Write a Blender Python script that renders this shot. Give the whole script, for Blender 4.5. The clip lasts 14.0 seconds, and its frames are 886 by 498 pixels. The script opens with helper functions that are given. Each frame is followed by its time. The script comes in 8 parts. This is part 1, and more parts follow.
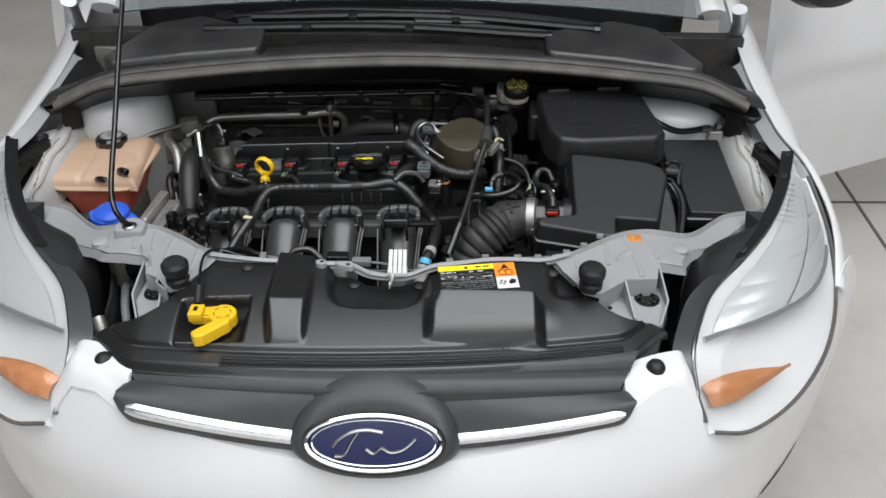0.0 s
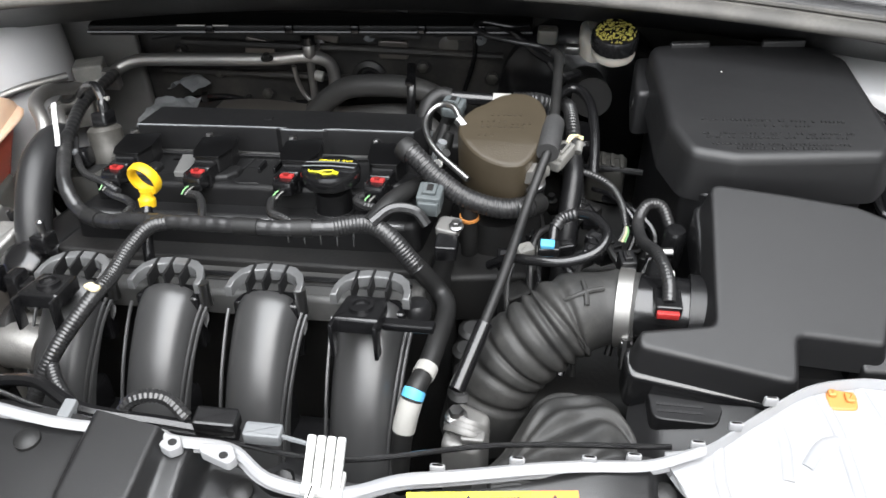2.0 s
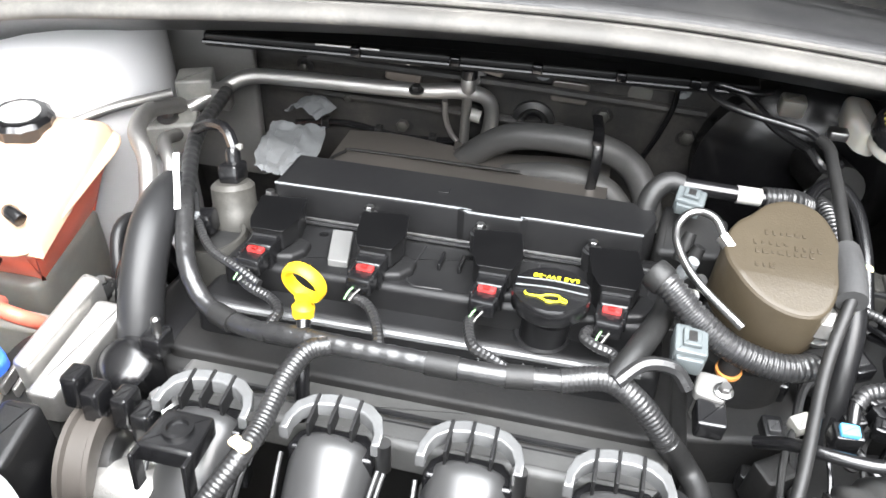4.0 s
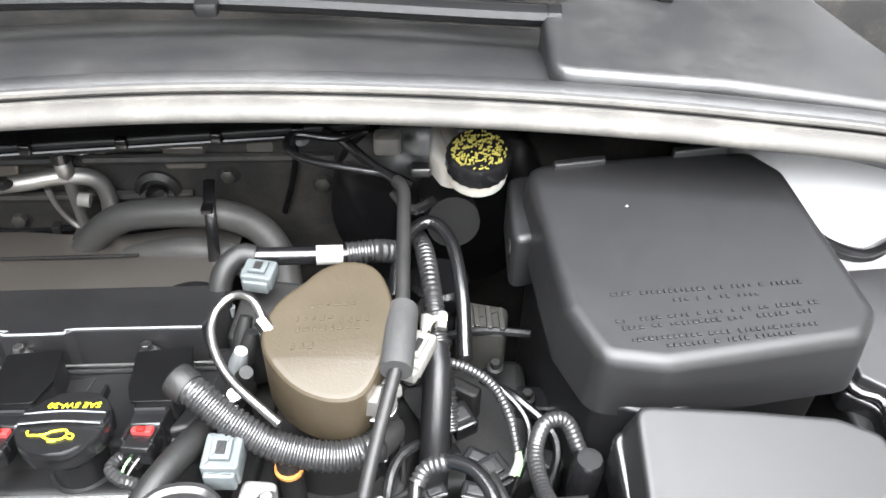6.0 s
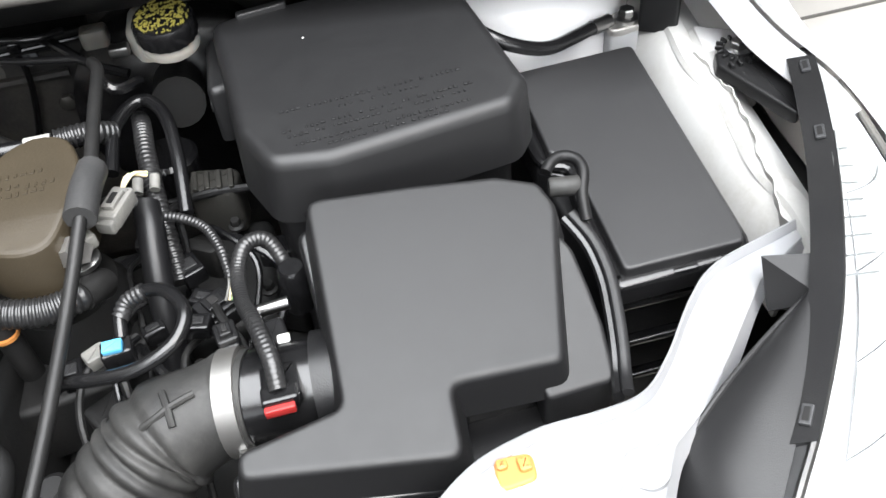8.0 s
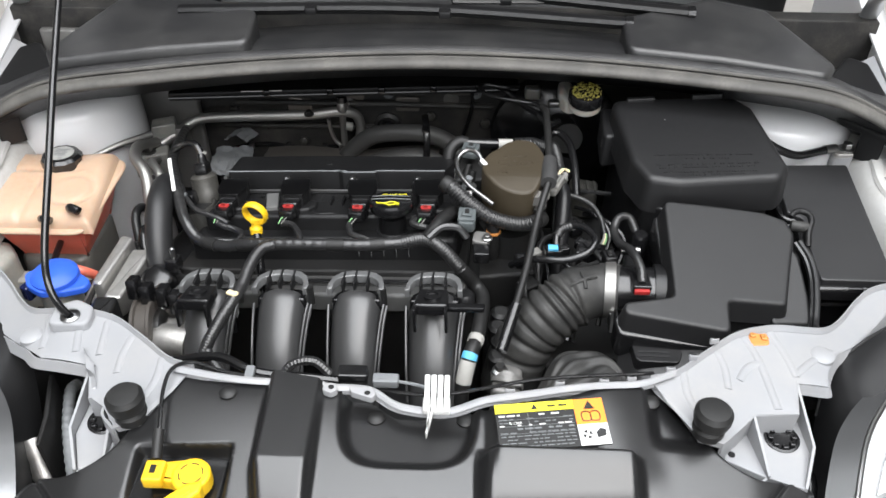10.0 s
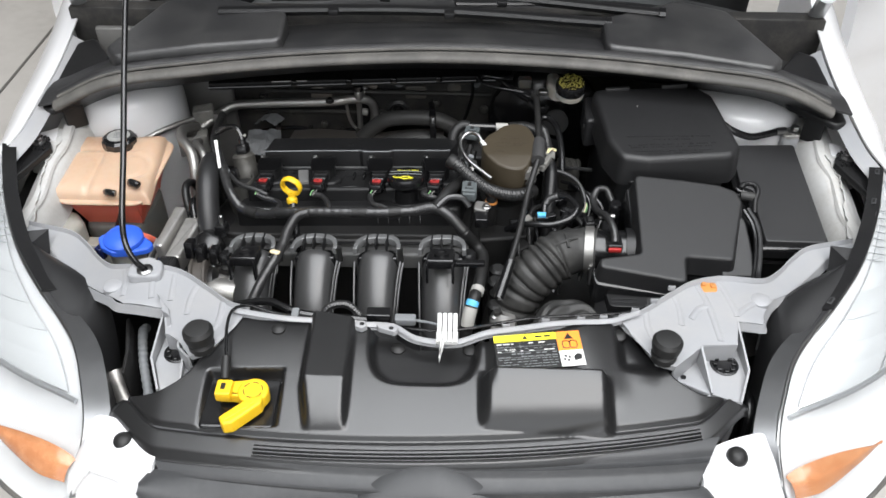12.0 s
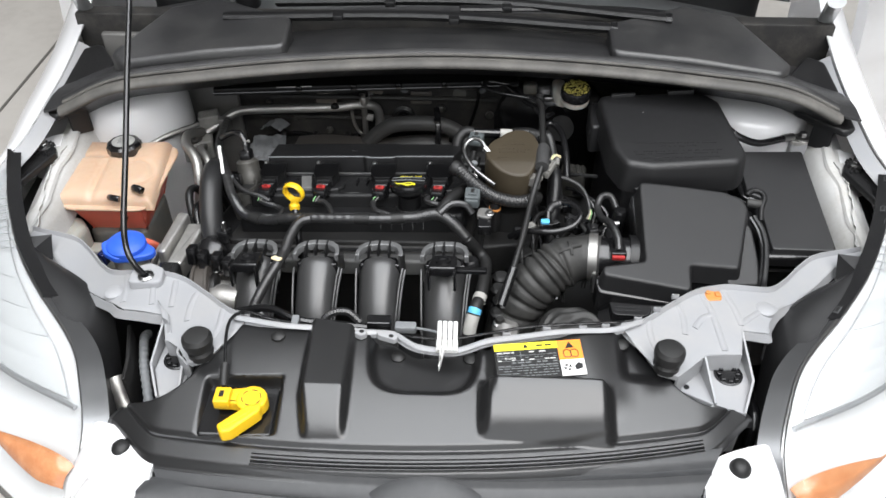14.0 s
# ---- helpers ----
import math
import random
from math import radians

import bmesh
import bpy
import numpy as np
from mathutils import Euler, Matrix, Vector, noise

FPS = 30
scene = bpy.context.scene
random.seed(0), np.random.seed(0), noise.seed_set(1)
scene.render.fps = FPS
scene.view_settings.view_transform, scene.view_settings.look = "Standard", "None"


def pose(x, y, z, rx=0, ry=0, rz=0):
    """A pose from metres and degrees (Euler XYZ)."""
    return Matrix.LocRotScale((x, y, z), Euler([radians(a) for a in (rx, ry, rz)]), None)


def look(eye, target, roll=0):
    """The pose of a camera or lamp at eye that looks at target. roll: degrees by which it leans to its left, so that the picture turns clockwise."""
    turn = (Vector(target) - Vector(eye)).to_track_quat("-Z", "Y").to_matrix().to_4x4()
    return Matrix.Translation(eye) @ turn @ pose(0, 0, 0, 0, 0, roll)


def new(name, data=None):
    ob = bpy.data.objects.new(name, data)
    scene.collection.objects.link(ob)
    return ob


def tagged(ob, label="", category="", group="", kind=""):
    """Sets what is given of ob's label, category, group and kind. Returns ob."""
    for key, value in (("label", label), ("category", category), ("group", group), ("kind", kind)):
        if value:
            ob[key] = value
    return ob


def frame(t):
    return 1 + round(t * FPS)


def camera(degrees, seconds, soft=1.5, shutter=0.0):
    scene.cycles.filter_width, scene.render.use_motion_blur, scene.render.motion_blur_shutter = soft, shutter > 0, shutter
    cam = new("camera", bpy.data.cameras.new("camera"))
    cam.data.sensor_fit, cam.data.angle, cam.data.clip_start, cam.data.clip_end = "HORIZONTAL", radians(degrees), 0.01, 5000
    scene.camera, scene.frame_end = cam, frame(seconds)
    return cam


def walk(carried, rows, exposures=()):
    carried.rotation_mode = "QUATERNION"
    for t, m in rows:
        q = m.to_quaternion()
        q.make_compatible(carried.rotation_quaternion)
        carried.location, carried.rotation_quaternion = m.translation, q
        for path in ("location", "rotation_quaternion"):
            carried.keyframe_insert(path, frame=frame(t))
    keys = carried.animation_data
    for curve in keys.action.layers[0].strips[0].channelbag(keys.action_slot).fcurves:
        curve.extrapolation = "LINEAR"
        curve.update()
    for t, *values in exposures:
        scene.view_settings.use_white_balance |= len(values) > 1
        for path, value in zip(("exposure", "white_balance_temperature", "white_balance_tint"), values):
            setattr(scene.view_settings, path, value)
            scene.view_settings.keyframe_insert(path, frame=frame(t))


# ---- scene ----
cam = camera(55.0, 14.0, soft=1.6)
PATH = [
    (0, (0.094, -0.185, 1.554), (0.087, 1.459, 0.415), 0.6),
    (0.5, (0.094, 0.009, 1.509), (0.09, 1.606, 0.305), -0.2),
    (1, (0.092, 0.21, 1.441), (0.147, 1.8, 0.229), 0.6),
    (1.5, (0.117, 0.391, 1.374), (0.119, 1.936, 0.104), 0.7),
    (2, (0.15, 0.545, 1.309), (-0.041, 2.014, -0.035), -1.0),
    (2.5, (0.122, 0.622, 1.27), (-0.333, 2.018, -0.088), -1.4),
    (2.7, (0.082, 0.639, 1.258), (-0.442, 2.004, -0.107), -1.4),
    (4.8, (-0.106, 0.847, 1.267), (-0.038, 2.261, -0.147), 6.8),
    (5, (-0.075, 0.856, 1.264), (0.021, 2.271, -0.146), 6.4),
    (5.5, (0.045, 0.878, 1.265), (0.145, 2.314, -0.124), 4.0),
    (6, (0.172, 0.895, 1.261), (0.268, 2.337, -0.121), 1.5),
    (6.5, (0.271, 0.906, 1.237), (0.422, 2.347, -0.142), 0.4),
    (7, (0.329, 0.892, 1.221), (0.539, 2.292, -0.192), -1.7),
    (7.5, (0.366, 0.84, 1.215), (0.612, 2.197, -0.233), -4.0),
    (8, (0.338, 0.765, 1.206), (0.582, 2.123, -0.242), -5.9),
    (8.5, (0.232, 0.657, 1.243), (0.324, 2.066, -0.173), -5.5),
    (9, (0.109, 0.508, 1.329), (0.097, 1.988, -0.016), -1.3),
    (9.2, (0.081, 0.465, 1.368), (0.033, 1.979, 0.061), 0.2),
    (11.3, (0.025, 0.079, 1.653), (0.014, 1.578, 0.329), 0.9),
    (11.5, (0.024, 0.08, 1.649), (0.014, 1.576, 0.321), 1.0),
    (12, (0.026, 0.085, 1.651), (0.002, 1.57, 0.311), 0.6),
    (12.5, (0.034, 0.087, 1.648), (0.0, 1.574, 0.311), 0.4),
    (13, (0.036, 0.088, 1.646), (-0.008, 1.577, 0.311), 0.3),
    (13.5, (0.038, 0.095, 1.646), (-0.011, 1.586, 0.314), 0.3),
    (14, (0.043, 0.095, 1.649), (-0.012, 1.585, 0.316), 0.0),
]
EXPOSURES = [(0, -1.25), (1, -0.65), (2, 0.0), (2.7, 0.66), (5, 1.38), (5.5, 1.45), (6.5, 1.45), (7.5, 0.70), (8.5, 0.08), (9.2, -0.14), (11.5, -0.60), (14, -0.53)]
walk(cam, [(t, look(eye, target, roll)) for t, eye, target, roll in PATH], EXPOSURES)

# ---- light: assumed daylight through an added gate and roof opening, both unseen ----
world = bpy.data.worlds.new("sky")
scene.world = world
world.use_nodes = True
wn, wl = world.node_tree.nodes, world.node_tree.links
sky = wn.new("ShaderNodeTexSky")
sky.sky_type, sky.sun_disc = "NISHITA", False
sky.sun_elevation, sky.sun_rotation = radians(58), radians(150)
sky.dust_density = 4.0
wl.new(sky.outputs[0], wn["Background"].inputs[0])
wn["Background"].inputs[1].default_value = 0.08
ROOF = 4.8
FRONT = -5.2
ADDED_SKYLIGHT = (-2.0, 3.2, -3.8, 2.6)
ADDED_GATE = (-3.6, 5.2, 0.0, 4.2)


def opening_light(name, width, height, watts, place):
    data = bpy.data.lights.new(name, "AREA")
    data.shape, data.size, data.size_y = "RECTANGLE", width, height
    data.energy, data.color = watts, (0.955, 0.976, 1.0)
    new(name, data).matrix_world = place


# area lamps added to light the bay; neither opening is in view
opening_light("added_roof_light", ADDED_SKYLIGHT[1] - ADDED_SKYLIGHT[0], ADDED_SKYLIGHT[3] - ADDED_SKYLIGHT[2], 960, pose((ADDED_SKYLIGHT[0] + ADDED_SKYLIGHT[1]) / 2, (ADDED_SKYLIGHT[2] + ADDED_SKYLIGHT[3]) / 2, ROOF + 0.05))
opening_light("added_gate_light", ADDED_GATE[1] - ADDED_GATE[0], ADDED_GATE[3] - ADDED_GATE[2], 270, pose((ADDED_GATE[0] + ADDED_GATE[1]) / 2, FRONT - 0.1, (ADDED_GATE[2] + ADDED_GATE[3]) / 2, 90, 0, 0))

# ---- mesh tools ----
def part(name, bm, material, parent, label="", angle=38):
    me = bpy.data.meshes.new(name)
    bmesh.ops.recalc_face_normals(bm, faces=bm.faces)
    bm.to_mesh(me)
    bm.free()
    me.materials.append(material)
    # broad many-sided faces stay flat
    me.polygons.foreach_set("use_smooth", [len(p.vertices) < 9 for p in me.polygons])
    me.set_sharp_from_angle(angle=radians(angle))
    ob = new(name, me)
    if parent is not None:
        ob.parent = parent
        ob.matrix_parent_inverse = Matrix.Translation(-Vector(parent.get("base", (0, 0, 0))))
    if label:
        ob["label"] = label
    return ob


def thing(name, base, label, category, group="", kind=""):
    ob = new(name)
    ob.empty_display_size = 0.02
    ob.location = base
    ob["base"] = tuple(base)
    return tagged(ob, label, category, group, kind)


def add(bm, verts, faces, m=None):
    vs = [bm.verts.new(m @ Vector(v) if m else Vector(v)) for v in verts]
    for f in faces:
        try:
            bm.faces.new([vs[i] for i in f])
        except ValueError:
            pass
    return vs


def rounded(poly, radius, n=4):
    """A polygon with its corners rounded."""
    out, k = [], len(poly)
    for i in range(k):
        a, b, c = Vector(poly[i - 1][:2]), Vector(poly[i][:2]), Vector(poly[(i + 1) % k][:2])
        r = poly[i][2] if len(poly[i]) > 2 else radius
        d1, d2 = (a - b), (c - b)
        l1, l2 = d1.length, d2.length
        if l1 < 1e-6 or l2 < 1e-6:
            continue
        d1, d2 = d1 / l1, d2 / l2
        ang = d1.angle(d2, math.pi)
        if r <= 0 or ang > 3.0:
            out.append((b.x, b.y))
            continue
        cut = min(r / max(math.tan(ang / 2), 1e-3), l1 * 0.48, l2 * 0.48)
        p0, p1 = b + d1 * cut, b + d2 * cut
        for j in range(n + 1):
            s = j / n
            q = p0 * (1 - s) ** 2 + b * 2 * s * (1 - s) + p1 * s * s
            out.append((q.x, q.y))
    return out


def inset(poly, d):
    out, k = [], len(poly)
    for i in range(k):
        a, b, c = Vector(poly[i - 1]), Vector(poly[i]), Vector(poly[(i + 1) % k])
        e1, e2 = (b - a), (c - b)
        if e1.length < 1e-9 or e2.length < 1e-9:
            out.append(tuple(b))
            continue
        e1.normalize()
        e2.normalize()
        n1, n2 = Vector((-e1.y, e1.x)), Vector((-e2.y, e2.x))
        nn = n1 + n2
        if nn.length < 1e-6:
            out.append(tuple(b))
            continue
        nn.normalize()
        out.append(tuple(b + nn * (d / max(nn.dot(n1), 0.5))))
    return out


def prism(poly, z0, z1, r=0.004, corner=0.01, seg=3, zf=None, taper=0.0, bm=None, m=None, both=False):
    """A block with an outline, rounded corners and a rounded top edge. zf: a slope added to the height."""
    bm = bm or bmesh.new()
    area = sum(poly[i - 1][0] * poly[i][1] - poly[i][0] * poly[i - 1][1] for i in range(len(poly)))
    if area < 0:
        poly = poly[::-1]
    if corner > 0:
        poly = [(*p[:2], max(p[2] if len(p) > 2 else corner, r * 1.35)) for p in poly]
    base = rounded(poly, corner)
    k = len(base)
    zf = zf or (lambda x, y: 0.0)
    rings = [(-taper, z0)]
    if both:
        rings = [(-taper + r * (1 - math.sin(a)), z0 + r * (1 - math.cos(a))) for a in (math.pi / 2 * (s / seg) for s in range(seg + 1))]
    rings += [(r * (1 - math.cos(a)), z1 - r + r * math.sin(a)) for a in (math.pi / 2 * (s / seg) for s in range(seg + 1))]
    rings.append((r + min(0.0015, r * 0.4), z1))
    layers = []
    for d, z in rings:
        ring = inset(base, d)
        vs = []
        for x, y in ring:
            p = Vector((x, y, z + zf(x, y)))
            vs.append(bm.verts.new(m @ p if m else p))
        layers.append(vs)
    for a, b in zip(layers, layers[1:]):
        for i in range(k):
            bm.faces.new((a[i - 1], a[i], b[i], b[i - 1]))
    bm.faces.new(layers[-1])
    bm.faces.new(layers[0][::-1])
    return bm


def rect(x0, y0, x1, y1):
    return [(x0, y0), (x1, y0), (x1, y1), (x0, y1)]


def block(c, size, r=0.003, corner=0.004, bm=None, m=None):
    """A box with rounded edges about the point c."""
    x, y, z = size[0] / 2, size[1] / 2, size[2] / 2
    mm = (m or Matrix()) @ Matrix.Translation(c)
    return prism(rect(-x, -y, x, y), -z, z, min(r, z * 0.9), min(corner, x * 0.9, y * 0.9), 2, bm=bm, m=mm, both=True)


def lathe(profile, n=24, m=None, bm=None, flute=0, depth=0.0, closed=False):
    """A turned body: (radius, height) pairs. flute: how many grips round its rim."""
    bm = bm or bmesh.new()
    m = m or Matrix()
    layers = []
    for r, z in profile:
        ring = []
        for i in range(n):
            a = 2 * math.pi * i / n
            rr = r * (1 + (depth if flute and math.cos(a * flute) > 0 else 0))
            ring.append(bm.verts.new(m @ Vector((rr * math.cos(a), rr * math.sin(a), z))))
        layers.append(ring)
    for a, b in zip(layers, layers[1:]):
        for i in range(n):
            bm.faces.new((a[i - 1], a[i], b[i], b[i - 1]))
    if closed:
        bmesh.ops.remove_doubles(bm, verts=bm.verts, dist=1e-6)
        return bm
    bm.faces.new(layers[0][::-1])
    bm.faces.new(layers[-1])
    return bm


def spline(pts, step):
    """Points at even steps along a smooth line through pts (x, y, z)."""
    pts = [Vector(p) for p in pts]
    ext = [2 * pts[0] - pts[1]] + pts + [2 * pts[-1] - pts[-2]]
    fine = []
    for i in range(len(pts) - 1):
        p0, p1, p2, p3 = ext[i:i + 4]
        n = max(4, int((p2 - p1).length / step * 2))
        for j in range(n):
            t = j / n
            fine.append(0.5 * (2 * p1 + (p2 - p0) * t + (2 * p0 - 5 * p1 + 4 * p2 - p3) * t * t + (3 * p1 - p0 - 3 * p2 + p3) * t ** 3))
    fine.append(pts[-1])
    out, left = [fine[0]], 0.0
    for a, b in zip(fine, fine[1:]):
        d = (b - a).length
        while d > 0 and left + d >= step:
            a = a + (b - a) * ((step - left) / d)
            out.append(a)
            d, left = (b - a).length, 0.0
        left += d
    if (out[-1] - fine[-1]).length > step * 0.3:
        out.append(fine[-1])
    return out


def tube(pts, r, n=12, step=0.008, ribs=None, bm=None, m=None, r1=None, flat=1.0, up=None):
    """A bent rod or hose. ribs: (pitch, depth) of a corrugated one. r1: the radius at its far end."""
    bm = bm or bmesh.new()
    if ribs:
        step = ribs[0] / 4
    line = spline(pts, step)
    if len(line) < 2:
        line = [Vector(pts[0]), Vector(pts[-1])]
    t0 = (line[1] - line[0]).normalized()
    side = t0.cross(Vector(up or (0, 0, 1)))
    if side.length < 1e-3:
        side = t0.cross(Vector((1, 0, 0)))
    side.normalize()
    layers = []
    wave = (1.0, 1.0, 1 - (ribs[1] if ribs else 0), 1 - (ribs[1] if ribs else 0))
    for i, p in enumerate(line):
        tan = (line[min(i + 1, len(line) - 1)] - line[max(i - 1, 0)]).normalized()
        side = (side - tan * side.dot(tan)).normalized()
        oth = tan.cross(side)
        rr = r if r1 is None else r + (r1 - r) * i / (len(line) - 1)
        if ribs:
            rr *= wave[i % 4]
        ring = []
        for k in range(n):
            a = 2 * math.pi * k / n
            q = p + side * (rr * math.cos(a)) + oth * (rr * flat * math.sin(a))
            ring.append(bm.verts.new(m @ q if m else q))
        layers.append(ring)
    for a, b in zip(layers, layers[1:]):
        for i in range(n):
            bm.faces.new((a[i - 1], a[i], b[i], b[i - 1]))
    bm.faces.new(layers[0][::-1])
    bm.faces.new(layers[-1])
    return bm


def sheet(fn, nu, nv, thick=0.002, bm=None, m=None):
    """A curved sheet with a thickness: fn(u, v) for u and v from 0 to 1."""
    bm = bm or bmesh.new()
    P = [[Vector(fn(i / nu, j / nv)) for j in range(nv + 1)] for i in range(nu + 1)]
    top, bot = [], []
    for i in range(nu + 1):
        rt, rb = [], []
        for j in range(nv + 1):
            du = P[min(i + 1, nu)][j] - P[max(i - 1, 0)][j]
            dv = P[i][min(j + 1, nv)] - P[i][max(j - 1, 0)]
            nn = du.cross(dv)
            nn = nn.normalized() if nn.length > 1e-12 else Vector((0, 0, 1))
            a, b = P[i][j], P[i][j] - nn * thick
            rt.append(bm.verts.new(m @ a if m else a))
            rb.append(bm.verts.new(m @ b if m else b))
        top.append(rt)
        bot.append(rb)
    for i in range(nu):
        for j in range(nv):
            bm.faces.new((top[i][j], top[i + 1][j], top[i + 1][j + 1], top[i][j + 1]))
            bm.faces.new((bot[i][j], bot[i][j + 1], bot[i + 1][j + 1], bot[i + 1][j]))
    for i in range(nu):
        bm.faces.new((top[i][0], bot[i][0], bot[i + 1][0], top[i + 1][0]))
        bm.faces.new((top[i][nv], top[i + 1][nv], bot[i + 1][nv], bot[i][nv]))
    for j in range(nv):
        bm.faces.new((top[0][j], top[0][j + 1], bot[0][j + 1], bot[0][j]))
        bm.faces.new((top[nu][j], bot[nu][j], bot[nu][j + 1], top[nu][j + 1]))
    return bm


def curve_at(pts, t):
    """The point at t (0 to 1) of a smooth line through pts."""
    n = len(pts) - 1
    s = min(max(t, 0.0), 1.0) * n
    i = min(int(s), n - 1)
    f = s - i
    g = [Vector(pts[min(max(k, 0), n)]) for k in (i - 1, i, i + 1, i + 2)]
    return 0.5 * (2 * g[1] + (g[2] - g[0]) * f + (2 * g[0] - 5 * g[1] + 4 * g[2] - g[3]) * f * f + (3 * g[1] - g[0] - 3 * g[2] + g[3]) * f ** 3)


def step(a, b, x):
    t = min(max((x - a) / (b - a), 0.0), 1.0)
    return t * t * (3 - 2 * t)


def bolt(c, r, h, bm=None, m=None):
    """A flanged hexagon bolt head."""
    mm = (m or Matrix()) @ Matrix.Translation(c)
    bm = lathe([(r * 1.5, 0), (r * 1.5, h * 0.25), (r * 1.05, h * 0.4)], 16, mm, bm)
    return lathe([(r, h * 0.4), (r, h * 0.9), (r * 0.85, h)], 6, mm, bm)


def frame_of(c, z, x=(1, 0, 0)):
    """A pose at c whose z axis looks along z."""
    z = Vector(z).normalized()
    y = z.cross(Vector(x)).normalized()
    x = y.cross(z)
    return Matrix.Translation(c) @ Matrix((x, y, z)).transposed().to_4x4()

# ---- materials ----
def mat(name, col, rough=0.5, metal=0.0, dust=None, amount=0.0, scale=9.0, grain=0.0, grain_scale=900.0, coat=0.0, spec=0.5, trans=0.0, vary=0.15, ior=1.45, sss=0.0):
    """A painted, moulded or bare surface: patches of dust or wear at two sizes, and a fine relief."""
    ma = bpy.data.materials.new(name)
    ma.use_nodes = True
    nt = ma.node_tree
    nodes, link = nt.nodes, nt.links
    b = nodes["Principled BSDF"]
    b.inputs["Metallic"].default_value = metal
    b.inputs["Coat Weight"].default_value = coat
    b.inputs["Coat Roughness"].default_value = 0.06
    b.inputs["Specular IOR Level"].default_value = spec
    b.inputs["Transmission Weight"].default_value = trans
    b.inputs["IOR"].default_value = ior
    if sss:
        b.inputs["Subsurface Weight"].default_value = sss
        b.inputs["Subsurface Radius"].default_value = (0.02, 0.01, 0.006)
    co = nodes.new("ShaderNodeTexCoord")
    big = nodes.new("ShaderNodeTexNoise")
    big.inputs["Scale"].default_value, big.inputs["Detail"].default_value, big.inputs["Roughness"].default_value = scale, 5, 0.62
    link.new(co.outputs["Object"], big.inputs["Vector"])
    fine = nodes.new("ShaderNodeTexNoise")
    fine.inputs["Scale"].default_value, fine.inputs["Detail"].default_value = scale * 14, 3
    link.new(co.outputs["Object"], fine.inputs["Vector"])
    ramp = nodes.new("ShaderNodeMapRange")
    ramp.inputs["From Min"].default_value, ramp.inputs["From Max"].default_value = 0.42, 0.72
    ramp.inputs["To Max"].default_value = amount
    link.new(big.outputs["Fac"], ramp.inputs["Value"])
    speck = nodes.new("ShaderNodeMath")
    speck.operation = "MULTIPLY"
    link.new(ramp.outputs[0], speck.inputs[0])
    more = nodes.new("ShaderNodeMapRange")
    more.inputs["From Min"].default_value, more.inputs["From Max"].default_value = 0.3, 0.7
    more.inputs["To Min"].default_value, more.inputs["To Max"].default_value = 0.55, 1.3
    link.new(fine.outputs["Fac"], more.inputs["Value"])
    link.new(more.outputs[0], speck.inputs[1])
    mix = nodes.new("ShaderNodeMix")
    mix.data_type = "RGBA"
    mix.inputs["A"].default_value = (*col, 1)
    mix.inputs["B"].default_value = (*(dust or tuple(min(1, c * 1.6 + 0.03) for c in col)), 1)
    link.new(speck.outputs[0], mix.inputs["Factor"])
    link.new(mix.outputs["Result"], b.inputs["Base Color"])
    rr = nodes.new("ShaderNodeMapRange")
    rr.inputs["To Min"].default_value, rr.inputs["To Max"].default_value = max(0.02, rough * (1 - vary)), min(1.0, rough * (1 + vary))
    link.new(fine.outputs["Fac"], rr.inputs["Value"])
    link.new(rr.outputs[0], b.inputs["Roughness"])
    if grain:
        gn = nodes.new("ShaderNodeTexNoise")
        gn.inputs["Scale"].default_value, gn.inputs["Detail"].default_value = grain_scale, 2
        link.new(co.outputs["Object"], gn.inputs["Vector"])
        bp = nodes.new("ShaderNodeBump")
        bp.inputs["Strength"].default_value, bp.inputs["Distance"].default_value = grain, 0.0006
        link.new(gn.outputs["Fac"], bp.inputs["Height"])
        link.new(bp.outputs[0], b.inputs["Normal"])
    return ma


WHITE = mat("white_car_paint", (0.71, 0.71, 0.72), 0.24, coat=0.6, dust=(0.62, 0.60, 0.57), amount=0.25, scale=5)
PANEL = mat("inner_body_paint", (0.295, 0.300, 0.311), 0.42, dust=(0.36, 0.345, 0.33), amount=0.45, scale=12, grain=0.1, grain_scale=300)
SEAM = mat("seam_sealed_paint", (0.46, 0.46, 0.45), 0.5, dust=(0.35, 0.33, 0.30), amount=0.6, scale=18, grain=0.6, grain_scale=120)
COVER = mat("grained_black_plastic", (0.0110, 0.0110, 0.0115), 0.29, dust=(0.0140, 0.0138, 0.0135), amount=0.35, scale=7, grain=0.22, grain_scale=1200, spec=1.0, vary=0.06)
LID = mat("moulded_black_plastic", (0.0105, 0.0105, 0.0112), 0.46, dust=(0.0190, 0.0190, 0.0190), amount=0.3, scale=8, grain=0.14, grain_scale=1300, spec=0.62)
# lighter than LID: the fuse lid's reflected sheen is put into the colour
SHEENLID = mat("sheen_lightened_plastic", (0.0190, 0.0190, 0.0200), 0.42, dust=(0.0260, 0.0260, 0.0265), amount=0.4, scale=8, grain=0.14, grain_scale=1300, spec=0.7)
GLOSSY = mat("smooth_black_plastic", (0.0060, 0.0060, 0.0066), 0.22, dust=(0.0180, 0.0180, 0.0180), amount=0.35, scale=14, grain=0.08, grain_scale=600, spec=0.85)
SATIN = mat("satin_black_plastic", (0.0084, 0.0084, 0.0091), 0.34, dust=(0.0210, 0.0210, 0.0200), amount=0.35, scale=12, grain=0.3, grain_scale=900, spec=0.5)
MATTE = mat("dull_black_plastic", (0.0075, 0.0075, 0.0080), 0.42, dust=(0.0200, 0.0200, 0.0195), amount=0.35, scale=12, grain=0.25, grain_scale=900, spec=0.35)
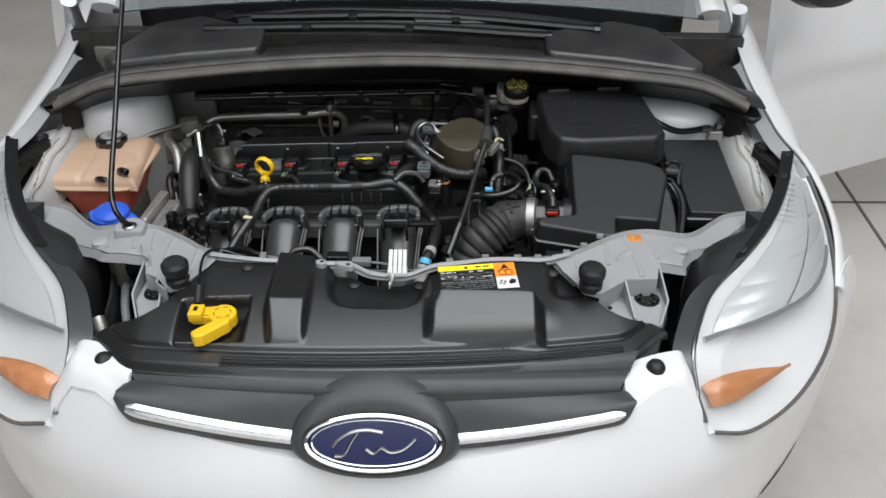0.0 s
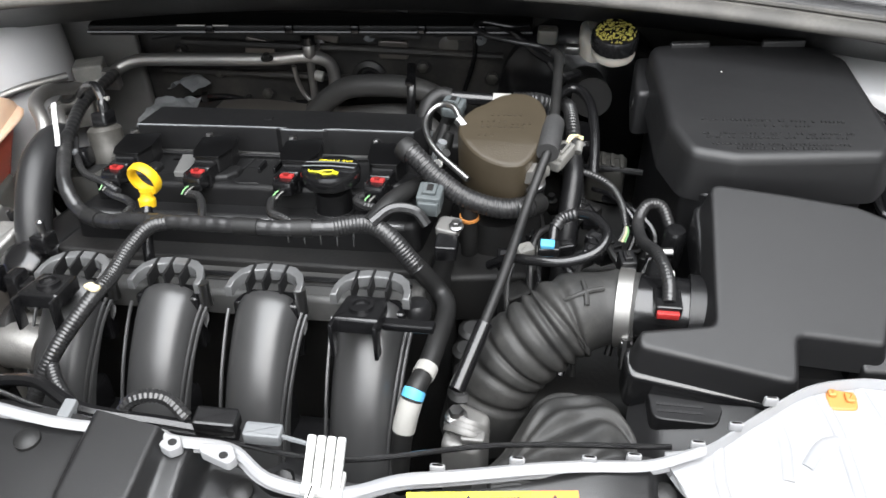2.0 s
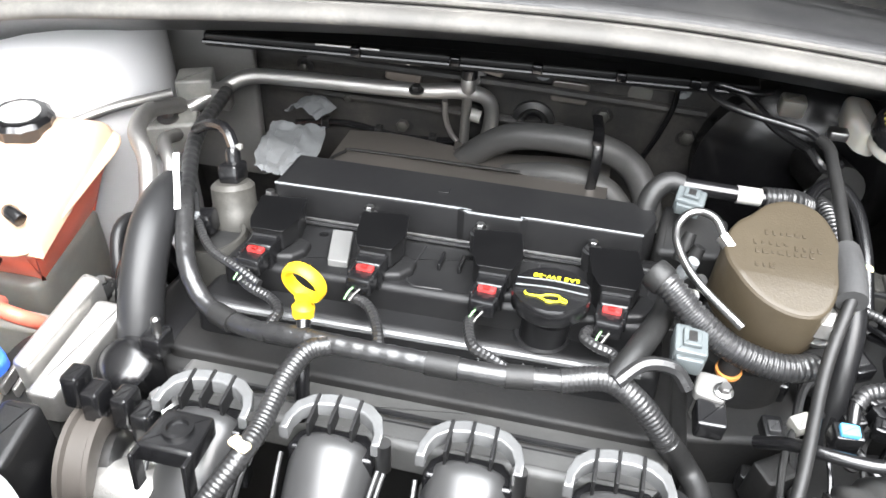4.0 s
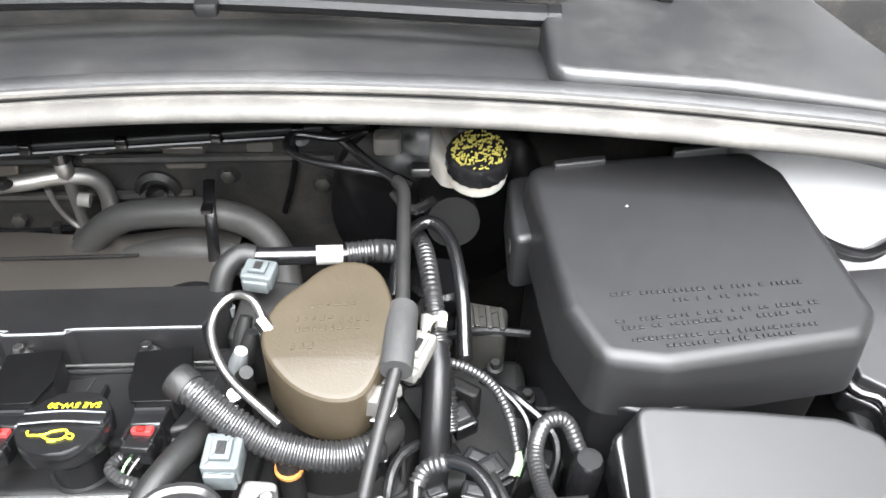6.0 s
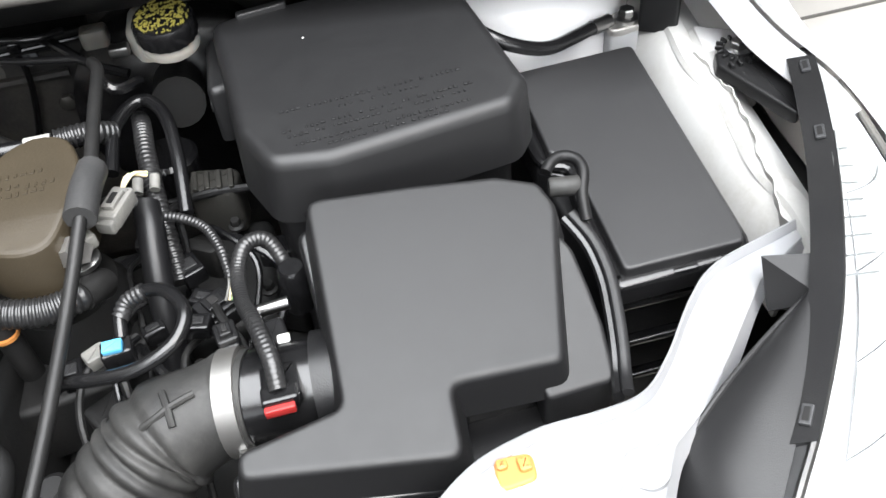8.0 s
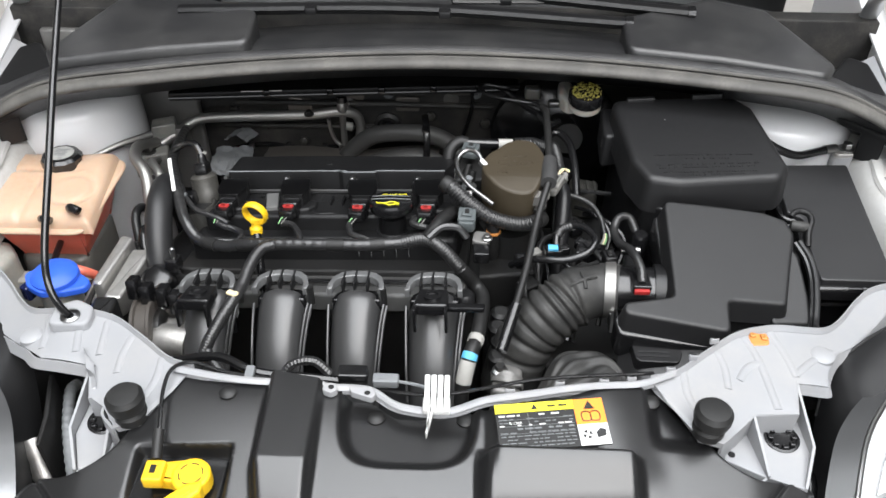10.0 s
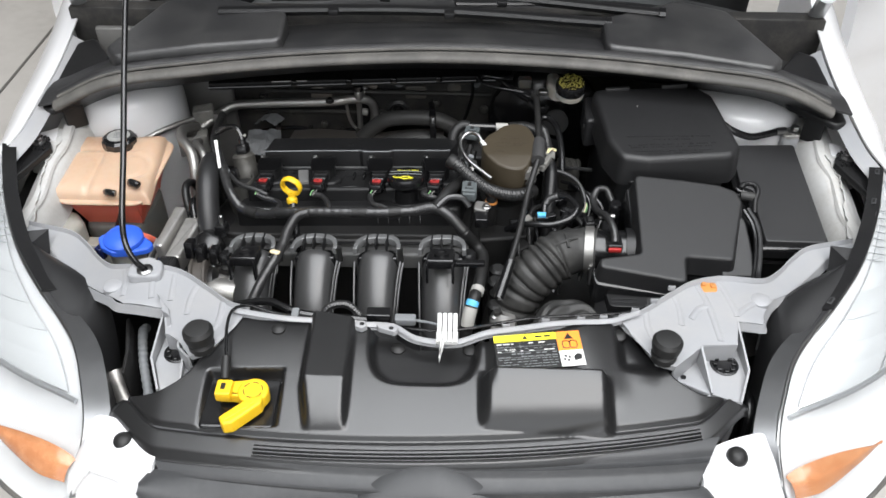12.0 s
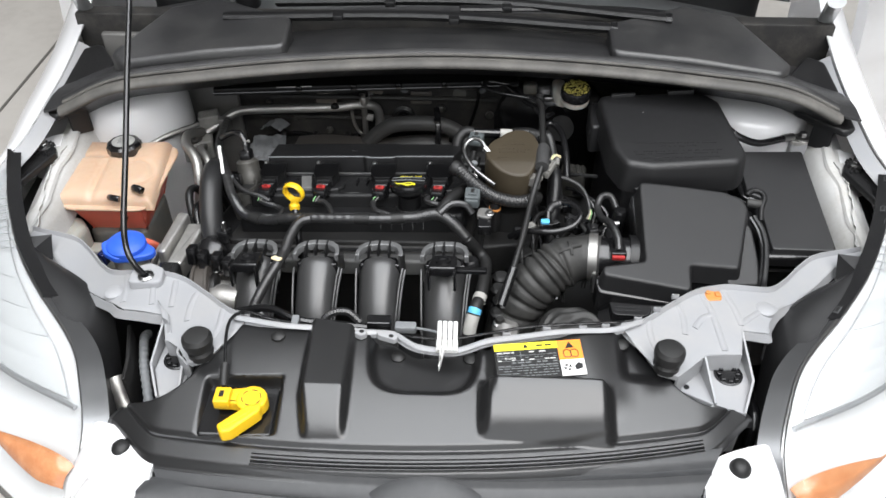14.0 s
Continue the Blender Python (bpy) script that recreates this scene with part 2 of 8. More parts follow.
# coil tops: the dark bonnet's reflection is put into a blacker colour
DARKTOP = mat("dark_reflection_plastic", (0.0035, 0.0035, 0.0038), 0.30, dust=(0.008, 0.008, 0.008), amount=0.3, scale=20, spec=0.35)
RUBBER = mat("black_rubber", (0.0108, 0.0108, 0.0108), 0.48, dust=(0.0360, 0.0348, 0.0336), amount=0.4, scale=16, grain=0.3, grain_scale=500)
CONDUIT = mat("wiring_conduit", (0.0180, 0.0180, 0.0185), 0.29, dust=(0.060, 0.059, 0.058), amount=0.25, scale=26, grain=0.7, grain_scale=190, spec=0.85)
COWL = mat("weathered_cowl_plastic", (0.020, 0.020, 0.021), 0.40, dust=(0.060, 0.059, 0.057), amount=0.6, scale=9, grain=0.4, grain_scale=800, spec=0.9)
GRILLE = mat("charcoal_grille_plastic", (0.040, 0.041, 0.043), 0.42, dust=(0.10, 0.10, 0.10), amount=0.35, scale=9, grain=0.35, grain_scale=900)
SEAL = mat("grey_bonnet_seal", (0.075, 0.072, 0.067), 0.60, dust=(0.145, 0.137, 0.124), amount=0.8, scale=16, grain=0.3, grain_scale=400)
FELT = mat("firewall_insulation", (0.020, 0.0195, 0.019), 0.6, dust=(0.058, 0.053, 0.047), amount=0.85, scale=24, grain=0.9, grain_scale=220)
# near-black with faint brownish patches, for deep parts, slots and holes alike
DARK = mat("near_black_metal", (0.0072, 0.0072, 0.0072), 0.6, dust=(0.0210, 0.0192, 0.0180), amount=0.5, scale=20, grain=0.4, grain_scale=200)
ALLOY = mat("cast_aluminium", (0.52, 0.51, 0.49), 0.45, metal=0.9, dust=(0.25, 0.23, 0.21), amount=0.5, scale=30, grain=0.5, grain_scale=500)
STEEL = mat("bright_steel", (0.3225, 0.3225, 0.3225), 0.3, metal=1.0, dust=(0.40, 0.38, 0.35), amount=0.4, scale=30, grain=0.1)
PIPE = mat("brushed_aluminium_pipe", (0.36, 0.355, 0.345), 0.46, metal=0.9, dust=(0.33, 0.31, 0.28), amount=0.5, scale=22)
CHROME = mat("chrome", (0.85, 0.85, 0.86), 0.08, metal=1.0, dust=(0.7, 0.7, 0.7), amount=0.15, scale=20)
STRIP = mat("satin_chrome_strip", (0.82, 0.82, 0.83), 0.22, metal=0.9, dust=(0.6, 0.6, 0.6), amount=0.3, scale=25)
SILVER = mat("silver_bezel_paint", (0.46, 0.47, 0.48), 0.30, metal=0.7, dust=(0.40, 0.40, 0.40), amount=0.12, scale=6)
TANK = mat("aged_tank_plastic", (0.52, 0.37, 0.265), 0.36, dust=(0.44, 0.28, 0.185), amount=0.6, scale=9, sss=0.25)
COOLANT = mat("coolant_filled_plastic", (0.72, 0.165, 0.110), 0.30, dust=(0.50, 0.17, 0.12), amount=0.5, scale=14, sss=0.3)
BLUE = mat("blue_cap_plastic", (0.03, 0.11, 0.62), 0.4, dust=(0.05, 0.14, 0.55), amount=0.4, scale=25)
YELLOW = mat("yellow_plastic", (0.80, 0.50, 0.015), 0.42, dust=(0.62, 0.38, 0.03), amount=0.35, scale=30)
RED = mat("red_clip_plastic", (0.40, 0.030, 0.028), 0.4, dust=(0.5, 0.05, 0.05), amount=0.3, scale=40)
AMBER = mat("amber_lamp_lens", (0.46, 0.19, 0.085), 0.25, dust=(0.70, 0.36, 0.18), amount=0.5, scale=40, coat=0.5)
ORANGE = mat("orange_clip_plastic", (0.544, 0.223, 0.06), 0.45, dust=(0.50, 0.24, 0.07), amount=0.4, scale=40)
BROWN = mat("brown_rubber_cap", (0.040, 0.031, 0.019), 0.48, dust=(0.062, 0.049, 0.031), amount=0.45, scale=16, grain=0.35, grain_scale=500)
GREYCON = mat("grey_connector_plastic", (0.18, 0.19, 0.198), 0.45, dust=(0.19, 0.19, 0.19), amount=0.4, scale=40)
WHITECON = mat("white_connector_plastic", (0.1725, 0.1695, 0.1605), 0.45, dust=(0.36, 0.35, 0.31), amount=0.4, scale=40)
TAPE = mat("white_tape", (0.375, 0.3675, 0.345), 0.6, dust=(0.45, 0.44, 0.42), amount=0.5, scale=40)
CYAN = mat("light_blue_marking", (0.10, 0.45, 0.75), 0.5, dust=(0.2, 0.5, 0.7), amount=0.4, scale=60)
CREAMY = mat("milky_white_plastic", (0.2976, 0.2852, 0.2604), 0.38, dust=(0.40, 0.37, 0.31), amount=0.5, scale=24, sss=0.2)
DARKRED = mat("dark_red_plastic", (0.20, 0.012, 0.010), 0.4)
MILKY = mat("milky_reservoir_plastic", (0.26, 0.25, 0.225), 0.4, dust=(0.40, 0.38, 0.33), amount=0.5, scale=20, sss=0.2)
HOSE = mat("greyed_hose_rubber", (0.024, 0.024, 0.0235), 0.52, dust=(0.072, 0.070, 0.066), amount=0.7, scale=16, grain=0.35, grain_scale=400, spec=0.45)
FOAM = mat("grey_foam_rubber", (0.038, 0.038, 0.0385), 0.6, dust=(0.075, 0.074, 0.072), amount=0.5, scale=30, grain=0.5, grain_scale=400)
GREYHOSE = mat("weathered_grey_hose", (0.036, 0.036, 0.0355), 0.52, dust=(0.080, 0.078, 0.074), amount=0.6, scale=14, grain=0.3, grain_scale=500)
CLOUDY = mat("dim_cloudy_plastic", (0.11, 0.107, 0.098), 0.35, dust=(0.16, 0.15, 0.13), amount=0.6, scale=30, sss=0.2)
CAST = mat("pale_cast_alloy", (0.17, 0.1675, 0.1615), 0.42, metal=0.35, dust=(0.24, 0.23, 0.215), amount=0.5, scale=16, grain=0.3, grain_scale=400)
PALECON = mat("pale_connector_plastic", (0.0828, 0.09504, 0.09864), 0.45, dust=(0.16, 0.175, 0.175), amount=0.4, scale=40)
SHIELD = mat("dull_heat_shield", (0.18, 0.166, 0.152), 0.30, metal=0.7, dust=(0.18, 0.16, 0.145), amount=0.6, scale=10, grain=0.2, grain_scale=300)
GUARD = mat("dull_guard_plastic", (0.0150, 0.0150, 0.0158), 0.42, dust=(0.024, 0.024, 0.024), amount=0.4, scale=8, grain=0.2, grain_scale=1000, spec=0.55)
BEZEL = mat("dark_chrome_bezel", (0.24, 0.243, 0.248), 0.30, metal=0.85, dust=(0.30, 0.30, 0.30), amount=0.15, scale=6)
PALEPLATE = mat("pale_dusty_plastic", (0.115, 0.115, 0.113), 0.5, dust=(0.17, 0.17, 0.163), amount=0.4, scale=20)
LEDGE = mat("dusty_grey_casting", (0.055, 0.055, 0.054), 0.48, dust=(0.095, 0.093, 0.089), amount=0.6, scale=14, grain=0.3, grain_scale=300)
ARCH = mat("worn_and_highlight_grey_plastic", (0.090, 0.091, 0.092), 0.24, dust=(0.15, 0.155, 0.156), amount=0.5, scale=40, spec=1.0)
RUNNER = mat("polished_black_plastic", (0.034, 0.034, 0.0345), 0.36, dust=(0.034, 0.034, 0.034), amount=0.4, scale=9, grain=0.05, grain_scale=1500, spec=1.0)
PAPERW = mat("worn_white_print", (0.4, 0.4, 0.384), 0.5, dust=(0.22, 0.22, 0.21), amount=0.8, scale=60)
OLIVE = mat("soiled_dull_alloy", (0.045, 0.044, 0.040), 0.42, metal=0.3, dust=(0.12, 0.112, 0.10), amount=0.5, scale=18, grain=0.3, grain_scale=400)
PAPER = mat("crumpled_foil_paper", (0.155, 0.162, 0.168), 0.65, dust=(0.27, 0.27, 0.27), amount=0.4, scale=20)
LABELY = mat("yellow_label_print", (0.86, 0.78, 0.03), 0.35)
CAPPRINT = mat("faded_yellow_print", (0.27, 0.235, 0.045), 0.45, dust=(0.20, 0.175, 0.05), amount=0.5, scale=60)
LABELO = mat("orange_label_print", (0.90, 0.28, 0.03), 0.35)
LABELK = mat("black_label_print", (0.014, 0.014, 0.014), 0.3)
LABELW = mat("white_label_print", (0.68, 0.68, 0.663), 0.35)
NAVY = mat("badge_blue_enamel", (0.012, 0.017, 0.065), 0.15, coat=0.8)
CREAM = mat("cream_plastic", (0.78, 0.66, 0.42), 0.5, dust=(0.6, 0.5, 0.3), amount=0.4, scale=60)
GREEN = mat("green_wire", (0.22, 0.45, 0.20), 0.5)
BELT = mat("ribbed_belt_rubber", (0.055, 0.048, 0.042), 0.6)
CONCRETE = mat("worn_concrete", (0.50, 0.48, 0.45), 0.75, dust=(0.36, 0.34, 0.315), amount=0.8, scale=1.6, grain=0.6, grain_scale=60)
WALLS = mat("hall_wall_render", (0.32, 0.315, 0.305), 0.8, dust=(0.24, 0.235, 0.225), amount=0.6, scale=0.8, grain=0.5, grain_scale=80)
JOINT = mat("floor_joint", (0.12, 0.115, 0.105), 0.85)
CABIN = mat("dark_cabin_trim", (0.03, 0.03, 0.032), 0.7, dust=(0.06, 0.06, 0.06), amount=0.4, scale=5)


def glass(name, tint, rough=0.02, blend=0.18):
    ma = bpy.data.materials.new(name)
    ma.use_nodes = True
    nt = ma.node_tree
    out = nt.nodes["Material Output"]
    clear, gloss, mix = nt.nodes.new("ShaderNodeBsdfTransparent"), nt.nodes.new("ShaderNodeBsdfGlossy"), nt.nodes.new("ShaderNodeMixShader")
    fres = nt.nodes.new("ShaderNodeLayerWeight")
    fres.inputs["Blend"].default_value = blend
    clear.inputs["Color"].default_value = (*tint, 1)
    gloss.inputs["Roughness"].default_value = rough
    nt.links.new(fres.outputs["Facing"], mix.inputs[0])
    nt.links.new(clear.outputs[0], mix.inputs[1])
    nt.links.new(gloss.outputs[0], mix.inputs[2])
    nt.links.new(mix.outputs[0], out.inputs["Surface"])
    return ma


SCREEN = glass("windscreen_glass", (0.42, 0.46, 0.46), 0.02, 0.10)
LENS = glass("clear_lamp_lens", (0.95, 0.96, 0.96), 0.16, 0.06)
REFLECT = mat("frosted_reflector", (0.74, 0.75, 0.76), 0.26, metal=0.45, dust=(0.78, 0.78, 0.78), amount=0.2, scale=4, vary=0.03)

# ---- ground and hall ----
bm = prism(rect(-14, -14, 14, 14), -0.2, 0.0, 0.002, 0)
ground = tagged(part("ground", bm, CONCRETE, None), "worn beige concrete hall floor with fine joints", "floor", kind="structure")
for a, b in (((-12, 2.15), (12, 2.55)), ((1.2, -6), (1.75, 8)), ((-12, -1.6), (12, -1.25)), ((-1.9, -6), (-1.45, 8))):
    d = Vector((b[0] - a[0], b[1] - a[1], 0)).normalized() * 0.5
    s = Vector((-d.y, d.x, 0)).normalized() * 0.005
    bm = bmesh.new()
    q = [Vector((*a, 0.002)) + s, Vector((*a, 0.002)) - s, Vector((*b, 0.002)) - s, Vector((*b, 0.002)) + s]
    add(bm, [*q, *[v + Vector((0, 0, 0.002)) for v in q]], [(0, 1, 2, 3), (4, 5, 6, 7), (0, 1, 5, 4), (2, 3, 7, 6), (1, 2, 6, 5), (3, 0, 4, 7)])
    tagged(part("floor_joint", bm, JOINT, ground), kind="structure")
# unseen hall walls and roof, added to shape the light
for name, r in (("wall_west", rect(-7.2, FRONT, -7.0, 9)), ("wall_north", rect(-7.2, 9, 9.2, 9.2)), ("wall_east", rect(9.0, FRONT, 9.2, 9))):
    tagged(part(name, prism(r, 0, ROOF, 0.01, 0), WALLS, None), "unseen pale rendered hall wall", "wall", kind="structure")
bm = bmesh.new()
for x0, x1, z0 in ((-7.2, ADDED_GATE[0], 0), (ADDED_GATE[1], 9.2, 0), (ADDED_GATE[0], ADDED_GATE[1], ADDED_GATE[3])):
    prism(rect(x0, FRONT - 0.2, x1, FRONT), z0, ROOF, 0.01, 0, bm=bm)
tagged(part("wall_south", bm, WALLS, None), "unseen pale front wall with an added gate for light", "wall", kind="structure")

bm = bmesh.new()
for r in (rect(-7.2, -9.2, ADDED_SKYLIGHT[0], 9.2), rect(ADDED_SKYLIGHT[1], -9.2, 9.2, 9.2), rect(ADDED_SKYLIGHT[0], -9.2, ADDED_SKYLIGHT[1], ADDED_SKYLIGHT[2]), rect(ADDED_SKYLIGHT[0], ADDED_SKYLIGHT[3], ADDED_SKYLIGHT[1], 9.2)):
    prism(r, ROOF, ROOF + 0.12, 0.01, 0, bm=bm)
tagged(part("ceiling", bm, WALLS, None), "unseen plain hall roof round an added roof light", "ceiling", kind="structure")

# ---- the car's body ----
car = thing("car", (0, 1.6, 0), "white hatchback car with its bonnet open on concrete", "car")


def nose(x, z):
    """How far forward the bumper's skin stands."""
    ax = abs(x)
    y = 0.585 + 0.79 * ax ** 3
    y += 0.036 * max(0, (z - 0.55) / 0.1) ** 1.5 if z > 0.55 else 0.10 * max(0, (0.42 - z) / 0.25) ** 2
    return y


TOPLINE = [(0, 0.630), (0.12, 0.644), (0.30, 0.668), (0.352, 0.678), (0.372, 0.690), (0.40, 0.702), (0.440, 0.698), (0.460, 0.672), (0.485, 0.632), (0.53, 0.622), (0.62, 0.622), (0.70, 0.645), (0.76, 0.668), (0.79, 0.69), (0.82, 0.68), (0.86, 0.62)]


def topline(x):
    ax = abs(x)
    for (a, za), (b, zb) in zip(TOPLINE, TOPLINE[1:]):
        if ax <= b:
            return za + (zb - za) * (ax - a) / (b - a)
    return TOPLINE[-1][1]


XS = sorted({s * v for s in (-1, 1) for v in (0, 0.06, 0.12, 0.18, 0.24, 0.30, 0.34, 0.352, 0.362, 0.372, 0.386, 0.40, 0.425, 0.452, 0.459, 0.466, 0.475, 0.485, 0.51, 0.53, 0.57, 0.62, 0.66, 0.70, 0.73, 0.76, 0.775, 0.79, 0.805, 0.82, 0.84, 0.86)})


def bumper_skin(u, v):
    x = XS[round(u * (len(XS) - 1))]
    z = topline(x) + (0.20 - topline(x)) * v ** 1.3
    return x, nose(x, z), z


bumper = part("bumper", sheet(bumper_skin, len(XS) - 1, 22, 0.003), WHITE, car, "white front bumper", 50)
XL = [x for x in XS if abs(x) <= 0.3721]
part("bumper_lip", sheet(lambda u, v: (lambda x: (x, nose(x, topline(x)) + 0.060 * v, topline(x) + 0.001 - 0.006 * v))(XL[round(u * (len(XL) - 1))]), len(XL) - 1, 3, 0.003), WHITE, bumper)
for s in (-1, 1):
    # the flange that carries the push pin at each inner lamp corner
    def flange(u, v):
        x = 0.350 + 0.128 * u
        y0 = nose(x, topline(x) - 0.012) - 0.0015
        back = 0.775 - 0.040 * (1 - u) ** 2 - 0.030 * step(0.75, 1, u)
        return s * x, y0 + (back - y0) * v, topline(x) - 0.012 * (1 - step(0, 0.16, v)) + 0.001 + (0.713 - 0.045 * step(0.70, 1, u) - topline(x)) * step(0, 0.55, v)
    part("corner_flange", sheet(flange, 20, 14, 0.006), WHITE, bumper, "", 60)
    part("push_pin", lathe([(0.014, 0), (0.014, 0.004), (0.011, 0.010), (0.005, 0.013)], 20, pose(s * 0.400, 0.733, 0.712)), RUBBER, bumper, "black push pin")
    # fog lamp recess rim
    bm = sheet(lambda u, v: (lambda x, z: (s * x, nose(x, z) - 0.004 + 0.012 * math.sin(math.pi * v), z))(0.655 + 0.085 * u, 0.352 + 0.030 * u - 0.022 * v * math.sin(math.pi * (0.15 + 0.8 * u))), 16, 5, 0.003)
    part("fog_lamp_trim", bm, GRILLE, bumper, "dark fog lamp trim")
part("lower_grille", prism(rect(-0.34, nose(0, 0.36) - 0.004, 0.34, nose(0, 0.36) + 0.05), 0.26, 0.44, 0.01, 0.01), GRILLE, bumper, "dark lower grille")


LAMP_IN = [(0.478, 0.693, 0.640), (0.459, 0.742, 0.700), (0.487, 0.830, 0.722), (0.527, 0.905, 0.730), (0.590, 0.975, 0.738), (0.660, 1.065, 0.748), (0.716, 1.165, 0.758), (0.757, 1.258, 0.770)]
LAMP_OUT = [(0.487, 0.690, 0.632), (0.545, 0.700, 0.628), (0.630, 0.765, 0.630), (0.700, 0.850, 0.650), (0.748, 0.950, 0.668), (0.778, 1.060, 0.690), (0.790, 1.160, 0.715), (0.776, 1.268, 0.765)]
TRIM = LAMP_IN[4:7] + [(0.748, 1.240, 0.767), (0.772, 1.302, 0.770)]
FENDER_IN = [(0.762, 0.985, 0.675), (0.795, 1.10, 0.70), (0.800, 1.18, 0.726), (0.778, 1.258, 0.766), (0.752, 1.33, 0.785), (0.744, 1.42, 0.80), (0.742, 1.54, 0.815), (0.750, 1.70, 0.842), (0.765, 1.90, 0.885), (0.775, 2.30, 0.92)]
for s in (-1, 1):
    lamp = part("headlight", sheet(lambda u, v: (lambda p: (s * p.x, p.y, p.z - 0.006 - 0.010 * math.sin(math.pi * v)))(curve_at(LAMP_IN, u).lerp(curve_at(LAMP_OUT, u), v)), 28, 10, 0.003), WHITE, car, "headlight with a pale shroud and clear lens")

    def lens_skin(u, v):
        p = curve_at(LAMP_IN, u).lerp(curve_at(LAMP_OUT, u), v)
        w = math.sin(math.pi * v) * math.sin(math.pi * min(1, u + 0.08)) * 0.022
        return s * (p.x + w * 0.5), p.y - w * 0.5, p.z + w
    part("lens", sheet(lens_skin, 28, 10, 0.0015), LENS, lamp, "clear lens").visible_shadow = False
    part("lamp_seal", tube([(lambda p: (s * (p.x - 0.001), p.y, p.z + 0.002))(curve_at(LAMP_IN, 0.08 + 0.104 * q)) for q in range(9)], 0.0032, 8), STEEL, lamp, "bright lens edge")
    part("gap_seal", tube([(s * (p[0] + 0.004), p[1] - 0.003, p[2] - 0.002) for p in LAMP_OUT], 0.0032, 8), SEAL, lamp, "dark gap seal")

    def on_lamp(u, v, drop):
        p = curve_at(LAMP_IN, u).lerp(curve_at(LAMP_OUT, u), v)
        w = math.sin(math.pi * v) * math.sin(math.pi * min(1, u + 0.08)) * 0.022
        return Vector((s * (p.x + w * 0.5), p.y - w * 0.5, p.z + w - drop))
    # amber turn signal low in the lamp
    def amber_skin(u, v):
        hi = Vector((0.118, 0.10, 0)).lerp(Vector((0.330, 0.78, 0)), u)
        lo = curve_at([(0.078, 0.27, 0), (0.115, 0.47, 0), (0.175, 0.62, 0), (0.330, 0.78, 0)], u)
        q = lo.lerp(hi, v)
        return on_lamp(q.x, q.y, 0.006 - 0.006 * math.sin(math.pi * v))
    part("turn_signal", sheet(amber_skin, 16, 6, 0.002), AMBER, lamp, "amber turn signal")

    def arc(v):
        return 0.225 + 0.30 * v + 0.28 * v * v
    # mirrored bowl in two rows of facets, with a dark rim along its lower arc
    fr = random.Random(31)
    for k in range(7):
        for r in range(2):
            tip, lean = fr.uniform(-0.0035, 0.0035), fr.uniform(-0.003, 0.003)
            def bowl(a, b, k=k, r=r, tip=tip, lean=lean):
                v = 0.10 + 0.40 * (r + 0.02 + 0.96 * b)
                u = arc(v) + 0.02 + (0.92 - arc(v)) * (k + 0.02 + 0.96 * a) / 7
                return on_lamp(u, v, 0.0075 + tip * (a - 0.5) + lean * (b - 0.5) - 0.0016 * math.sin(math.pi * a) * math.sin(math.pi * b))
            part("reflector", sheet(bowl, 5, 6, 0.002), REFLECT, lamp, "mirrored reflector facet")
    part("bowl_rim", tube([on_lamp(arc(0.06 + 0.86 * k / 8), 0.06 + 0.86 * k / 8, 0.004) for k in range(9)], 0.0040, 6), SILVER, lamp, "grey bowl rim")
    for k in range(8):
        part("lens_rib", tube([on_lamp(0.74 + 0.022 * k, 0.03, 0.001), on_lamp(0.745 + 0.022 * k, 0.22, 0.001)], 0.0009, 5, 0.01), SILVER, lamp)
    # silver bezel strip between lamp and bay
    part("lamp_trim", sheet(lambda u, v: (lambda p: (s * (p.x - 0.020 * v), p.y + 0.007 * v, p.z + 0.006 - 0.007 * v))(curve_at(TRIM, u)), 30, 4, 0.005), SATIN, lamp, "black lamp edge trim")
    for q in (0.06, 0.62, 0.88):
        p, d = curve_at(TRIM, q), (curve_at(TRIM, q + 0.02) - curve_at(TRIM, q)).normalized()
        nm = frame_of((s * (p.x - 0.009), p.y + 0.003, p.z + 0.0040), (-s * 0.3, 0.12, 0.95), (s * d.x, d.y, d.z))
        part("trim_slot", block((0, 0, 0), (0.015, 0.0075, 0.0030), 0.0008, 0.001, m=nm), GRILLE, lamp, "raised slot frame")
        part("slot_hole", block((0, 0, 0.0014), (0.010, 0.0040, 0.0010), 0.0003, 0.0005, m=nm), DARK, lamp)
    part("lamp_bezel", sheet(lambda u, v: (lambda p, q: (s * (p.x - v * (0.018 + 0.011 * step(0.03, 0.25, u) * (1 - step(0.6, 1.0, u)))), p.y + 0.012 * v, p.z + 0.004 - 0.012 * v))(curve_at(LAMP_IN, 0.57 * u), 0), 30, 4, 0.003), BEZEL, lamp, "dark chrome lamp bezel")

    def fender_skin(u, v):
        p = curve_at(FENDER_IN, u)
        a = v * math.pi / 2
        out = p.x + 0.020 + (0.890 - p.x) * step(0.98, 1.50, p.y)
        low = p.z - 0.020 - 0.36 * step(1.0, 1.40, p.y)
        return s * (p.x + (out - p.x) * math.sin(a) ** 0.9), p.y, p.z - (p.z - low) * (1 - math.cos(a)) ** 0.85
    part("fender", sheet(fender_skin, 36, 16, 0.003), WHITE, car, "white front wing", 60)
    # folded gutter flange along the wing's inner edge
    part("wing_flange", sheet(lambda u, v: (lambda p: (s * (p.x - 0.002 - 0.022 * v), p.y, p.z - 0.003 - 0.014 * v))(curve_at(FENDER_IN, 0.30 + 0.42 * u)), 20, 2, 0.003), PANEL, car, "painted wing flange")

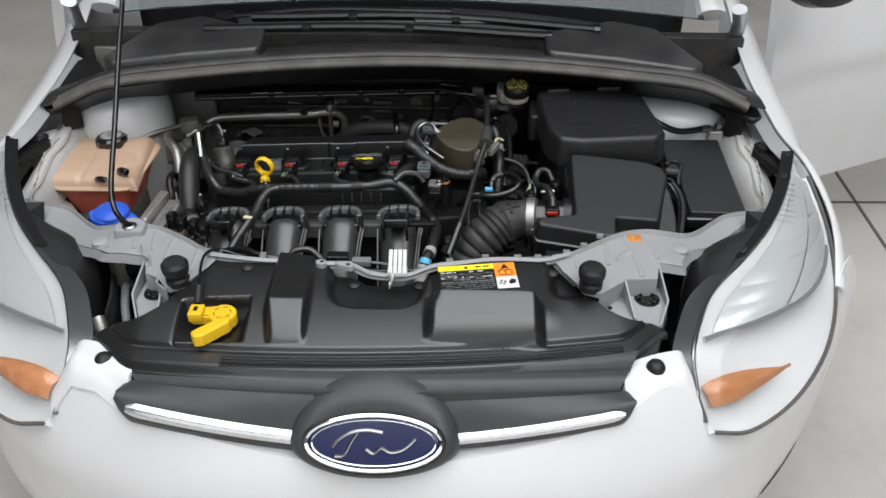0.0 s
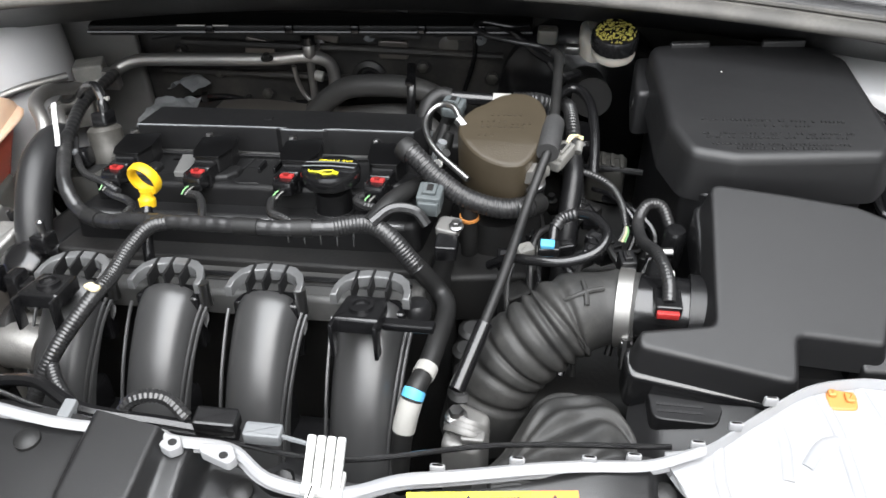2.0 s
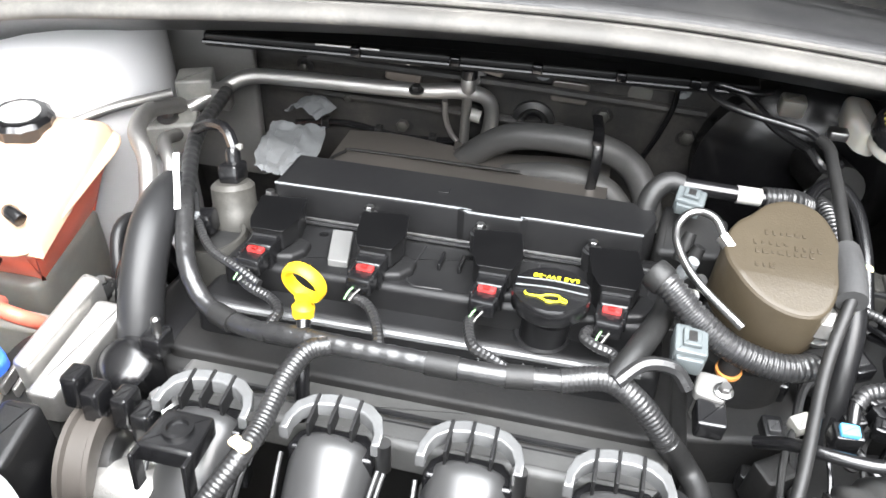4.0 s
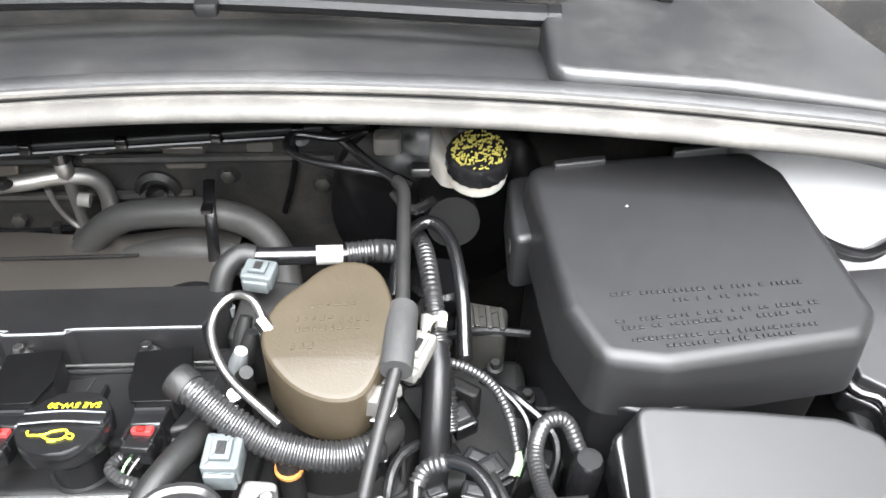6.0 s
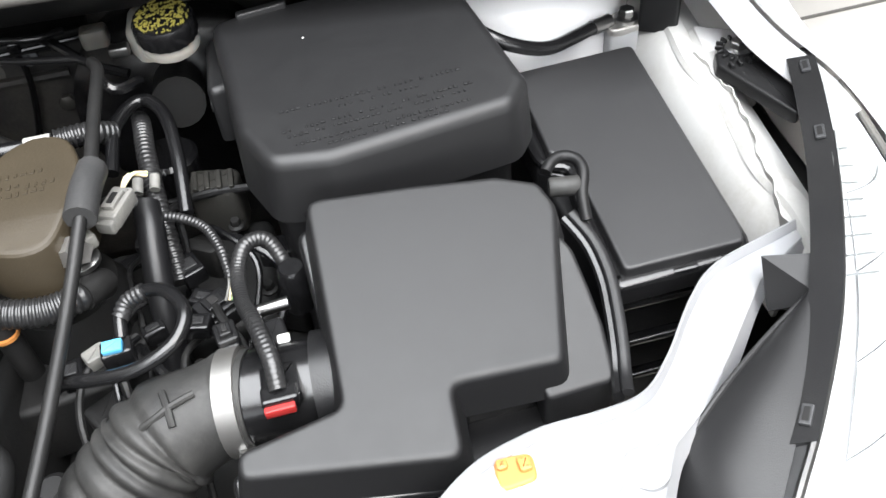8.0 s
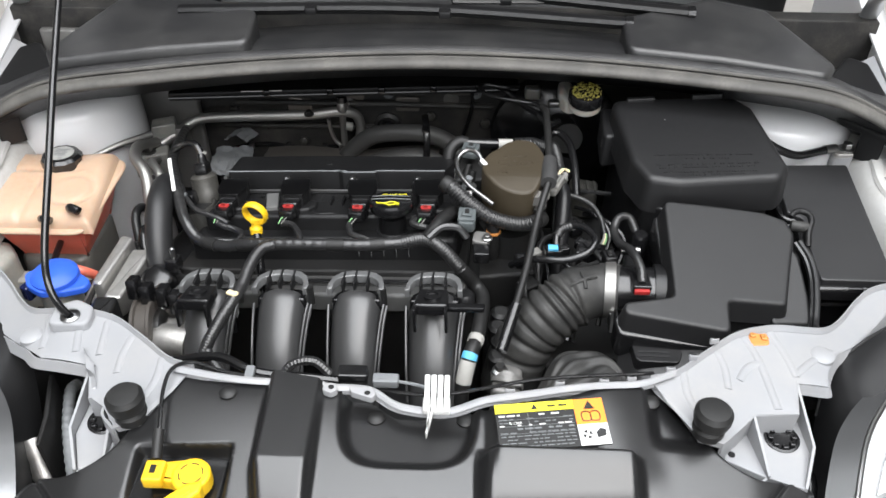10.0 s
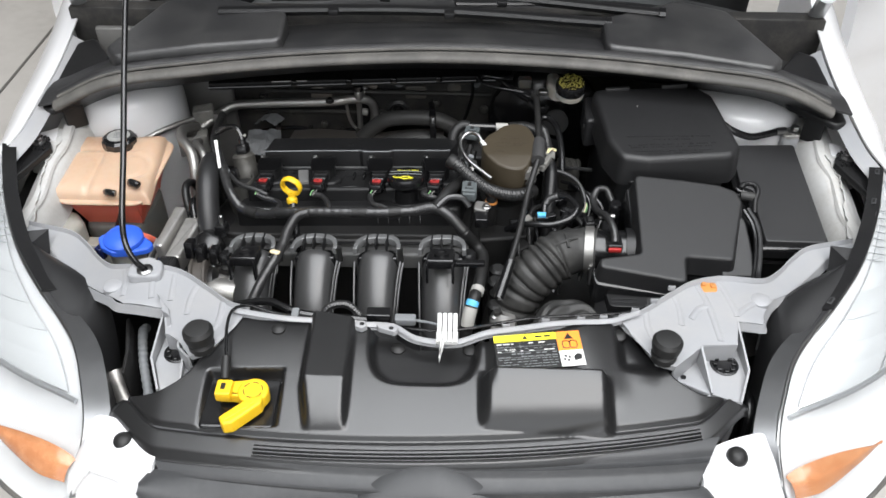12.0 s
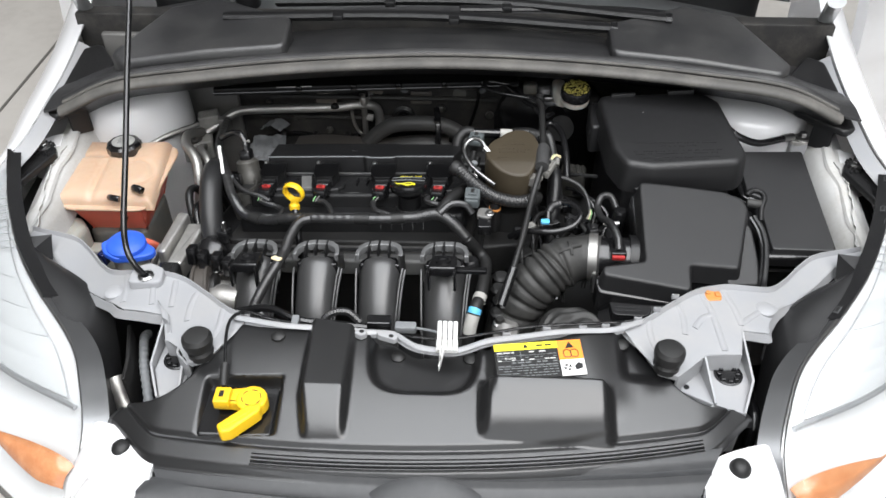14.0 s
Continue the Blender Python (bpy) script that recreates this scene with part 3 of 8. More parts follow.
# grille deck between the black cover and the bumper
def deck(u, v):
    x = (2 * u - 1) * (0.342 + 0.036 * v)
    y0 = 0.662 + 0.24 * x * x
    y1 = 0.716 + 0.25 * x * x
    z0 = 0.708 + 0.02 * (1 - (x / 0.4) ** 2)
    z = z0 + (0.742 - 0.08 * x * x - z0) * step(0, 1, v)
    z += 0.006 * math.exp(-((v - 0.42) / 0.06) ** 2) - 0.004 * math.exp(-((v - 0.62) / 0.07) ** 2)
    return x, y0 + (y1 - y0) * v, z


grille = part("upper_grille", sheet(deck, 60, 24, 0.004), GRILLE, car, "charcoal plastic upper grille")
part("deck_apron", sheet(lambda u, v: Vector(deck(u, 0)) + Vector((0, -0.006 * v, -0.045 * v)), 60, 4, 0.003), GRILLE, grille, "turned-down deck edge")
for s in (-1, 1):
    def bar_line(u):
        return Vector((s * (0.085 + 0.276 * u), 0.641 + 0.026 * u * u, 0.664 + 0.034 * u))

    def bar(u, v):
        end = math.sqrt(max(0.02, 1 - max(0, (u - 0.92) / 0.08) ** 2))
        w = 2 * v - 1
        base = bar_line(u) + Vector((0, 0.60, 0.80)) * 0.010
        if w > 0:
            x = base.x
            top = Vector((x, 0.666 + 0.24 * x * x, 0.723 - 0.125 * x * x))
            return base.lerp(top, w * end) + Vector((0, -0.80, 0.60)) * (0.010 * (1 - w ** 2.5))
        return base + Vector((0, 0.60, 0.80)) * (0.031 * end * w) + Vector((0, -0.80, 0.60)) * (0.016 * (1 - w ** 4) - 0.006)
    part("grille_bar", sheet(bar, 40, 12, 0.005), GRILLE, grille, "charcoal grille bar", 60)
    part("chrome_strip", sheet(lambda u, v: bar_line(0.10 + 0.84 * u) + Vector((0, 0.60, 0.80)) * (0.0150 * (v - 0.5) * min(1, 0.35 + 14 * (1 - u)) - 0.004) + Vector((0, -0.80, 0.60)) * (0.0115 + 0.003 * math.sin(math.pi * v)), 30, 6, 0.004), STRIP, grille, "bright satin chrome strip", 60)

# badge surround and badge
BADGE = frame_of((0, 0.610, 0.683), (0, -0.72, 0.70))
def oval(a, b, n=40):
    return [(a * math.cos(2 * math.pi * k / n), b * math.sin(2 * math.pi * k / n)) for k in range(n)]


bm = bmesh.new()
layers = []
for a, down, up, dz in ((0.116, 0.050, 0.104, -0.085), (0.118, 0.050, 0.106, -0.036), (0.115, 0.048, 0.094, -0.012), (0.107, 0.046, 0.068, 0.000), (0.0985, 0.0425, 0.047, 0.003), (0.094, 0.039, 0.040, -0.003)):
    layers.append([bm.verts.new(BADGE @ Vector((x, y * (up if y > 0 else down), dz))) for x, y in oval(a, 1.0)])
for a, b in zip(layers, layers[1:]):
    for i in range(40):
        bm.faces.new((a[i - 1], a[i], b[i], b[i - 1]))
bm.faces.new(layers[-1])
bm.faces.new(layers[0][::-1])
part("badge_surround", bm, GRILLE, grille, "charcoal badge surround", 60)
badge = tagged(part("badge", prism(oval(0.0885, 0.0335), -0.003, 0.003, 0.002, 0, m=BADGE), NAVY, grille, "dark blue oval badge"))
for nm, a, b, r in (("badge_rim", 0.0918, 0.0365, 0.0034), ("badge_line", 0.0835, 0.0300, 0.0009)):
    bm = bmesh.new()
    pts = [BADGE @ Vector((x, y, 0.004)) for x, y in oval(a, b, 48)]
    tube(pts + pts[:1], r, 8, 0.004, bm=bm)
    part(nm, bm, CHROME, grille, "chrome badge ring")
# the maker's mark as plain bright strokes
for pts, r in (([(-0.056, -0.006), (-0.048, 0.004), (-0.03, 0.014), (-0.008, 0.017), (0.012, 0.014)], 0.0026), ([(-0.052, -0.018), (-0.040, -0.016), (-0.030, 0.002), (-0.022, 0.014)], 0.0030), ([(-0.010, -0.008), (0.0, -0.014), (0.010, -0.006), (0.022, -0.012), (0.036, -0.010), (0.046, -0.004), (0.056, 0.006)], 0.0026)):
    part("badge_mark", tube([BADGE @ Vector((x, y, 0.004)) for x, y in pts], r, 8, 0.004, flat=0.6), STEEL, grille, "bright stroke")

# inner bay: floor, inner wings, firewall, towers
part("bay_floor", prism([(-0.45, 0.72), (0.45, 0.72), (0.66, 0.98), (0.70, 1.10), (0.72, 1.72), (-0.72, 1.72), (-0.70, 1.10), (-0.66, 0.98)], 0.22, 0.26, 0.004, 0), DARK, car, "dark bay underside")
part("firewall", prism(rect(-0.76, 1.665, 0.76, 1.70), 0.26, 0.86, 0.004, 0), FELT, car, "soiled firewall insulation")


# white-painted panel; its shade is put into the grey colour
part("bulkhead_side", prism(rect(-0.70, 1.625, -0.445, 1.640), 0.50, 0.835, 0.004, 0.004), CAST, car, "white bulkhead side coloured grey for shade")
part("bulkhead_slot", prism(rect(-0.568, 1.620, -0.552, 1.626), 0.735, 0.785, 0.001, 0.003), DARK, car, "dark slot")


def felt(u, v):
    x, z = -0.55 + 1.05 * u, 0.40 + 0.42 * v
    w = noise.noise(Vector((x * 6, z * 8, 0.3)))
    return x, 1.655 - 0.010 * w - 0.012 * math.sin(math.pi * v), z


part("firewall_mat", sheet(felt, 50, 24, 0.006), FELT, car, "brownish padded firewall mat")
# pressings, studs and clips on the firewall
fw = random.Random(17)
for z, x0, x1 in ((0.715, -0.43, -0.02), (0.690, -0.38, 0.10), (0.640, -0.42, -0.06), (0.760, -0.45, 0.16)):
    part("firewall_rib", tube([(x0, 1.640, z), ((x0 + x1) / 2, 1.636, z + 0.004), (x1, 1.640, z)], 0.006, 8, 0.02), FELT, car, "pressed firewall rib")
for k in range(9):
    x, z = -0.40 + 0.060 * k + fw.uniform(-0.02, 0.02), fw.uniform(0.64, 0.75)
    part("firewall_stud", lathe([(0.010, 0), (0.010, 0.004), (0.004, 0.005), (0.004, 0.014)], 12, frame_of((x, 1.640, z), (0, -1, 0.1))), fw.choice((DARK, STEEL, GREYCON)), car, "small stud")
for k in range(5):
    x, z = -0.36 + 0.10 * k, fw.uniform(0.66, 0.74)
    part("firewall_plate", prism(rect(-0.022, -0.014, 0.022, 0.014), 0, 0.006, 0.002, 0.005, m=frame_of((x, 1.642, z), (0, -1, 0.12)) @ pose(0, 0, 0, 0, 0, fw.uniform(-12, 12))), SHIELD, car, "small soiled plate")
part("firewall_cable", tube([(-0.42, 1.632, 0.700), (-0.30, 1.625, 0.725), (-0.18, 1.628, 0.728), (-0.05, 1.622, 0.742), (0.10, 1.615, 0.738)], 0.005, 8, 0.01), RUBBER, car, "dark cable")
for s in (-1, 1):
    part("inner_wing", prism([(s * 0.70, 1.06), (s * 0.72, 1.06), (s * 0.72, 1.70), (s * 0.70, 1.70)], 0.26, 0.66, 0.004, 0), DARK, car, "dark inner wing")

    def rail(u, v):
        y = 1.135 + 0.36 * u
        x0, x1 = 0.688 - 0.012 * u, 0.725 + 0.012 * u
        z = 0.690 + 0.045 * u
        return s * (x0 - 0.012 + (x1 - x0 + 0.012) * v), y, z + 0.012 * math.sin(math.pi * v) - 0.05 * (1 - v) ** 6
    part("inner_wing_rail", sheet(rail, 24, 8, 0.004), SEAM, car, "white painted inner wing rail with sealer")
    part("seam_sealer", tube([(s * (0.704 + 0.004 * math.sin(k * 2.1)), 1.14 + 0.045 * k, 0.704 + 0.0056 * k) for k in range(8)], 0.011, 8, flat=0.6), SEAM, car, "lumpy seam sealer")
    # suspension tower
    tx = 0.595 if s > 0 else -0.640
    m = pose(tx, 1.550, 0.0)
    bm = lathe([(0.118, 0.40), (0.116, 0.66), (0.114, 0.725), (0.108, 0.755), (0.096, 0.771), (0.050, 0.778), (0.030, 0.779), (0.028, 0.773)], 40, m)
    part("suspension_tower", bm, WHITE, car, "white painted suspension tower", 60)
    part("tower_nut", bolt((tx, 1.550, 0.776), 0.011, 0.018), STEEL, car, "tower nut")
    # black splash panel between lamp and bolster
    def splash(u, v):
        p = curve_at([(0.452, 0.775, 0.690), (0.470, 0.815, 0.702), (0.505, 0.880, 0.718), (0.545, 0.937, 0.732), (0.587, 0.988, 0.740), (0.634, 1.044, 0.745), (0.668, 1.094, 0.747)], u)
        q = curve_at([(0.458, 0.80, 0.53), (0.470, 0.85, 0.56), (0.486, 0.925, 0.62), (0.505, 0.990, 0.700), (0.548, 1.024, 0.726), (0.602, 1.058, 0.731), (0.655, 1.086, 0.736)], u)
        r = p.lerp(q, v)
        return s * (r.x - 0.004 * math.sin(math.pi * v)), r.y, r.z + 0.006 * math.sin(math.pi * v)
    guard = part("splash_panel", sheet(splash, 36, 12, 0.003), GUARD, car, "satin black plastic guard beside the headlight")
    part("guard_edge", tube([Vector(splash(0.42 + 0.07 * q, 1.0)) + Vector((0, 0, 0.001)) for q in range(9)], 0.0022, 8), GUARD, guard, "rolled inner edge")
    # folded tongue where the cross panel's arm meets the wing
    bm = bmesh.new()
    add(bm, [(s * 0.634, 1.122, 0.741), (s * 0.672, 1.106, 0.748), (s * 0.657, 1.072, 0.739), (s * 0.630, 1.094, 0.712), (s * 0.640, 1.110, 0.700), (s * 0.670, 1.090, 0.705)], [(0, 1, 2), (0, 2, 3), (0, 4, 5), (0, 5, 1), (1, 5, 2), (2, 5, 3), (3, 5, 4), (0, 3, 4)])
    part("folded_tongue", bm, GUARD, guard, "folded grey plastic tongue", 20)
    # hollow between the rail and the lamp, closed by a dark liner
    part("wing_liner", sheet(lambda u, v: (s * (0.690 + 0.080 * v), 1.095 + 0.27 * u, 0.676 - 0.050 * math.sin(math.pi * (0.15 + 0.75 * v)) + 0.02 * u), 16, 8, 0.003), RUBBER, car, "dark wing liner")

    def foil(u, v):
        p = curve_at([(0.684, 1.150, 0.712), (0.690, 1.190, 0.720), (0.699, 1.240, 0.728), (0.708, 1.290, 0.735), (0.708, 1.330, 0.738), (0.702, 1.372, 0.742)], u)
        w = 0.0011 * math.sin(u * 29) + 0.0007 * math.sin(u * 71 + 1)
        return s * (p.x + w + 0.004 * v), p.y, p.z - 0.022 * v + w
    part("crinkled_edge", sheet(foil, 70, 3, 0.0012), SEAM, car, "thin crinkled sealer edge")
    # white step of the wing rail with a small plate on it
    step_block = part("rail_step", prism([(s * 0.696, 1.400), (s * 0.722, 1.420), (s * 0.764, 1.392), (s * 0.760, 1.338), (s * 0.708, 1.330)], 0.690, 0.738, 0.006, 0.010), SEAM, car, "white painted rail step")
    part("rail_plate", prism([(s * 0.722, 1.414), (s * 0.760, 1.390), (s * 0.757, 1.366), (s * 0.714, 1.372)], 0.737, 0.7405, 0.001, 0.003), WHITE, step_block, "small white plate")
    # triangular black bracket between the rail and the lamp, with its bolt
    br = part("lamp_bracket", prism([(s * 0.706, 1.336), (s * 0.713, 1.354), (s * 0.732, 1.368), (s * 0.768, 1.354), (s * 0.774, 1.306), (s * 0.736, 1.246)], 0.738, 0.750, 0.003, 0.006), SATIN, car, "black triangular lamp bracket")
    part("bolt", bolt((s * 0.734, 1.351, 0.7495), 0.008, 0.010), STEEL, br, "bright flange bolt")
    part("dark_slot", prism([(s * 0.748, 1.352), (s * 0.766, 1.345), (s * 0.766, 1.333), (s * 0.750, 1.340)], 0.7495, 0.7510, 0.0005, 0.002), DARK, br)
    for k in range(9):
        a = math.pi * (0.35 + 0.13 * k)
        part("rib", block((0, 0, 0), (0.003, 0.007, 0.004), 0.001, 0.001, m=pose(s * (0.734 + 0.017 * math.cos(a)), 1.351 + 0.017 * math.sin(a), 0.751, 0, 0, math.degrees(a) * s + 90)), SATIN, br)
    for k in range(7):
        part("rib", block((s * (0.716 + 0.0085 * k), 1.328 + 0.001 * k, 0.7515), (0.004, 0.007, 0.005), 0.001, 0.001), SATIN, br)

# the raised bonnet, hinged at the back
HINGE, UPD = Vector((0, 1.70, 0.93)), Vector((0, -0.19, 0.98)).normalized()
def bonnet_skin(u, v):
    x = (u - 0.5) * 1.46 * (1 - 0.12 * v ** 3)
    side = abs(u - 0.5) * 2
    p = HINGE + UPD * (0.90 * v - 0.10 * side ** 2 * v)
    nn = Vector((0, 0.98, 0.19))
    p = p + nn * (0.09 * math.sin(math.pi * min(v * 0.8 + 0.1, 1)) * (1 - side ** 2) + 0.02)
    return x, p.y, p.z


bonnet = part("bonnet", sheet(bonnet_skin, 30, 20, 0.012), WHITE, car, "raised white bonnet")
# black sheet added over its unseen underside to darken the bay, with pressed stiffeners
part("bonnet_shade_sheet", sheet(lambda u, v: Vector(bonnet_skin(0.05 + 0.90 * u, 0.02 + 0.90 * v)) - Vector((0, 0.98, 0.19)) * (0.022 + 0.003 * math.sin(u * 40) * math.sin(v * 30)), 40, 16, 0.006), DARK, bonnet, "unseen black sheet added to darken the bay")
for k in range(5):
    a = 0.08 + 0.21 * k
    part("stiffener", tube([Vector(bonnet_skin(a, v)) - Vector((0, 0.022, 0)) for v in (0.52, 0.7, 0.93)], 0.022, 8, 0.04, flat=0.5), DARK, bonnet, "unseen stiffener, darkened with the sheet")
for s in (-1, 1):
    part("bonnet_hinge", tube([(s * 0.751, 1.722, 0.80), (s * 0.741, 1.666, 0.889), (s * 0.715, 1.60, 0.935), (s * 0.692, 1.542, 0.967)], 0.016, 10, flat=0.7), SILVER, car, "grey bonnet hinge arm")

# cowl, windscreen, dashboard, pillars
def lip_y(x):
    return 1.456 - 0.14 * x * x


def lip_z(x):
    return 0.879 - 0.056 * x * x - 0.02 * x ** 4 - 0.030 * step(0.60, 0.72, abs(x)) - 0.02 * max(0.0, -x)


def cowl_skin(u, v):
    x = -0.735 + 1.47 * u
    y = lip_y(x) + 0.012 + (1.83 - 0.12 * x * x - lip_y(x)) * v
    k = step(0.08, 0.50, v)
    z = lip_z(x) * (1 - k) + (0.845 - 0.125 * x * x) * k + 0.004 + 0.003 * step(0.0, 0.12, v) - 0.030 * step(0.3, 0.75, v) * (1 - step(0.8, 1, v)) + 0.01 * v
    return x, y, z


cowl = part("cowl_panel", sheet(cowl_skin, 60, 26, 0.004), COWL, car, "dusty black cowl panel")
part("bonnet_seal", tube([(x, lip_y(x), lip_z(x)) for x in (-0.70, -0.6, -0.45, -0.3, -0.15, 0, 0.15, 0.3, 0.45, 0.6, 0.70)], 0.014, 16, 0.02, flat=0.62), SEAL, cowl, "greyish rubber bonnet seal")
part("seal_lip", tube([(x, lip_y(x) + 0.017, lip_z(x) + 0.008) for x in (-0.70, -0.6, -0.45, -0.3, -0.15, 0, 0.15, 0.3, 0.45, 0.6, 0.70)], 0.0035, 8, 0.02), SEAL, cowl, "thin upper lip")
part("seal_lip", tube([(x, lip_y(x) + 0.003, lip_z(x) + 0.0085) for x in (-0.70, -0.6, -0.45, -0.3, -0.15, 0, 0.15, 0.3, 0.45, 0.6, 0.70)], 0.0016, 6, 0.02), SEAL, cowl, "thin ridge")
part("cowl_lip", tube([(x, lip_y(x) + 0.026, lip_z(x) + 0.010) for x in (-0.70, -0.6, -0.45, -0.3, -0.15, 0, 0.15, 0.3, 0.45, 0.6, 0.70)], 0.010, 10, 0.02, flat=0.6), COWL, cowl)
part("cowl_front", sheet(lambda u, v: (-0.70 + 1.4 * u, lip_y(-0.70 + 1.4 * u) + 0.010 + 0.10 * v, lip_z(-0.70 + 1.4 * u) - 0.012 - 0.07 * v), 40, 4, 0.003), SATIN, cowl)
for s in (-1, 1):
    poly = [(s * 0.294, 1.476), (s * 0.44, 1.469), (s * 0.597, 1.446), (s * 0.622, 1.478), (s * 0.55, 1.64), (s * 0.455, 1.665), (s * 0.298, 1.575)]
    part("cowl_box", prism(poly, -0.045, 0.0, 0.008, 0.02, zf=lambda x, y: 0.898 - 0.07 * (abs(x) - 0.3) + 0.06 * (y - 1.48)), COWL, cowl, "raised dusty cowl box")
    poly = [(s * 0.640, 1.452), (s * 0.715, 1.395), (s * 0.738, 1.40), (s * 0.736, 1.50), (s * 0.732, 1.60), (s * 0.70, 1.62), (s * 0.655, 1.56)]
    part("cowl_corner", prism(poly, -0.012, 0.0, 0.005, 0.015, zf=lambda x, y: 0.792 + 0.12 * (y - 1.40)), SATIN, cowl, "black cowl corner trim")
    part("corner_hook", prism([(s * 0.672, 1.432), (s * 0.705, 1.412), (s * 0.712, 1.426), (s * 0.682, 1.448)], 0.735, 0.79, 0.003, 0.004), SATIN, cowl)


def screen_skin(u, v):
    x = (u - 0.5) * 1.36 * (1 - 0.12 * v)
    return x, 1.80 - 0.16 * x * x + 0.75 * v, 0.895 + 0.47 * v - 0.03 * x * x


part("windscreen", sheet(screen_skin, 24, 12, 0.005), SCREEN, car, "sloping windscreen glass").visible_shadow = False
part("dashboard", prism(rect(-0.68, 1.86, 0.68, 2.45), 0.72, 0.91, 0.03, 0.05), CABIN, car, "dark dashboard")
part("cabin_floor", prism(rect(-0.72, 1.86, 0.72, 3.6), 0.30, 0.42, 0.01, 0.02), CABIN, car, "dark cabin floor")
part("roof", sheet(lambda u, v: ((u - 0.5) * 1.16, 2.54 + 1.3 * v, 1.365 + 0.05 * math.sin(math.pi * v) - 0.1 * (u - 0.5) ** 2), 10, 10, 0.02), WHITE, car, "white roof")
for s in (-1, 1):
    part("pillar", tube([(s * 0.70, 1.74, 0.885), (s * 0.66, 2.10, 1.12), (s * 0.585, 2.56, 1.37)], 0.035, 10, 0.03, flat=0.6), WHITE, car, "white windscreen pillar")

# open front door with its mirror (one side), closed door on the other
def door_skin(x0, y0, dx, dy):
    def skin(u, v):
        z = 0.30 + 0.62 * v
        bulge = 0.035 * math.sin(math.pi * (0.15 + 0.8 * v)) + 0.010 * step(0.55, 0.60, v) * (1 - 0.6 * step(0.60, 0.95, v))
        return x0 + dx * u + dy * bulge, y0 + dy * u - dx * bulge, z + 0.03 * u * v
    return skin


part("door", sheet(door_skin(0.90, 1.90, 0.93, 0.46), 20, 26, 0.03), WHITE, car, "white front door standing open")
part("door", sheet(lambda u, v: (lambda q: (-q[0] + 0.0, q[1], q[2]))(door_skin(0.88, 1.98, 0.0, 1.05)(u, v)), 20, 26, 0.03), WHITE, car, "white closed front door")
for c, rz in (((0.93, 1.74, 0.985), 20), ((-0.98, 1.90, 0.965), -8)):
    part("mirror", lathe([(0.02, -0.055), (0.075, -0.048), (0.10, -0.01), (0.102, 0.02), (0.085, 0.055), (0.03, 0.075)], 28, pose(*c, 90, 0, rz) @ Matrix.Diagonal((1.1, 0.72, 1, 1))), SATIN, car, "black door mirror housing")
for s in (-1, 1):
    wheel = part("wheel", lathe([(0.20, -0.10), (0.29, -0.10), (0.315, -0.07), (0.315, 0.07), (0.29, 0.10), (0.20, 0.10)], 40, pose(s * 0.735, 1.47, 0.315, 0, 90, 0)), RUBBER, car, "front tyre")
    wheel = part("wheel", lathe([(0.20, -0.10), (0.29, -0.10), (0.315, -0.07), (0.315, 0.07), (0.29, 0.10), (0.20, 0.10)], 40, pose(s * 0.74, 3.95, 0.315, 0, 90, 0)), RUBBER, car, "rear tyre")
part("tailgate", sheet(lambda u, v: ((u - 0.5) * (1.16 + 0.30 * v), 3.83 + 0.80 * v ** 0.8, 1.362 - 0.43 * v ** 1.3 - 0.08 * (u - 0.5) ** 2), 10, 10, 0.02), WHITE, car, "white tailgate")
part("rear_body", prism([(-0.88, 3.03), (0.88, 3.03), (0.90, 3.6), (0.86, 4.6), (0.7, 4.75), (-0.7, 4.75), (-0.86, 4.6), (-0.90, 3.6)], 0.28, 0.95, 0.08, 0.1), WHITE, car, "white rear body")
part("sill", prism(rect(0.74, 1.90, 0.86, 3.05), 0.28, 0.40, 0.02, 0.02), WHITE, car, "white door sill")

# ---- front panel, radiator cover and what sits on them ----
def bol_z(x, y):
    ax = abs(x)
    return 0.772 - 0.012 * step(0.28, 0.40, ax) - 0.042 * step(0.42, 0.60, ax) - 0.004 * step(0.6, 0.68, ax)


def line_at(pts, t):
    """The point at t (0 to 1) of a straight-sided line through pts (x, y)."""
    n = len(pts) - 1
    k = min(int(t * n), n - 1)
    return Vector((*pts[k], 0)).lerp(Vector((*pts[k + 1], 0)), t * n - k)


panel = thing("front_panel", (0, 0.95, 0.75), "light grey painted front cross panel spanning the bay", "panel")
# thin lip behind the cover
LIP = [(-0.285, 0.915), (-0.20, 0.900), (-0.12, 0.898), (-0.10, 0.893), (-0.055, 0.890), (-0.02, 0.868), (0.03, 0.862), (0.066, 0.868), (0.10, 0.873), (0.16, 0.886), (0.21, 0.900), (0.255, 0.911), (0.292, 0.928)]


def lip_rise(x):
    """How far the lip and the cover stand up beside the label."""
    return 0.016 * step(0.02, 0.09, x) * (1 - step(0.15, 0.26, x))


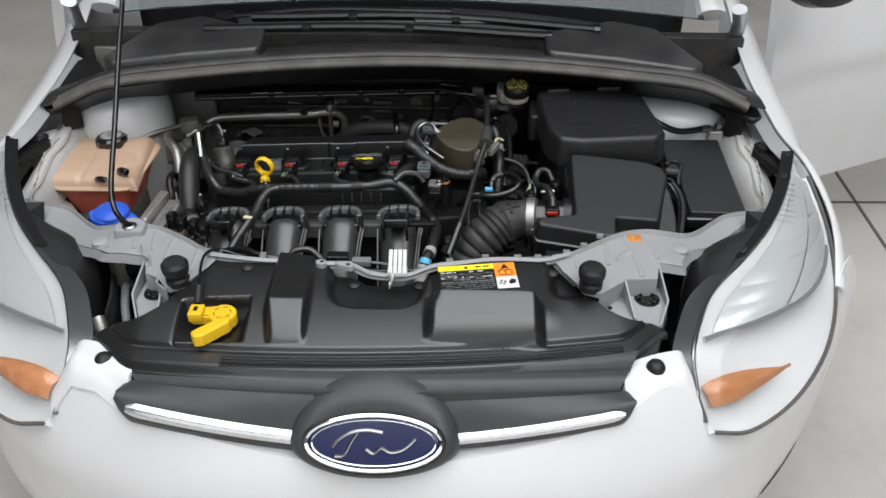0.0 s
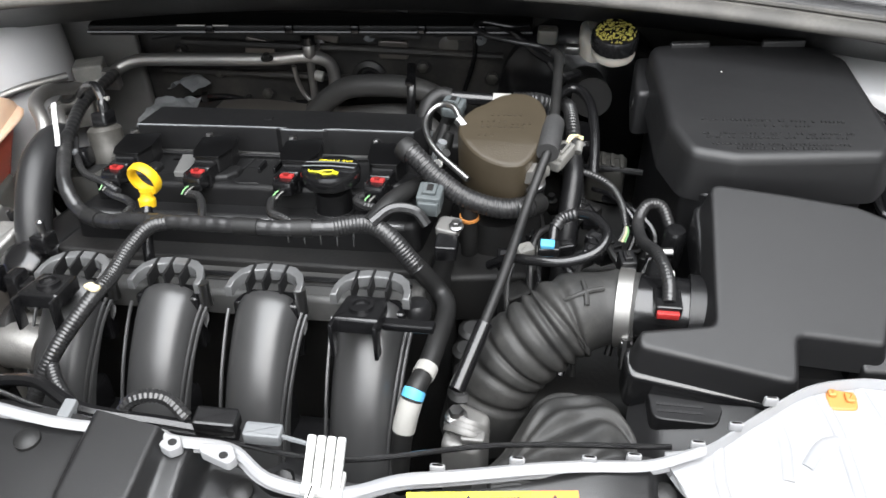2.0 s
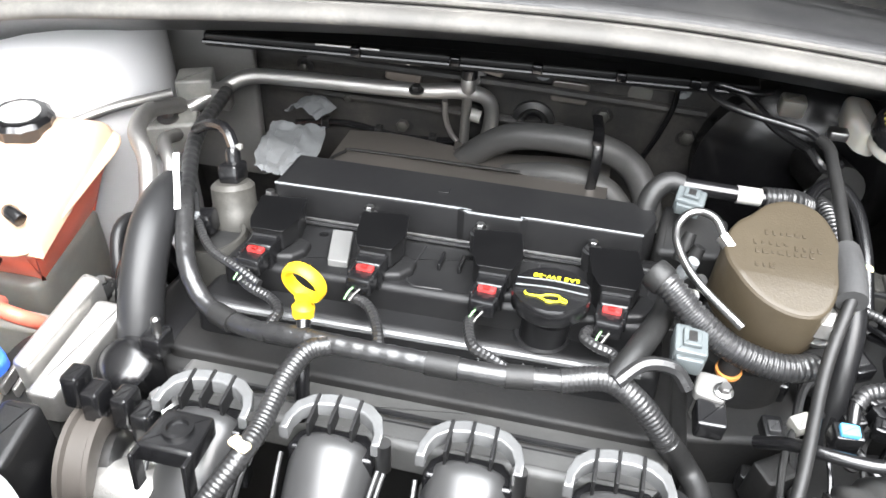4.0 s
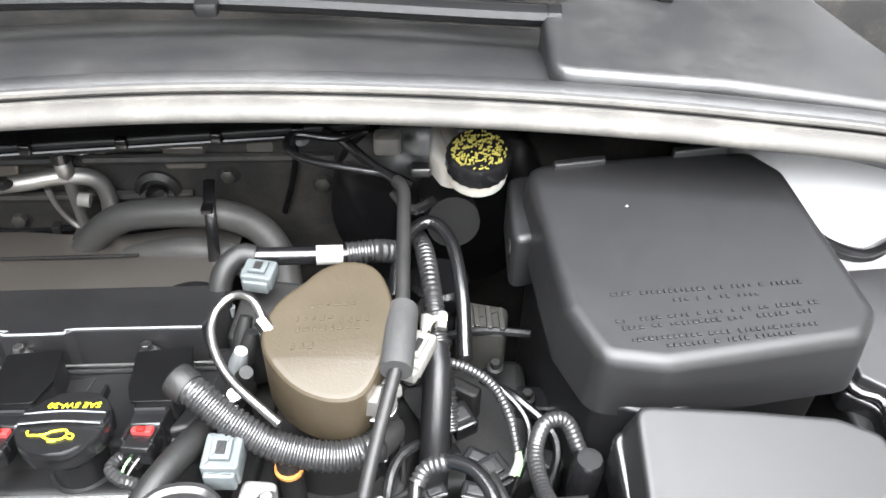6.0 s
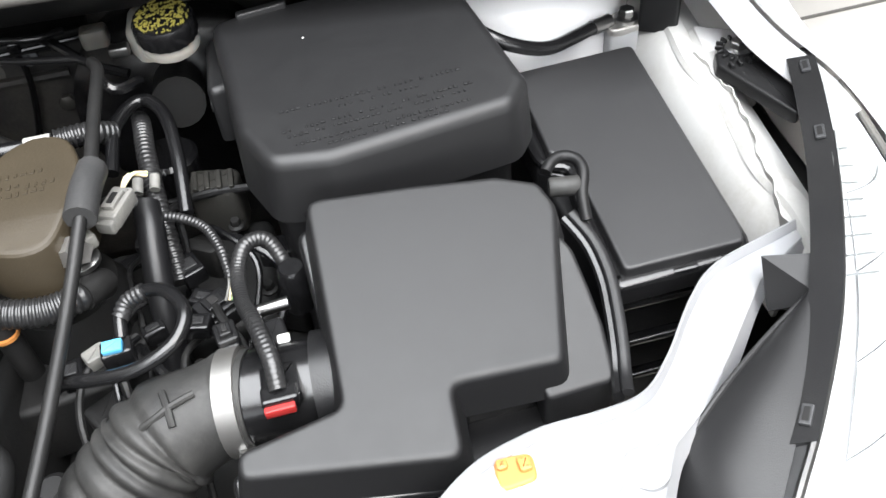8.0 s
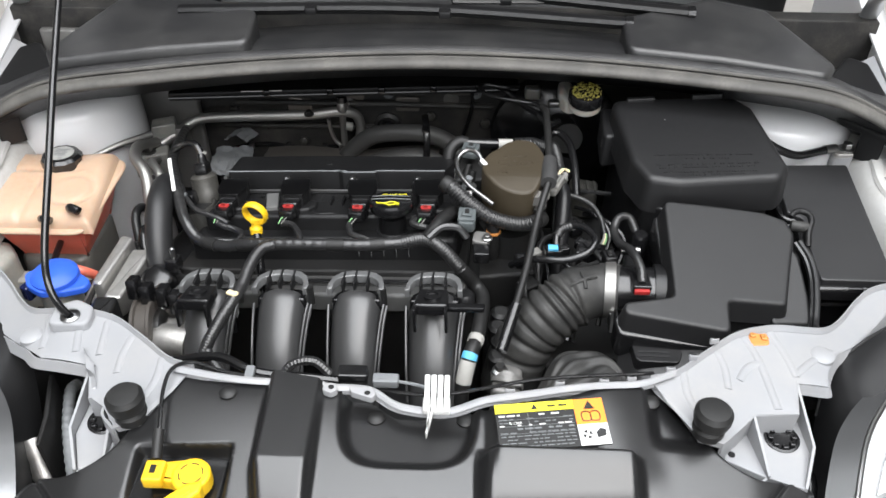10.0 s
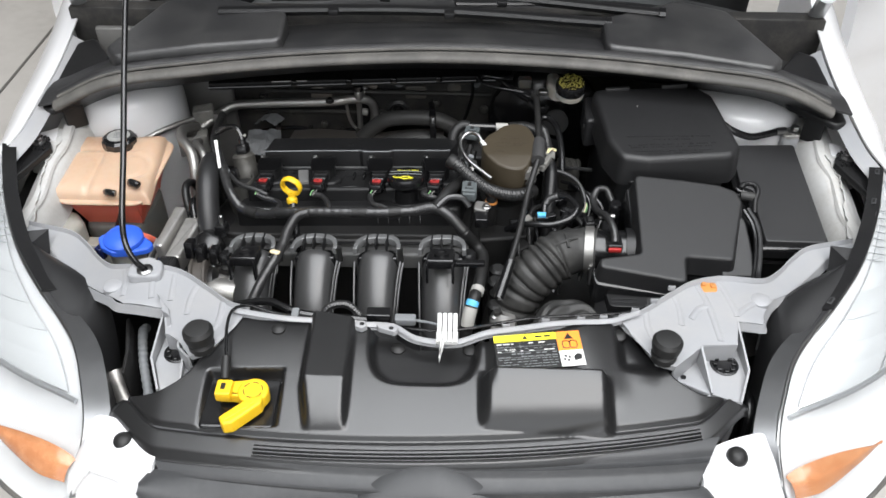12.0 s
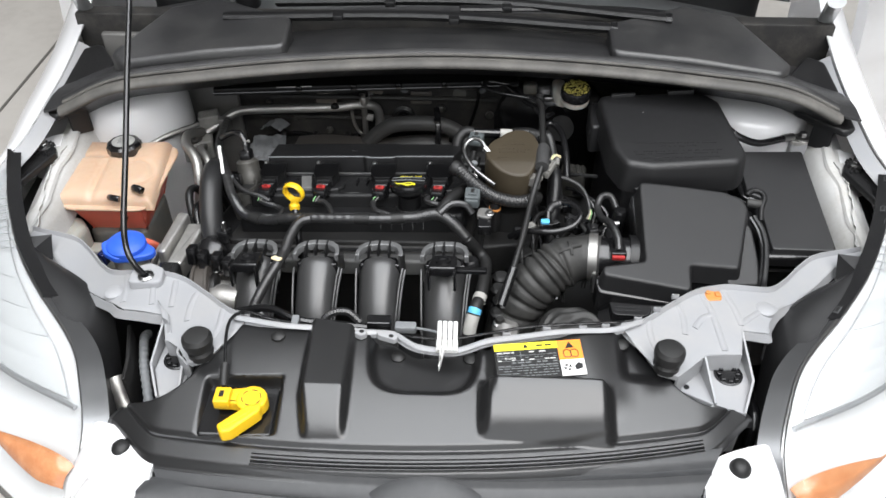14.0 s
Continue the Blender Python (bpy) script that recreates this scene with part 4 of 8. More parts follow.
bm = sheet(lambda u, v: (lambda p: (p.x, p.y - 0.005 + 0.010 * v, 0.778 + lip_rise(p.x) + 0.003 * math.sin(v * math.pi)))(curve_at([(*p, 0) for p in LIP], u)), 70, 3, 0.012)
part("rear_lip", bm, PANEL, panel, "thin pale rear lip")
for s in (-1, 1):
    rear = [(0.262, 0.921), (0.294, 0.931), (0.337, 0.968), (0.382, 1.004), (0.423, 1.017), (0.468, 1.023), (0.505, 1.035), (0.536, 1.064), (0.576, 1.111), (0.612, 1.139), (0.690, 1.164)]
    front = [(0.690, 1.150), (0.640, 1.122), (0.590, 1.070), (0.548, 1.027), (0.512, 1.000), (0.486, 0.962), (0.477, 0.937), (0.438, 0.933), (0.426, 0.886), (0.376, 0.882), (0.330, 0.838), (0.304, 0.843), (0.277, 0.889), (0.268, 0.910)]
    if s < 0:
        front[1:10] = [(0.640, 1.112), (0.595, 1.060), (0.553, 1.021), (0.510, 0.986), (0.482, 0.966), (0.456, 0.946), (0.388, 0.932), (0.376, 0.886), (0.352, 0.868)]
    def plate_skin(u, v):
        p = curve_at([(*q, 0) for q in rear], u).lerp(line_at(front[::-1], u), v)
        return s * p.x, p.y, bol_z(p.x, p.y) - 0.0015 * (v > 0.99)
    body = part("side_plate", sheet(plate_skin, 78, 14, -0.010 * s), PANEL, panel, "light grey side plate", 50)
    # folded flange along the rear edge, turned-down front edge and pressed ribs
    part("rear_flange", sheet(lambda u, v: (lambda p: (s * p.x, p.y + 0.001 - 0.004 * v, bol_z(p.x, p.y) + 0.0065 - 0.007 * v))(curve_at([(*p, 0) for p in rear], u)), 60, 3, 0.002), PANEL, body, "folded rear flange")
    part("front_skirt", sheet(lambda u, v: (lambda p: (s * (p.x + 0.006 * v), p.y - 0.004 * v, bol_z(p.x, p.y) - 0.003 - 0.014 * v))(curve_at([(*p, 0) for p in front[:8]], u)), 40, 4, 0.002), PANEL, body, "turned-down front edge")
    left_ribs = (((0.352, 0.972), (0.355, 0.948), (0.352, 0.915)), ((0.303, 0.935), (0.302, 0.900), (0.312, 0.865)), ((0.428, 1.014), (0.422, 0.985), (0.414, 0.950)), ((0.474, 1.020), (0.466, 0.994), (0.460, 0.960)), ((0.392, 1.002), (0.388, 0.975), (0.384, 0.945)))
    for line in left_ribs if s < 0 else (((0.352, 0.972), (0.355, 0.948), (0.352, 0.915)), ((0.392, 1.002), (0.400, 0.965), (0.404, 0.892)), ((0.425, 1.012), (0.434, 0.975), (0.438, 0.940)), ((0.404, 0.960), (0.386, 0.955), (0.368, 0.930)), ((0.303, 0.935), (0.302, 0.900), (0.312, 0.865)), ((0.438, 0.945), (0.470, 0.975), (0.505, 1.000))):
        part("rib", tube([(s * a, b, bol_z(a, b)) for a, b in line], 0.0048, 10, flat=0.35, up=(0, 0, 1)), PANEL, body, "", 80)
    # lower shelf with the socket and its walls, narrower on the side of the washer filler
    def sx(x):
        return s * (x if s > 0 else x - 0.050 * step(0.345, 0.40, x))
    shelf = [(sx(x), y) for x, y in ((0.384, 0.902), (0.438, 0.908), (0.440, 0.857), (0.421, 0.810), (0.384, 0.823), (0.341, 0.846), (0.345, 0.870))]
    part("socket_shelf", prism(shelf, 0.712, 0.727, 0.0015, 0.003), PANEL, panel, "lower shelf with a socket")
    def wall(p, q, zp, zq, low, w=0.003):
        return sheet(lambda u, v: (sx(p[0] + (q[0] - p[0]) * u), p[1] + (q[1] - p[1]) * u, (zp + (zq - zp) * u) * (1 - v) + low * v), 8, 4, w)
    part("gusset", wall((0.376, 0.884), (0.385, 0.823), 0.761, 0.732, 0.70), PANEL, panel)
    part("gusset", wall((0.438, 0.933), (0.441, 0.857), 0.759, 0.740, 0.58), PANEL, panel)
    part("gusset", wall((0.441, 0.857), (0.421, 0.808), 0.740, 0.731, 0.58), PANEL, panel)
    part("gusset", wall((0.421, 0.808), (0.384, 0.822), 0.729, 0.729, 0.64), PANEL, panel)
    part("gusset", wall((0.426, 0.886), (0.376, 0.883), 0.760, 0.761, 0.72), PANEL, panel)
    part("gusset", wall((0.376, 0.883), (0.330, 0.839), 0.761, 0.764, 0.72), PANEL, panel)
    part("gusset", wall((0.384, 0.823), (0.362, 0.812), 0.727, 0.715, 0.64), PANEL, panel)
    sock = part("socket", lathe([(0.0200, 0), (0.0200, 0.0015), (0.017, 0.002), (0.015, 0.0005)], 24, pose(sx(0.412), 0.877, 0.7268)), GLOSSY, panel, "black plastic socket")
    for k in range(8):
        a = k * math.pi / 4
        part("tooth", block((sx(0.412) + 0.013 * math.cos(a), 0.877 + 0.013 * math.sin(a), 0.7295), (0.006, 0.006, 0.005), 0.001, 0.001), GLOSSY, sock)
    part("hole", lathe([(0.004, 0), (0.004, 0.0012), (0.002, 0.0012)], 10, pose(sx(0.350), 0.853, 0.7268)), GLOSSY, panel)
    part("side_wall", prism([(s * 0.446, 0.86), (s * 0.452, 0.90), (s * 0.47, 0.965), (s * 0.465, 0.968), (s * 0.447, 0.905), (s * 0.441, 0.86)], 0.50, 0.70, 0.002, 0.002), DARK, panel)
    part("round_boss", lathe([(0.014, -0.006), (0.014, 0.003), (0.011, 0.005)], 20, pose(s * 0.484, 0.984, bol_z(0.484, 0) + 0.001)), PANEL, panel, "pale round boss")
    # rubber buffer
    buf = thing("rubber_buffer", (s * 0.315, 0.853, 0.765), "black rubber bonnet buffer on the front panel", "buffer", "bonnet buffers")
    part("foot", lathe([(0.018, 0), (0.018, 0.010), (0.014, 0.014)], 20, pose(s * 0.316, 0.856, 0.764)), RUBBER, buf)
    part("stem", lathe([(0.012, 0), (0.012, 0.018)], 16, pose(s * 0.316, 0.855, 0.772)), RUBBER, buf)
    part("head", lathe([(0.015, 0), (0.0190, 0.003), (0.0205, 0.010), (0.0205, 0.018), (0.0165, 0.023), (0.009, 0.024)], 28, pose(s * 0.315, 0.852, 0.784)), RUBBER, buf, "wide rubber head")
    # dark clutter in the gap beside the shelf
    part("gap_filler", prism([(s * 0.455, 0.80), (s * 0.50, 0.86), (s * 0.52, 0.97), (s * 0.47, 0.97)], 0.36, 0.58, 0.01, 0.01), SATIN, panel, "dark ducting")
    for k in range(3):
        part("gap_hose", tube([(s * (0.463 + 0.006 * k), 0.82 + 0.03 * k, 0.52), (s * (0.470 + 0.006 * k), 0.87 + 0.02 * k, 0.63 - 0.02 * k), (s * (0.478 + 0.004 * k), 0.95, 0.60)], 0.010, 10), GLOSSY, panel, "black hose")
# the opening on one side shows a grey hose and a shiny pipe
part("grey_pipe", tube([(-0.458, 0.992, 0.650), (-0.452, 0.968, 0.668), (-0.444, 0.940, 0.670), (-0.436, 0.912, 0.666), (-0.426, 0.885, 0.660), (-0.416, 0.855, 0.645), (-0.412, 0.825, 0.61)], 0.0075, 10, ribs=(0.011, 0.14)), GREYCON, panel, "grey ribbed pipe")
part("steel_fitting", lathe([(0.013, 0), (0.015, 0.01), (0.013, 0.03), (0.016, 0.035), (0.014, 0.055)], 16, frame_of((-0.455, 0.862, 0.622), (-0.037, 0.055, 0.045))), ALLOY, panel, "steel pipe fitting")
# four fingered centre guide, hooks and clips along the lip
guide = part("centre_guide", block((0.020, 0.866, 0.783), (0.030, 0.020, 0.006), 0.001, 0.002), LABELW, panel, "white fingered guide")
for k in range(4):
    part("finger", block((0, 0, 0), (0.0060, 0.040, 0.006), 0.0015, 0.0015, m=pose(0.0095 + 0.0072 * k, 0.873, 0.796, 33, 0, 0)), LABELW, guide)
part("pointer", prism([(0.011, 0.862), (0.018, 0.862), (0.009, 0.808)], 0.783, 0.790, 0.002, 0.002), LABELW, guide)
for poly, ex, ey in (([(-0.109, 0.884), (-0.103, 0.894), (-0.094, 0.893), (-0.090, 0.884), (-0.098, 0.879)], -0.098, 0.887), ([(-0.079, 0.889), (-0.053, 0.890), (-0.047, 0.879), (-0.052, 0.873), (-0.075, 0.881)], -0.057, 0.880)):
    h = part("hook", prism(poly, 0.776, 0.785, 0.0012, 0.004), PANEL, panel, "pale metal hook plate")
    part("eye", prism([(ex + 0.0035 * math.cos(a), ey + 0.0030 * math.sin(a)) for a in (k * math.pi / 8 for k in range(16))], 0.7848, 0.7855, 0.0002, 0), DARK, h)
for x, y in ((0.10, 0.879), (0.155, 0.891), (0.206, 0.903), (0.239, 0.913), (0.286, 0.930), (0.316, 0.950), (0.346, 0.977)):
    part("clip", block((x, y, 0.779 + lip_rise(x)), (0.011, 0.004, 0.010), 0.002, 0.002, m=Matrix()), PANEL, panel, "small pale clip")

clip = thing("orange_clip", (0.408, 1.000, 0.758), "orange plastic clip set in the front panel", "clip")
part("clip_base", prism([(0.396, 0.988), (0.420, 0.990), (0.422, 1.008), (0.398, 1.010)], 0.757, 0.7615, 0.002, 0.006), ORANGE, clip)
part("clip_ear", block((0.402, 1.004, 0.7625), (0.007, 0.007, 0.004), 0.002, 0.002), ORANGE, clip)
part("clip_ear", block((0.415, 1.001, 0.7625), (0.008, 0.010, 0.004), 0.002, 0.002), ORANGE, clip)

# black plastic radiator cover
cover = thing("radiator_cover", (0, 0.82, 0.74), "black grained plastic cover with raised humps over the radiator", "cover")


def ramp(a, b, x):
    return min(max((x - a) / (b - a), 0.0), 1.0)


def cover_front(x):
    return 0.682 + 0.30 * x * x + 0.040 * x + 0.05 * step(0.35, 0.44, abs(x))


def cover_z(x, y):
    d = y - cover_front(x)
    # a flat ledge in front, a narrow crease, then the slope up to the lip
    z = 0.737 - 0.08 * x * x + 0.006 * ramp(0, 0.038, d) - 0.003 * math.exp(-((d - 0.040) / 0.003) ** 2) + 0.004 * step(0.041, 0.046, d)
    t = ramp(0.044, 0.200, d)
    z += 0.025 * (1 - (1 - t) ** 1.5)
    z += 0.004 * math.exp(-(x / 0.3) ** 2)
    r1 = ramp(0.732, 0.792, y)
    h1 = step(-0.174 + 0.012 * (1 - r1), -0.164 + 0.012 * (1 - r1), x) * (1 - step(-0.114, -0.104, x))
    z += h1 * max(0.0, 0.787 - z) * r1 ** 0.8
    h2 = step(0.060, 0.080, x) * (1 - step(0.222, 0.242, x)) * (1 - step(0.802, 0.822, y))
    r2 = ramp(0.738, 0.802, y)
    z += h2 * max(0.0, 0.789 - z) * (1 - (1 - r2) ** 2.4)
    z += 0.011 * step(0.070, 0.090, x) * (1 - step(0.205, 0.275, x)) * step(0.77, 0.81, y)
    # hollow with a flat floor in the middle
    val = ((x + 0.011) / 0.079) ** 4 + ((y - 0.905) / 0.110) ** 4
    k = 1 - step(0.45, 1.0, val)
    z += k * min(0.0, 0.750 - z)
    lat = step(-0.302, -0.296, x) * (1 - step(-0.202, -0.196, x)) * step(0.738, 0.742, y) * (1 - step(0.818, 0.824, y))
    z += lat * min(0.0, 0.738 - z)
    z -= 0.016 * step(0.25, 0.27, x) * (1 - step(0.30, 0.33, x)) * step(0.83, 0.86, y)
    return z


NX, NY = 260, 130
def cover_skin(u, v):
    w = curve_at([(0.434, 0, 0), (0.428, 0, 0), (0.412, 0, 0), (0.376, 0, 0), (0.342, 0, 0), (0.322, 0, 0), (0.308, 0, 0), (0.290, 0, 0), (0.276, 0, 0)], v).x
    x = (2 * u - 1) * w
    yf, yr = cover_front(x), 0.893 + 0.030 * step(0.05, 0.28, abs(x)) - 0.022 * (1 - step(0.02, 0.06, abs(x))) - 0.028 * step(0.03, 0.08, x) * (1 - step(0.14, 0.26, x))
    y = yf + (yr - yf) * v
    return x, y, cover_z(x, y) - 0.010 * (1 - step(0, 0.06, v)) - 0.008 * (1 - step(0, 0.012, u)) - 0.008 * step(0.988, 1, u)


shell = part("shell", sheet(cover_skin, NX, NY, 0.003), COVER, cover, "grained black shell", 60)
for x, y in ((-0.215, 0.886), (-0.048, 0.872), (0.052, 0.872), (0.262, 0.898)):
    part("push_pin", lathe([(0.010, 0), (0.010, 0.003), (0.006, 0.006)], 18, pose(x, y, cover_z(x, y))), RUBBER, shell, "black push pin")
# long grooved strip along the cover's front slope
bm = bmesh.new()
for q in range(4):
    tube([(x, cover_front(x) + 0.012 + 0.0052 * q, cover_z(x, cover_front(x) + 0.012) + 0.0012) for x in (-0.222 + 0.576 * k / 14 for k in range(15))], 0.0018, 6, 0.012, bm=bm)
part("front_strip", bm, GLOSSY, cover, "ribbed black strip")
# yellow bonnet release lever
lever = thing("bonnet_lever", (-0.24, 0.775, 0.745), "yellow plastic bonnet release lever in its recess", "lever")
part("hub", prism([(-0.2325 + 0.0205 * math.cos(a), 0.7835 + 0.0205 * math.sin(a)) for a in (k * math.pi / 12 for k in range(24))], 0.747, 0.765, 0.003, 0), YELLOW, lever)
part("arm", prism([(-0.280, 0.797), (-0.262, 0.800), (-0.232, 0.804), (-0.222, 0.790), (-0.238, 0.772), (-0.258, 0.776), (-0.278, 0.776)], 0.748, 0.763, 0.003, 0.004), YELLOW, lever)
part("grip", prism([(-0.269, 0.739), (-0.261, 0.727), (-0.249, 0.730), (-0.218, 0.762), (-0.217, 0.778), (-0.236, 0.771)], 0.747, 0.766, 0.003, 0.005), YELLOW, lever)
part("grip_flute", prism([(-0.262, 0.738), (-0.258, 0.733), (-0.226, 0.762), (-0.229, 0.766)], 0.7655, 0.7672, 0.0008, 0.001), YELLOW, lever)
part("cable_end", block((-0.270, 0.783, 0.763), (0.021, 0.025, 0.016), 0.002, 0.003), YELLOW, lever)
part("end_slot", block((-0.271, 0.784, 0.7712), (0.006, 0.010, 0.001), 0.0003, 0.0003), DARK, lever)
for q in range(6):
    part("hub_ring", prism([(-0.2325 + r * math.cos(a), 0.7835 + r * math.sin(a)) for r, aa in ((0.0130, (0, 1, 2, 3)), (0.0118, (3, 2, 1, 0))) for a in ((q + 0.22 * k) * math.pi / 3 for k in aa)], 0.7648, 0.7655, 0.0002, 0), DARK, lever, "dark ring mark")
part("tray", prism(rect(-0.300, 0.740, -0.203, 0.820), 0.728, 0.742, 0.003, 0.006), GLOSSY, lever, "dark recess tray")
cable = thing("bonnet_cable", (-0.28, 0.86, 0.77), "thin black bonnet release cable over the front panel", "cable")
part("sheath", tube([(-0.271, 0.790, 0.767), (-0.276, 0.830, 0.776), (-0.284, 0.880, 0.783), (-0.281, 0.910, 0.784), (-0.262, 0.924, 0.778), (-0.225, 0.918, 0.770), (-0.17, 0.914, 0.764), (-0.08, 0.912, 0.757), (0.02, 0.904, 0.756), (0.14, 0.926, 0.762), (0.27, 0.936, 0.766)], 0.0023, 8), GLOSSY, cable)
part("ferrule", tube([(-0.2715, 0.797, 0.769), (-0.2750, 0.828, 0.779)], 0.006, 10), RUBBER, cable, "rubber ferrule")

# warning label lying on the cover
sign = thing("warning_label", (0.145, 0.848, 0.79), "yellow, black and orange warning label on the cover", "label")
A, B = Vector((0.088, 0.800, 0.7930)), Vector((0.205, 0.813, 0.7950))
SX = (B - A).normalized()
SN = Vector((0, -0.10, 1)).normalized()
SY = SN.cross(SX).normalized()
SM = Matrix.Translation(A) @ Matrix((SX, SY, SN)).transposed().to_4x4()
W, Hh = 0.116, 0.056
def plate(name, x0, y0, x1, y1, material, z=0.001, h=0.0006, parent=sign, label=""):
    return part(name, prism(rect(x0, y0, x1, y1), z, z + h, 0.0002, 0, 1, m=SM), material, parent, label)


plate("backing", 0, 0, W, Hh, LABELK, -0.001, 0.002)
plate("yellow_band", 0.0, 0.045, 0.084, Hh, LABELY, 0.001, 0.0008, label="yellow band")
plate("orange_field", 0.084, 0.025, W, Hh, LABELO, 0.001, 0.0008, label="orange field")
plate("white_field", 0.084, 0.0, W, 0.025, LABELW, 0.001, 0.0008, label="white field")
part("warning_triangle", prism([(0.094, 0.043), (0.106, 0.043), (0.100, 0.053)], 0.0018, 0.0026, 0.0002, 0, 1, m=SM), LABELK, sign)
part("warning_triangle", prism([(0.0385, 0.0475), (0.0455, 0.0475), (0.042, 0.0535)], 0.0018, 0.0026, 0.0002, 0, 1, m=SM), LABELK, sign)
for bx in ((0.091, 0.0995), (0.1005, 0.109)):
    part("book_mark", tube([SM @ Vector((x, y, 0.002)) for x, y in ((bx[0], 0.029), (bx[0], 0.039), (bx[1], 0.039), (bx[1], 0.029), (bx[0], 0.029))], 0.0007, 5, 0.003), LABELK, sign)
for k in range(4):
    a = k * math.pi / 2 + 0.4
    part("fan_mark", prism([(0.093 + 0.0055 * math.cos(a + b) * q, 0.0125 + 0.0055 * math.sin(a + b) * q) for b, q in ((0, 0.2), (-0.45, 1), (0.45, 1))], 0.0018, 0.0024, 0.0001, 0, 1, m=SM), LABELK, sign)
part("fan_mark", prism([(0.103, 0.008), (0.112, 0.010), (0.113, 0.017), (0.107, 0.019), (0.102, 0.014)], 0.0018, 0.0024, 0.0001, 0.001, 1, m=SM), LABELK, sign)
for x in (0.056, 0.068):
    plate("print_bar", x, 0.049, x + 0.009, 0.0515, LABELK, 0.0018)
rows = random.Random(5)
for r in range(10):
    y = 0.0405 - 0.0041 * r
    x = 0.003
    while x < 0.078:
        w = rows.uniform(0.003, 0.009)
        if (r < 6 and 0.031 < x + w < 0.036) or rows.random() < (0.4 if r < 6 else 0.08) or (r == 2 and 0.010 < x < 0.034):
            x += 0.006
            continue
        plate("print_bar", x, y, min(x + w, 0.081), y + (0.0018 if r in (0, 3, 4) else 0.0010), LABELW if r in (0, 3) else GREYCON, 0.001)
        x += w + rows.uniform(0.0010, 0.0022)
for y in (0.0365, 0.0285, 0.0195):
    plate("rule", 0.002, y - 0.0004, 0.082, y, GREYCON, 0.001)
plate("rule", 0.034, 0.0195, 0.0345, 0.044, GREYCON, 0.001)


# lettering that can be read on the label
def words(name, text, size, m, material, parent, depth=0.0003, label=""):
    cu = bpy.data.curves.new(name, "FONT")
    cu.body, cu.size, cu.extrude = text, size, depth
    cu.align_x, cu.align_y = "LEFT", "BOTTOM_BASELINE"
    tmp = bpy.data.objects.new(name, cu)
    scene.collection.objects.link(tmp)
    bpy.context.view_layer.update()
    me = bpy.data.meshes.new_from_object(tmp.evaluated_get(bpy.context.evaluated_depsgraph_get()))
    bpy.data.objects.remove(tmp)
    me.transform(m)
    me.materials.clear()
    me.materials.append(material)
    ob = new(name, me)
    ob.parent = parent
    ob.matrix_parent_inverse = Matrix.Translation(-Vector(parent["base"]))
    if label:
        ob["label"] = label
    return ob


words("lettering", "R-134A", 0.0045, SM @ Matrix.Translation((0.013, 0.0305, 0.0018)), LABELW, sign, label="white lettering")

# bonnet prop
prop = thing("bonnet_prop", (-0.438, 1.0, 0.765), "thin black bonnet prop rod standing in its socket", "prop rod")
part("rod", tube([(-0.432, 0.995, 0.775), (-0.452, 1.012, 0.778), (-0.470, 1.035, 0.790), (-0.4755, 1.062, 0.822), (-0.481, 1.14, 0.888), (-0.500, 1.26, 0.955), (-0.519, 1.382, 1.018)], 0.0048, 10, 0.01), GLOSSY, prop)
part("rod", tube([(-0.519, 1.382, 1.018), (-0.545, 1.50, 1.095), (-0.572, 1.615, 1.168)], 0.0048, 10, 0.01), GLOSSY, prop)
seat = part("rod_seat", prism([(-0.462, 0.985), (-0.408, 0.985), (-0.412, 1.018), (-0.435, 1.030), (-0.458, 1.020)], 0.742, 0.772, 0.004, 0.012), PANEL, prop, "pale rod socket")
part("socket_ring", lathe([(0.011, 0), (0.012, 0.004), (0.008, 0.006), (0.006, 0.002)], 18, pose(-0.434, 0.998, 0.770)), STEEL, prop, "steel socket ring")

# ---- battery, filter box, fuse box, tanks ----
battery = thing("battery_box", (0.39, 1.36, 0.60), "black plastic battery box with an embossed lid", "battery box")
blid = [(0.276, 1.457, 0.02), (0.400, 1.474), (0.476, 1.478, 0.015), (0.498, 1.450, 0.02), (0.514, 1.290, 0.02), (0.495, 1.264, 0.02), (0.350, 1.242, 0.03), (0.304, 1.249, 0.018), (0.286, 1.295, 0.02)]
bz = lambda x, y: 0.817 - 0.020 * (x - 0.40) + 0.010 * (y - 1.36)
part("lid", prism(blid, -0.056, 0.0, 0.010, 0.015, 4, zf=bz, taper=0.004), LID, battery, "grained black lid", 50)
part("tray", prism([(0.285, 1.452), (0.48, 1.475), (0.50, 1.285), (0.345, 1.232), (0.305, 1.250)], 0.42, 0.772, 0.004, 0.015), SATIN, battery, "black box body")
part("lid_flange", prism([(0.266, 1.478), (0.292, 1.482), (0.292, 1.402), (0.262, 1.392)], 0.735, 0.790, 0.006, 0.010), LID, battery, "raised side flange")
part("flange_hole", lathe([(0.007, -0.003), (0.007, 0.001), (0.004, 0.001)], 16, frame_of((0.2625, 1.412, 0.766), (-1, 0, 0.1))), DARK, battery)
for xa, xb in ((0.300, 0.345), (0.405, 0.455)):
    part("rear_tab", prism([(xa, 1.448 + 0.15 * (xa - 0.30)), (xb, 1.448 + 0.15 * (xb - 0.30)), (xb, 1.456 + 0.15 * (xb - 0.30)), (xa, 1.456 + 0.15 * (xa - 0.30))], 0.800, 0.8245, 0.002, 0.002), LID, battery, "raised rear tab")
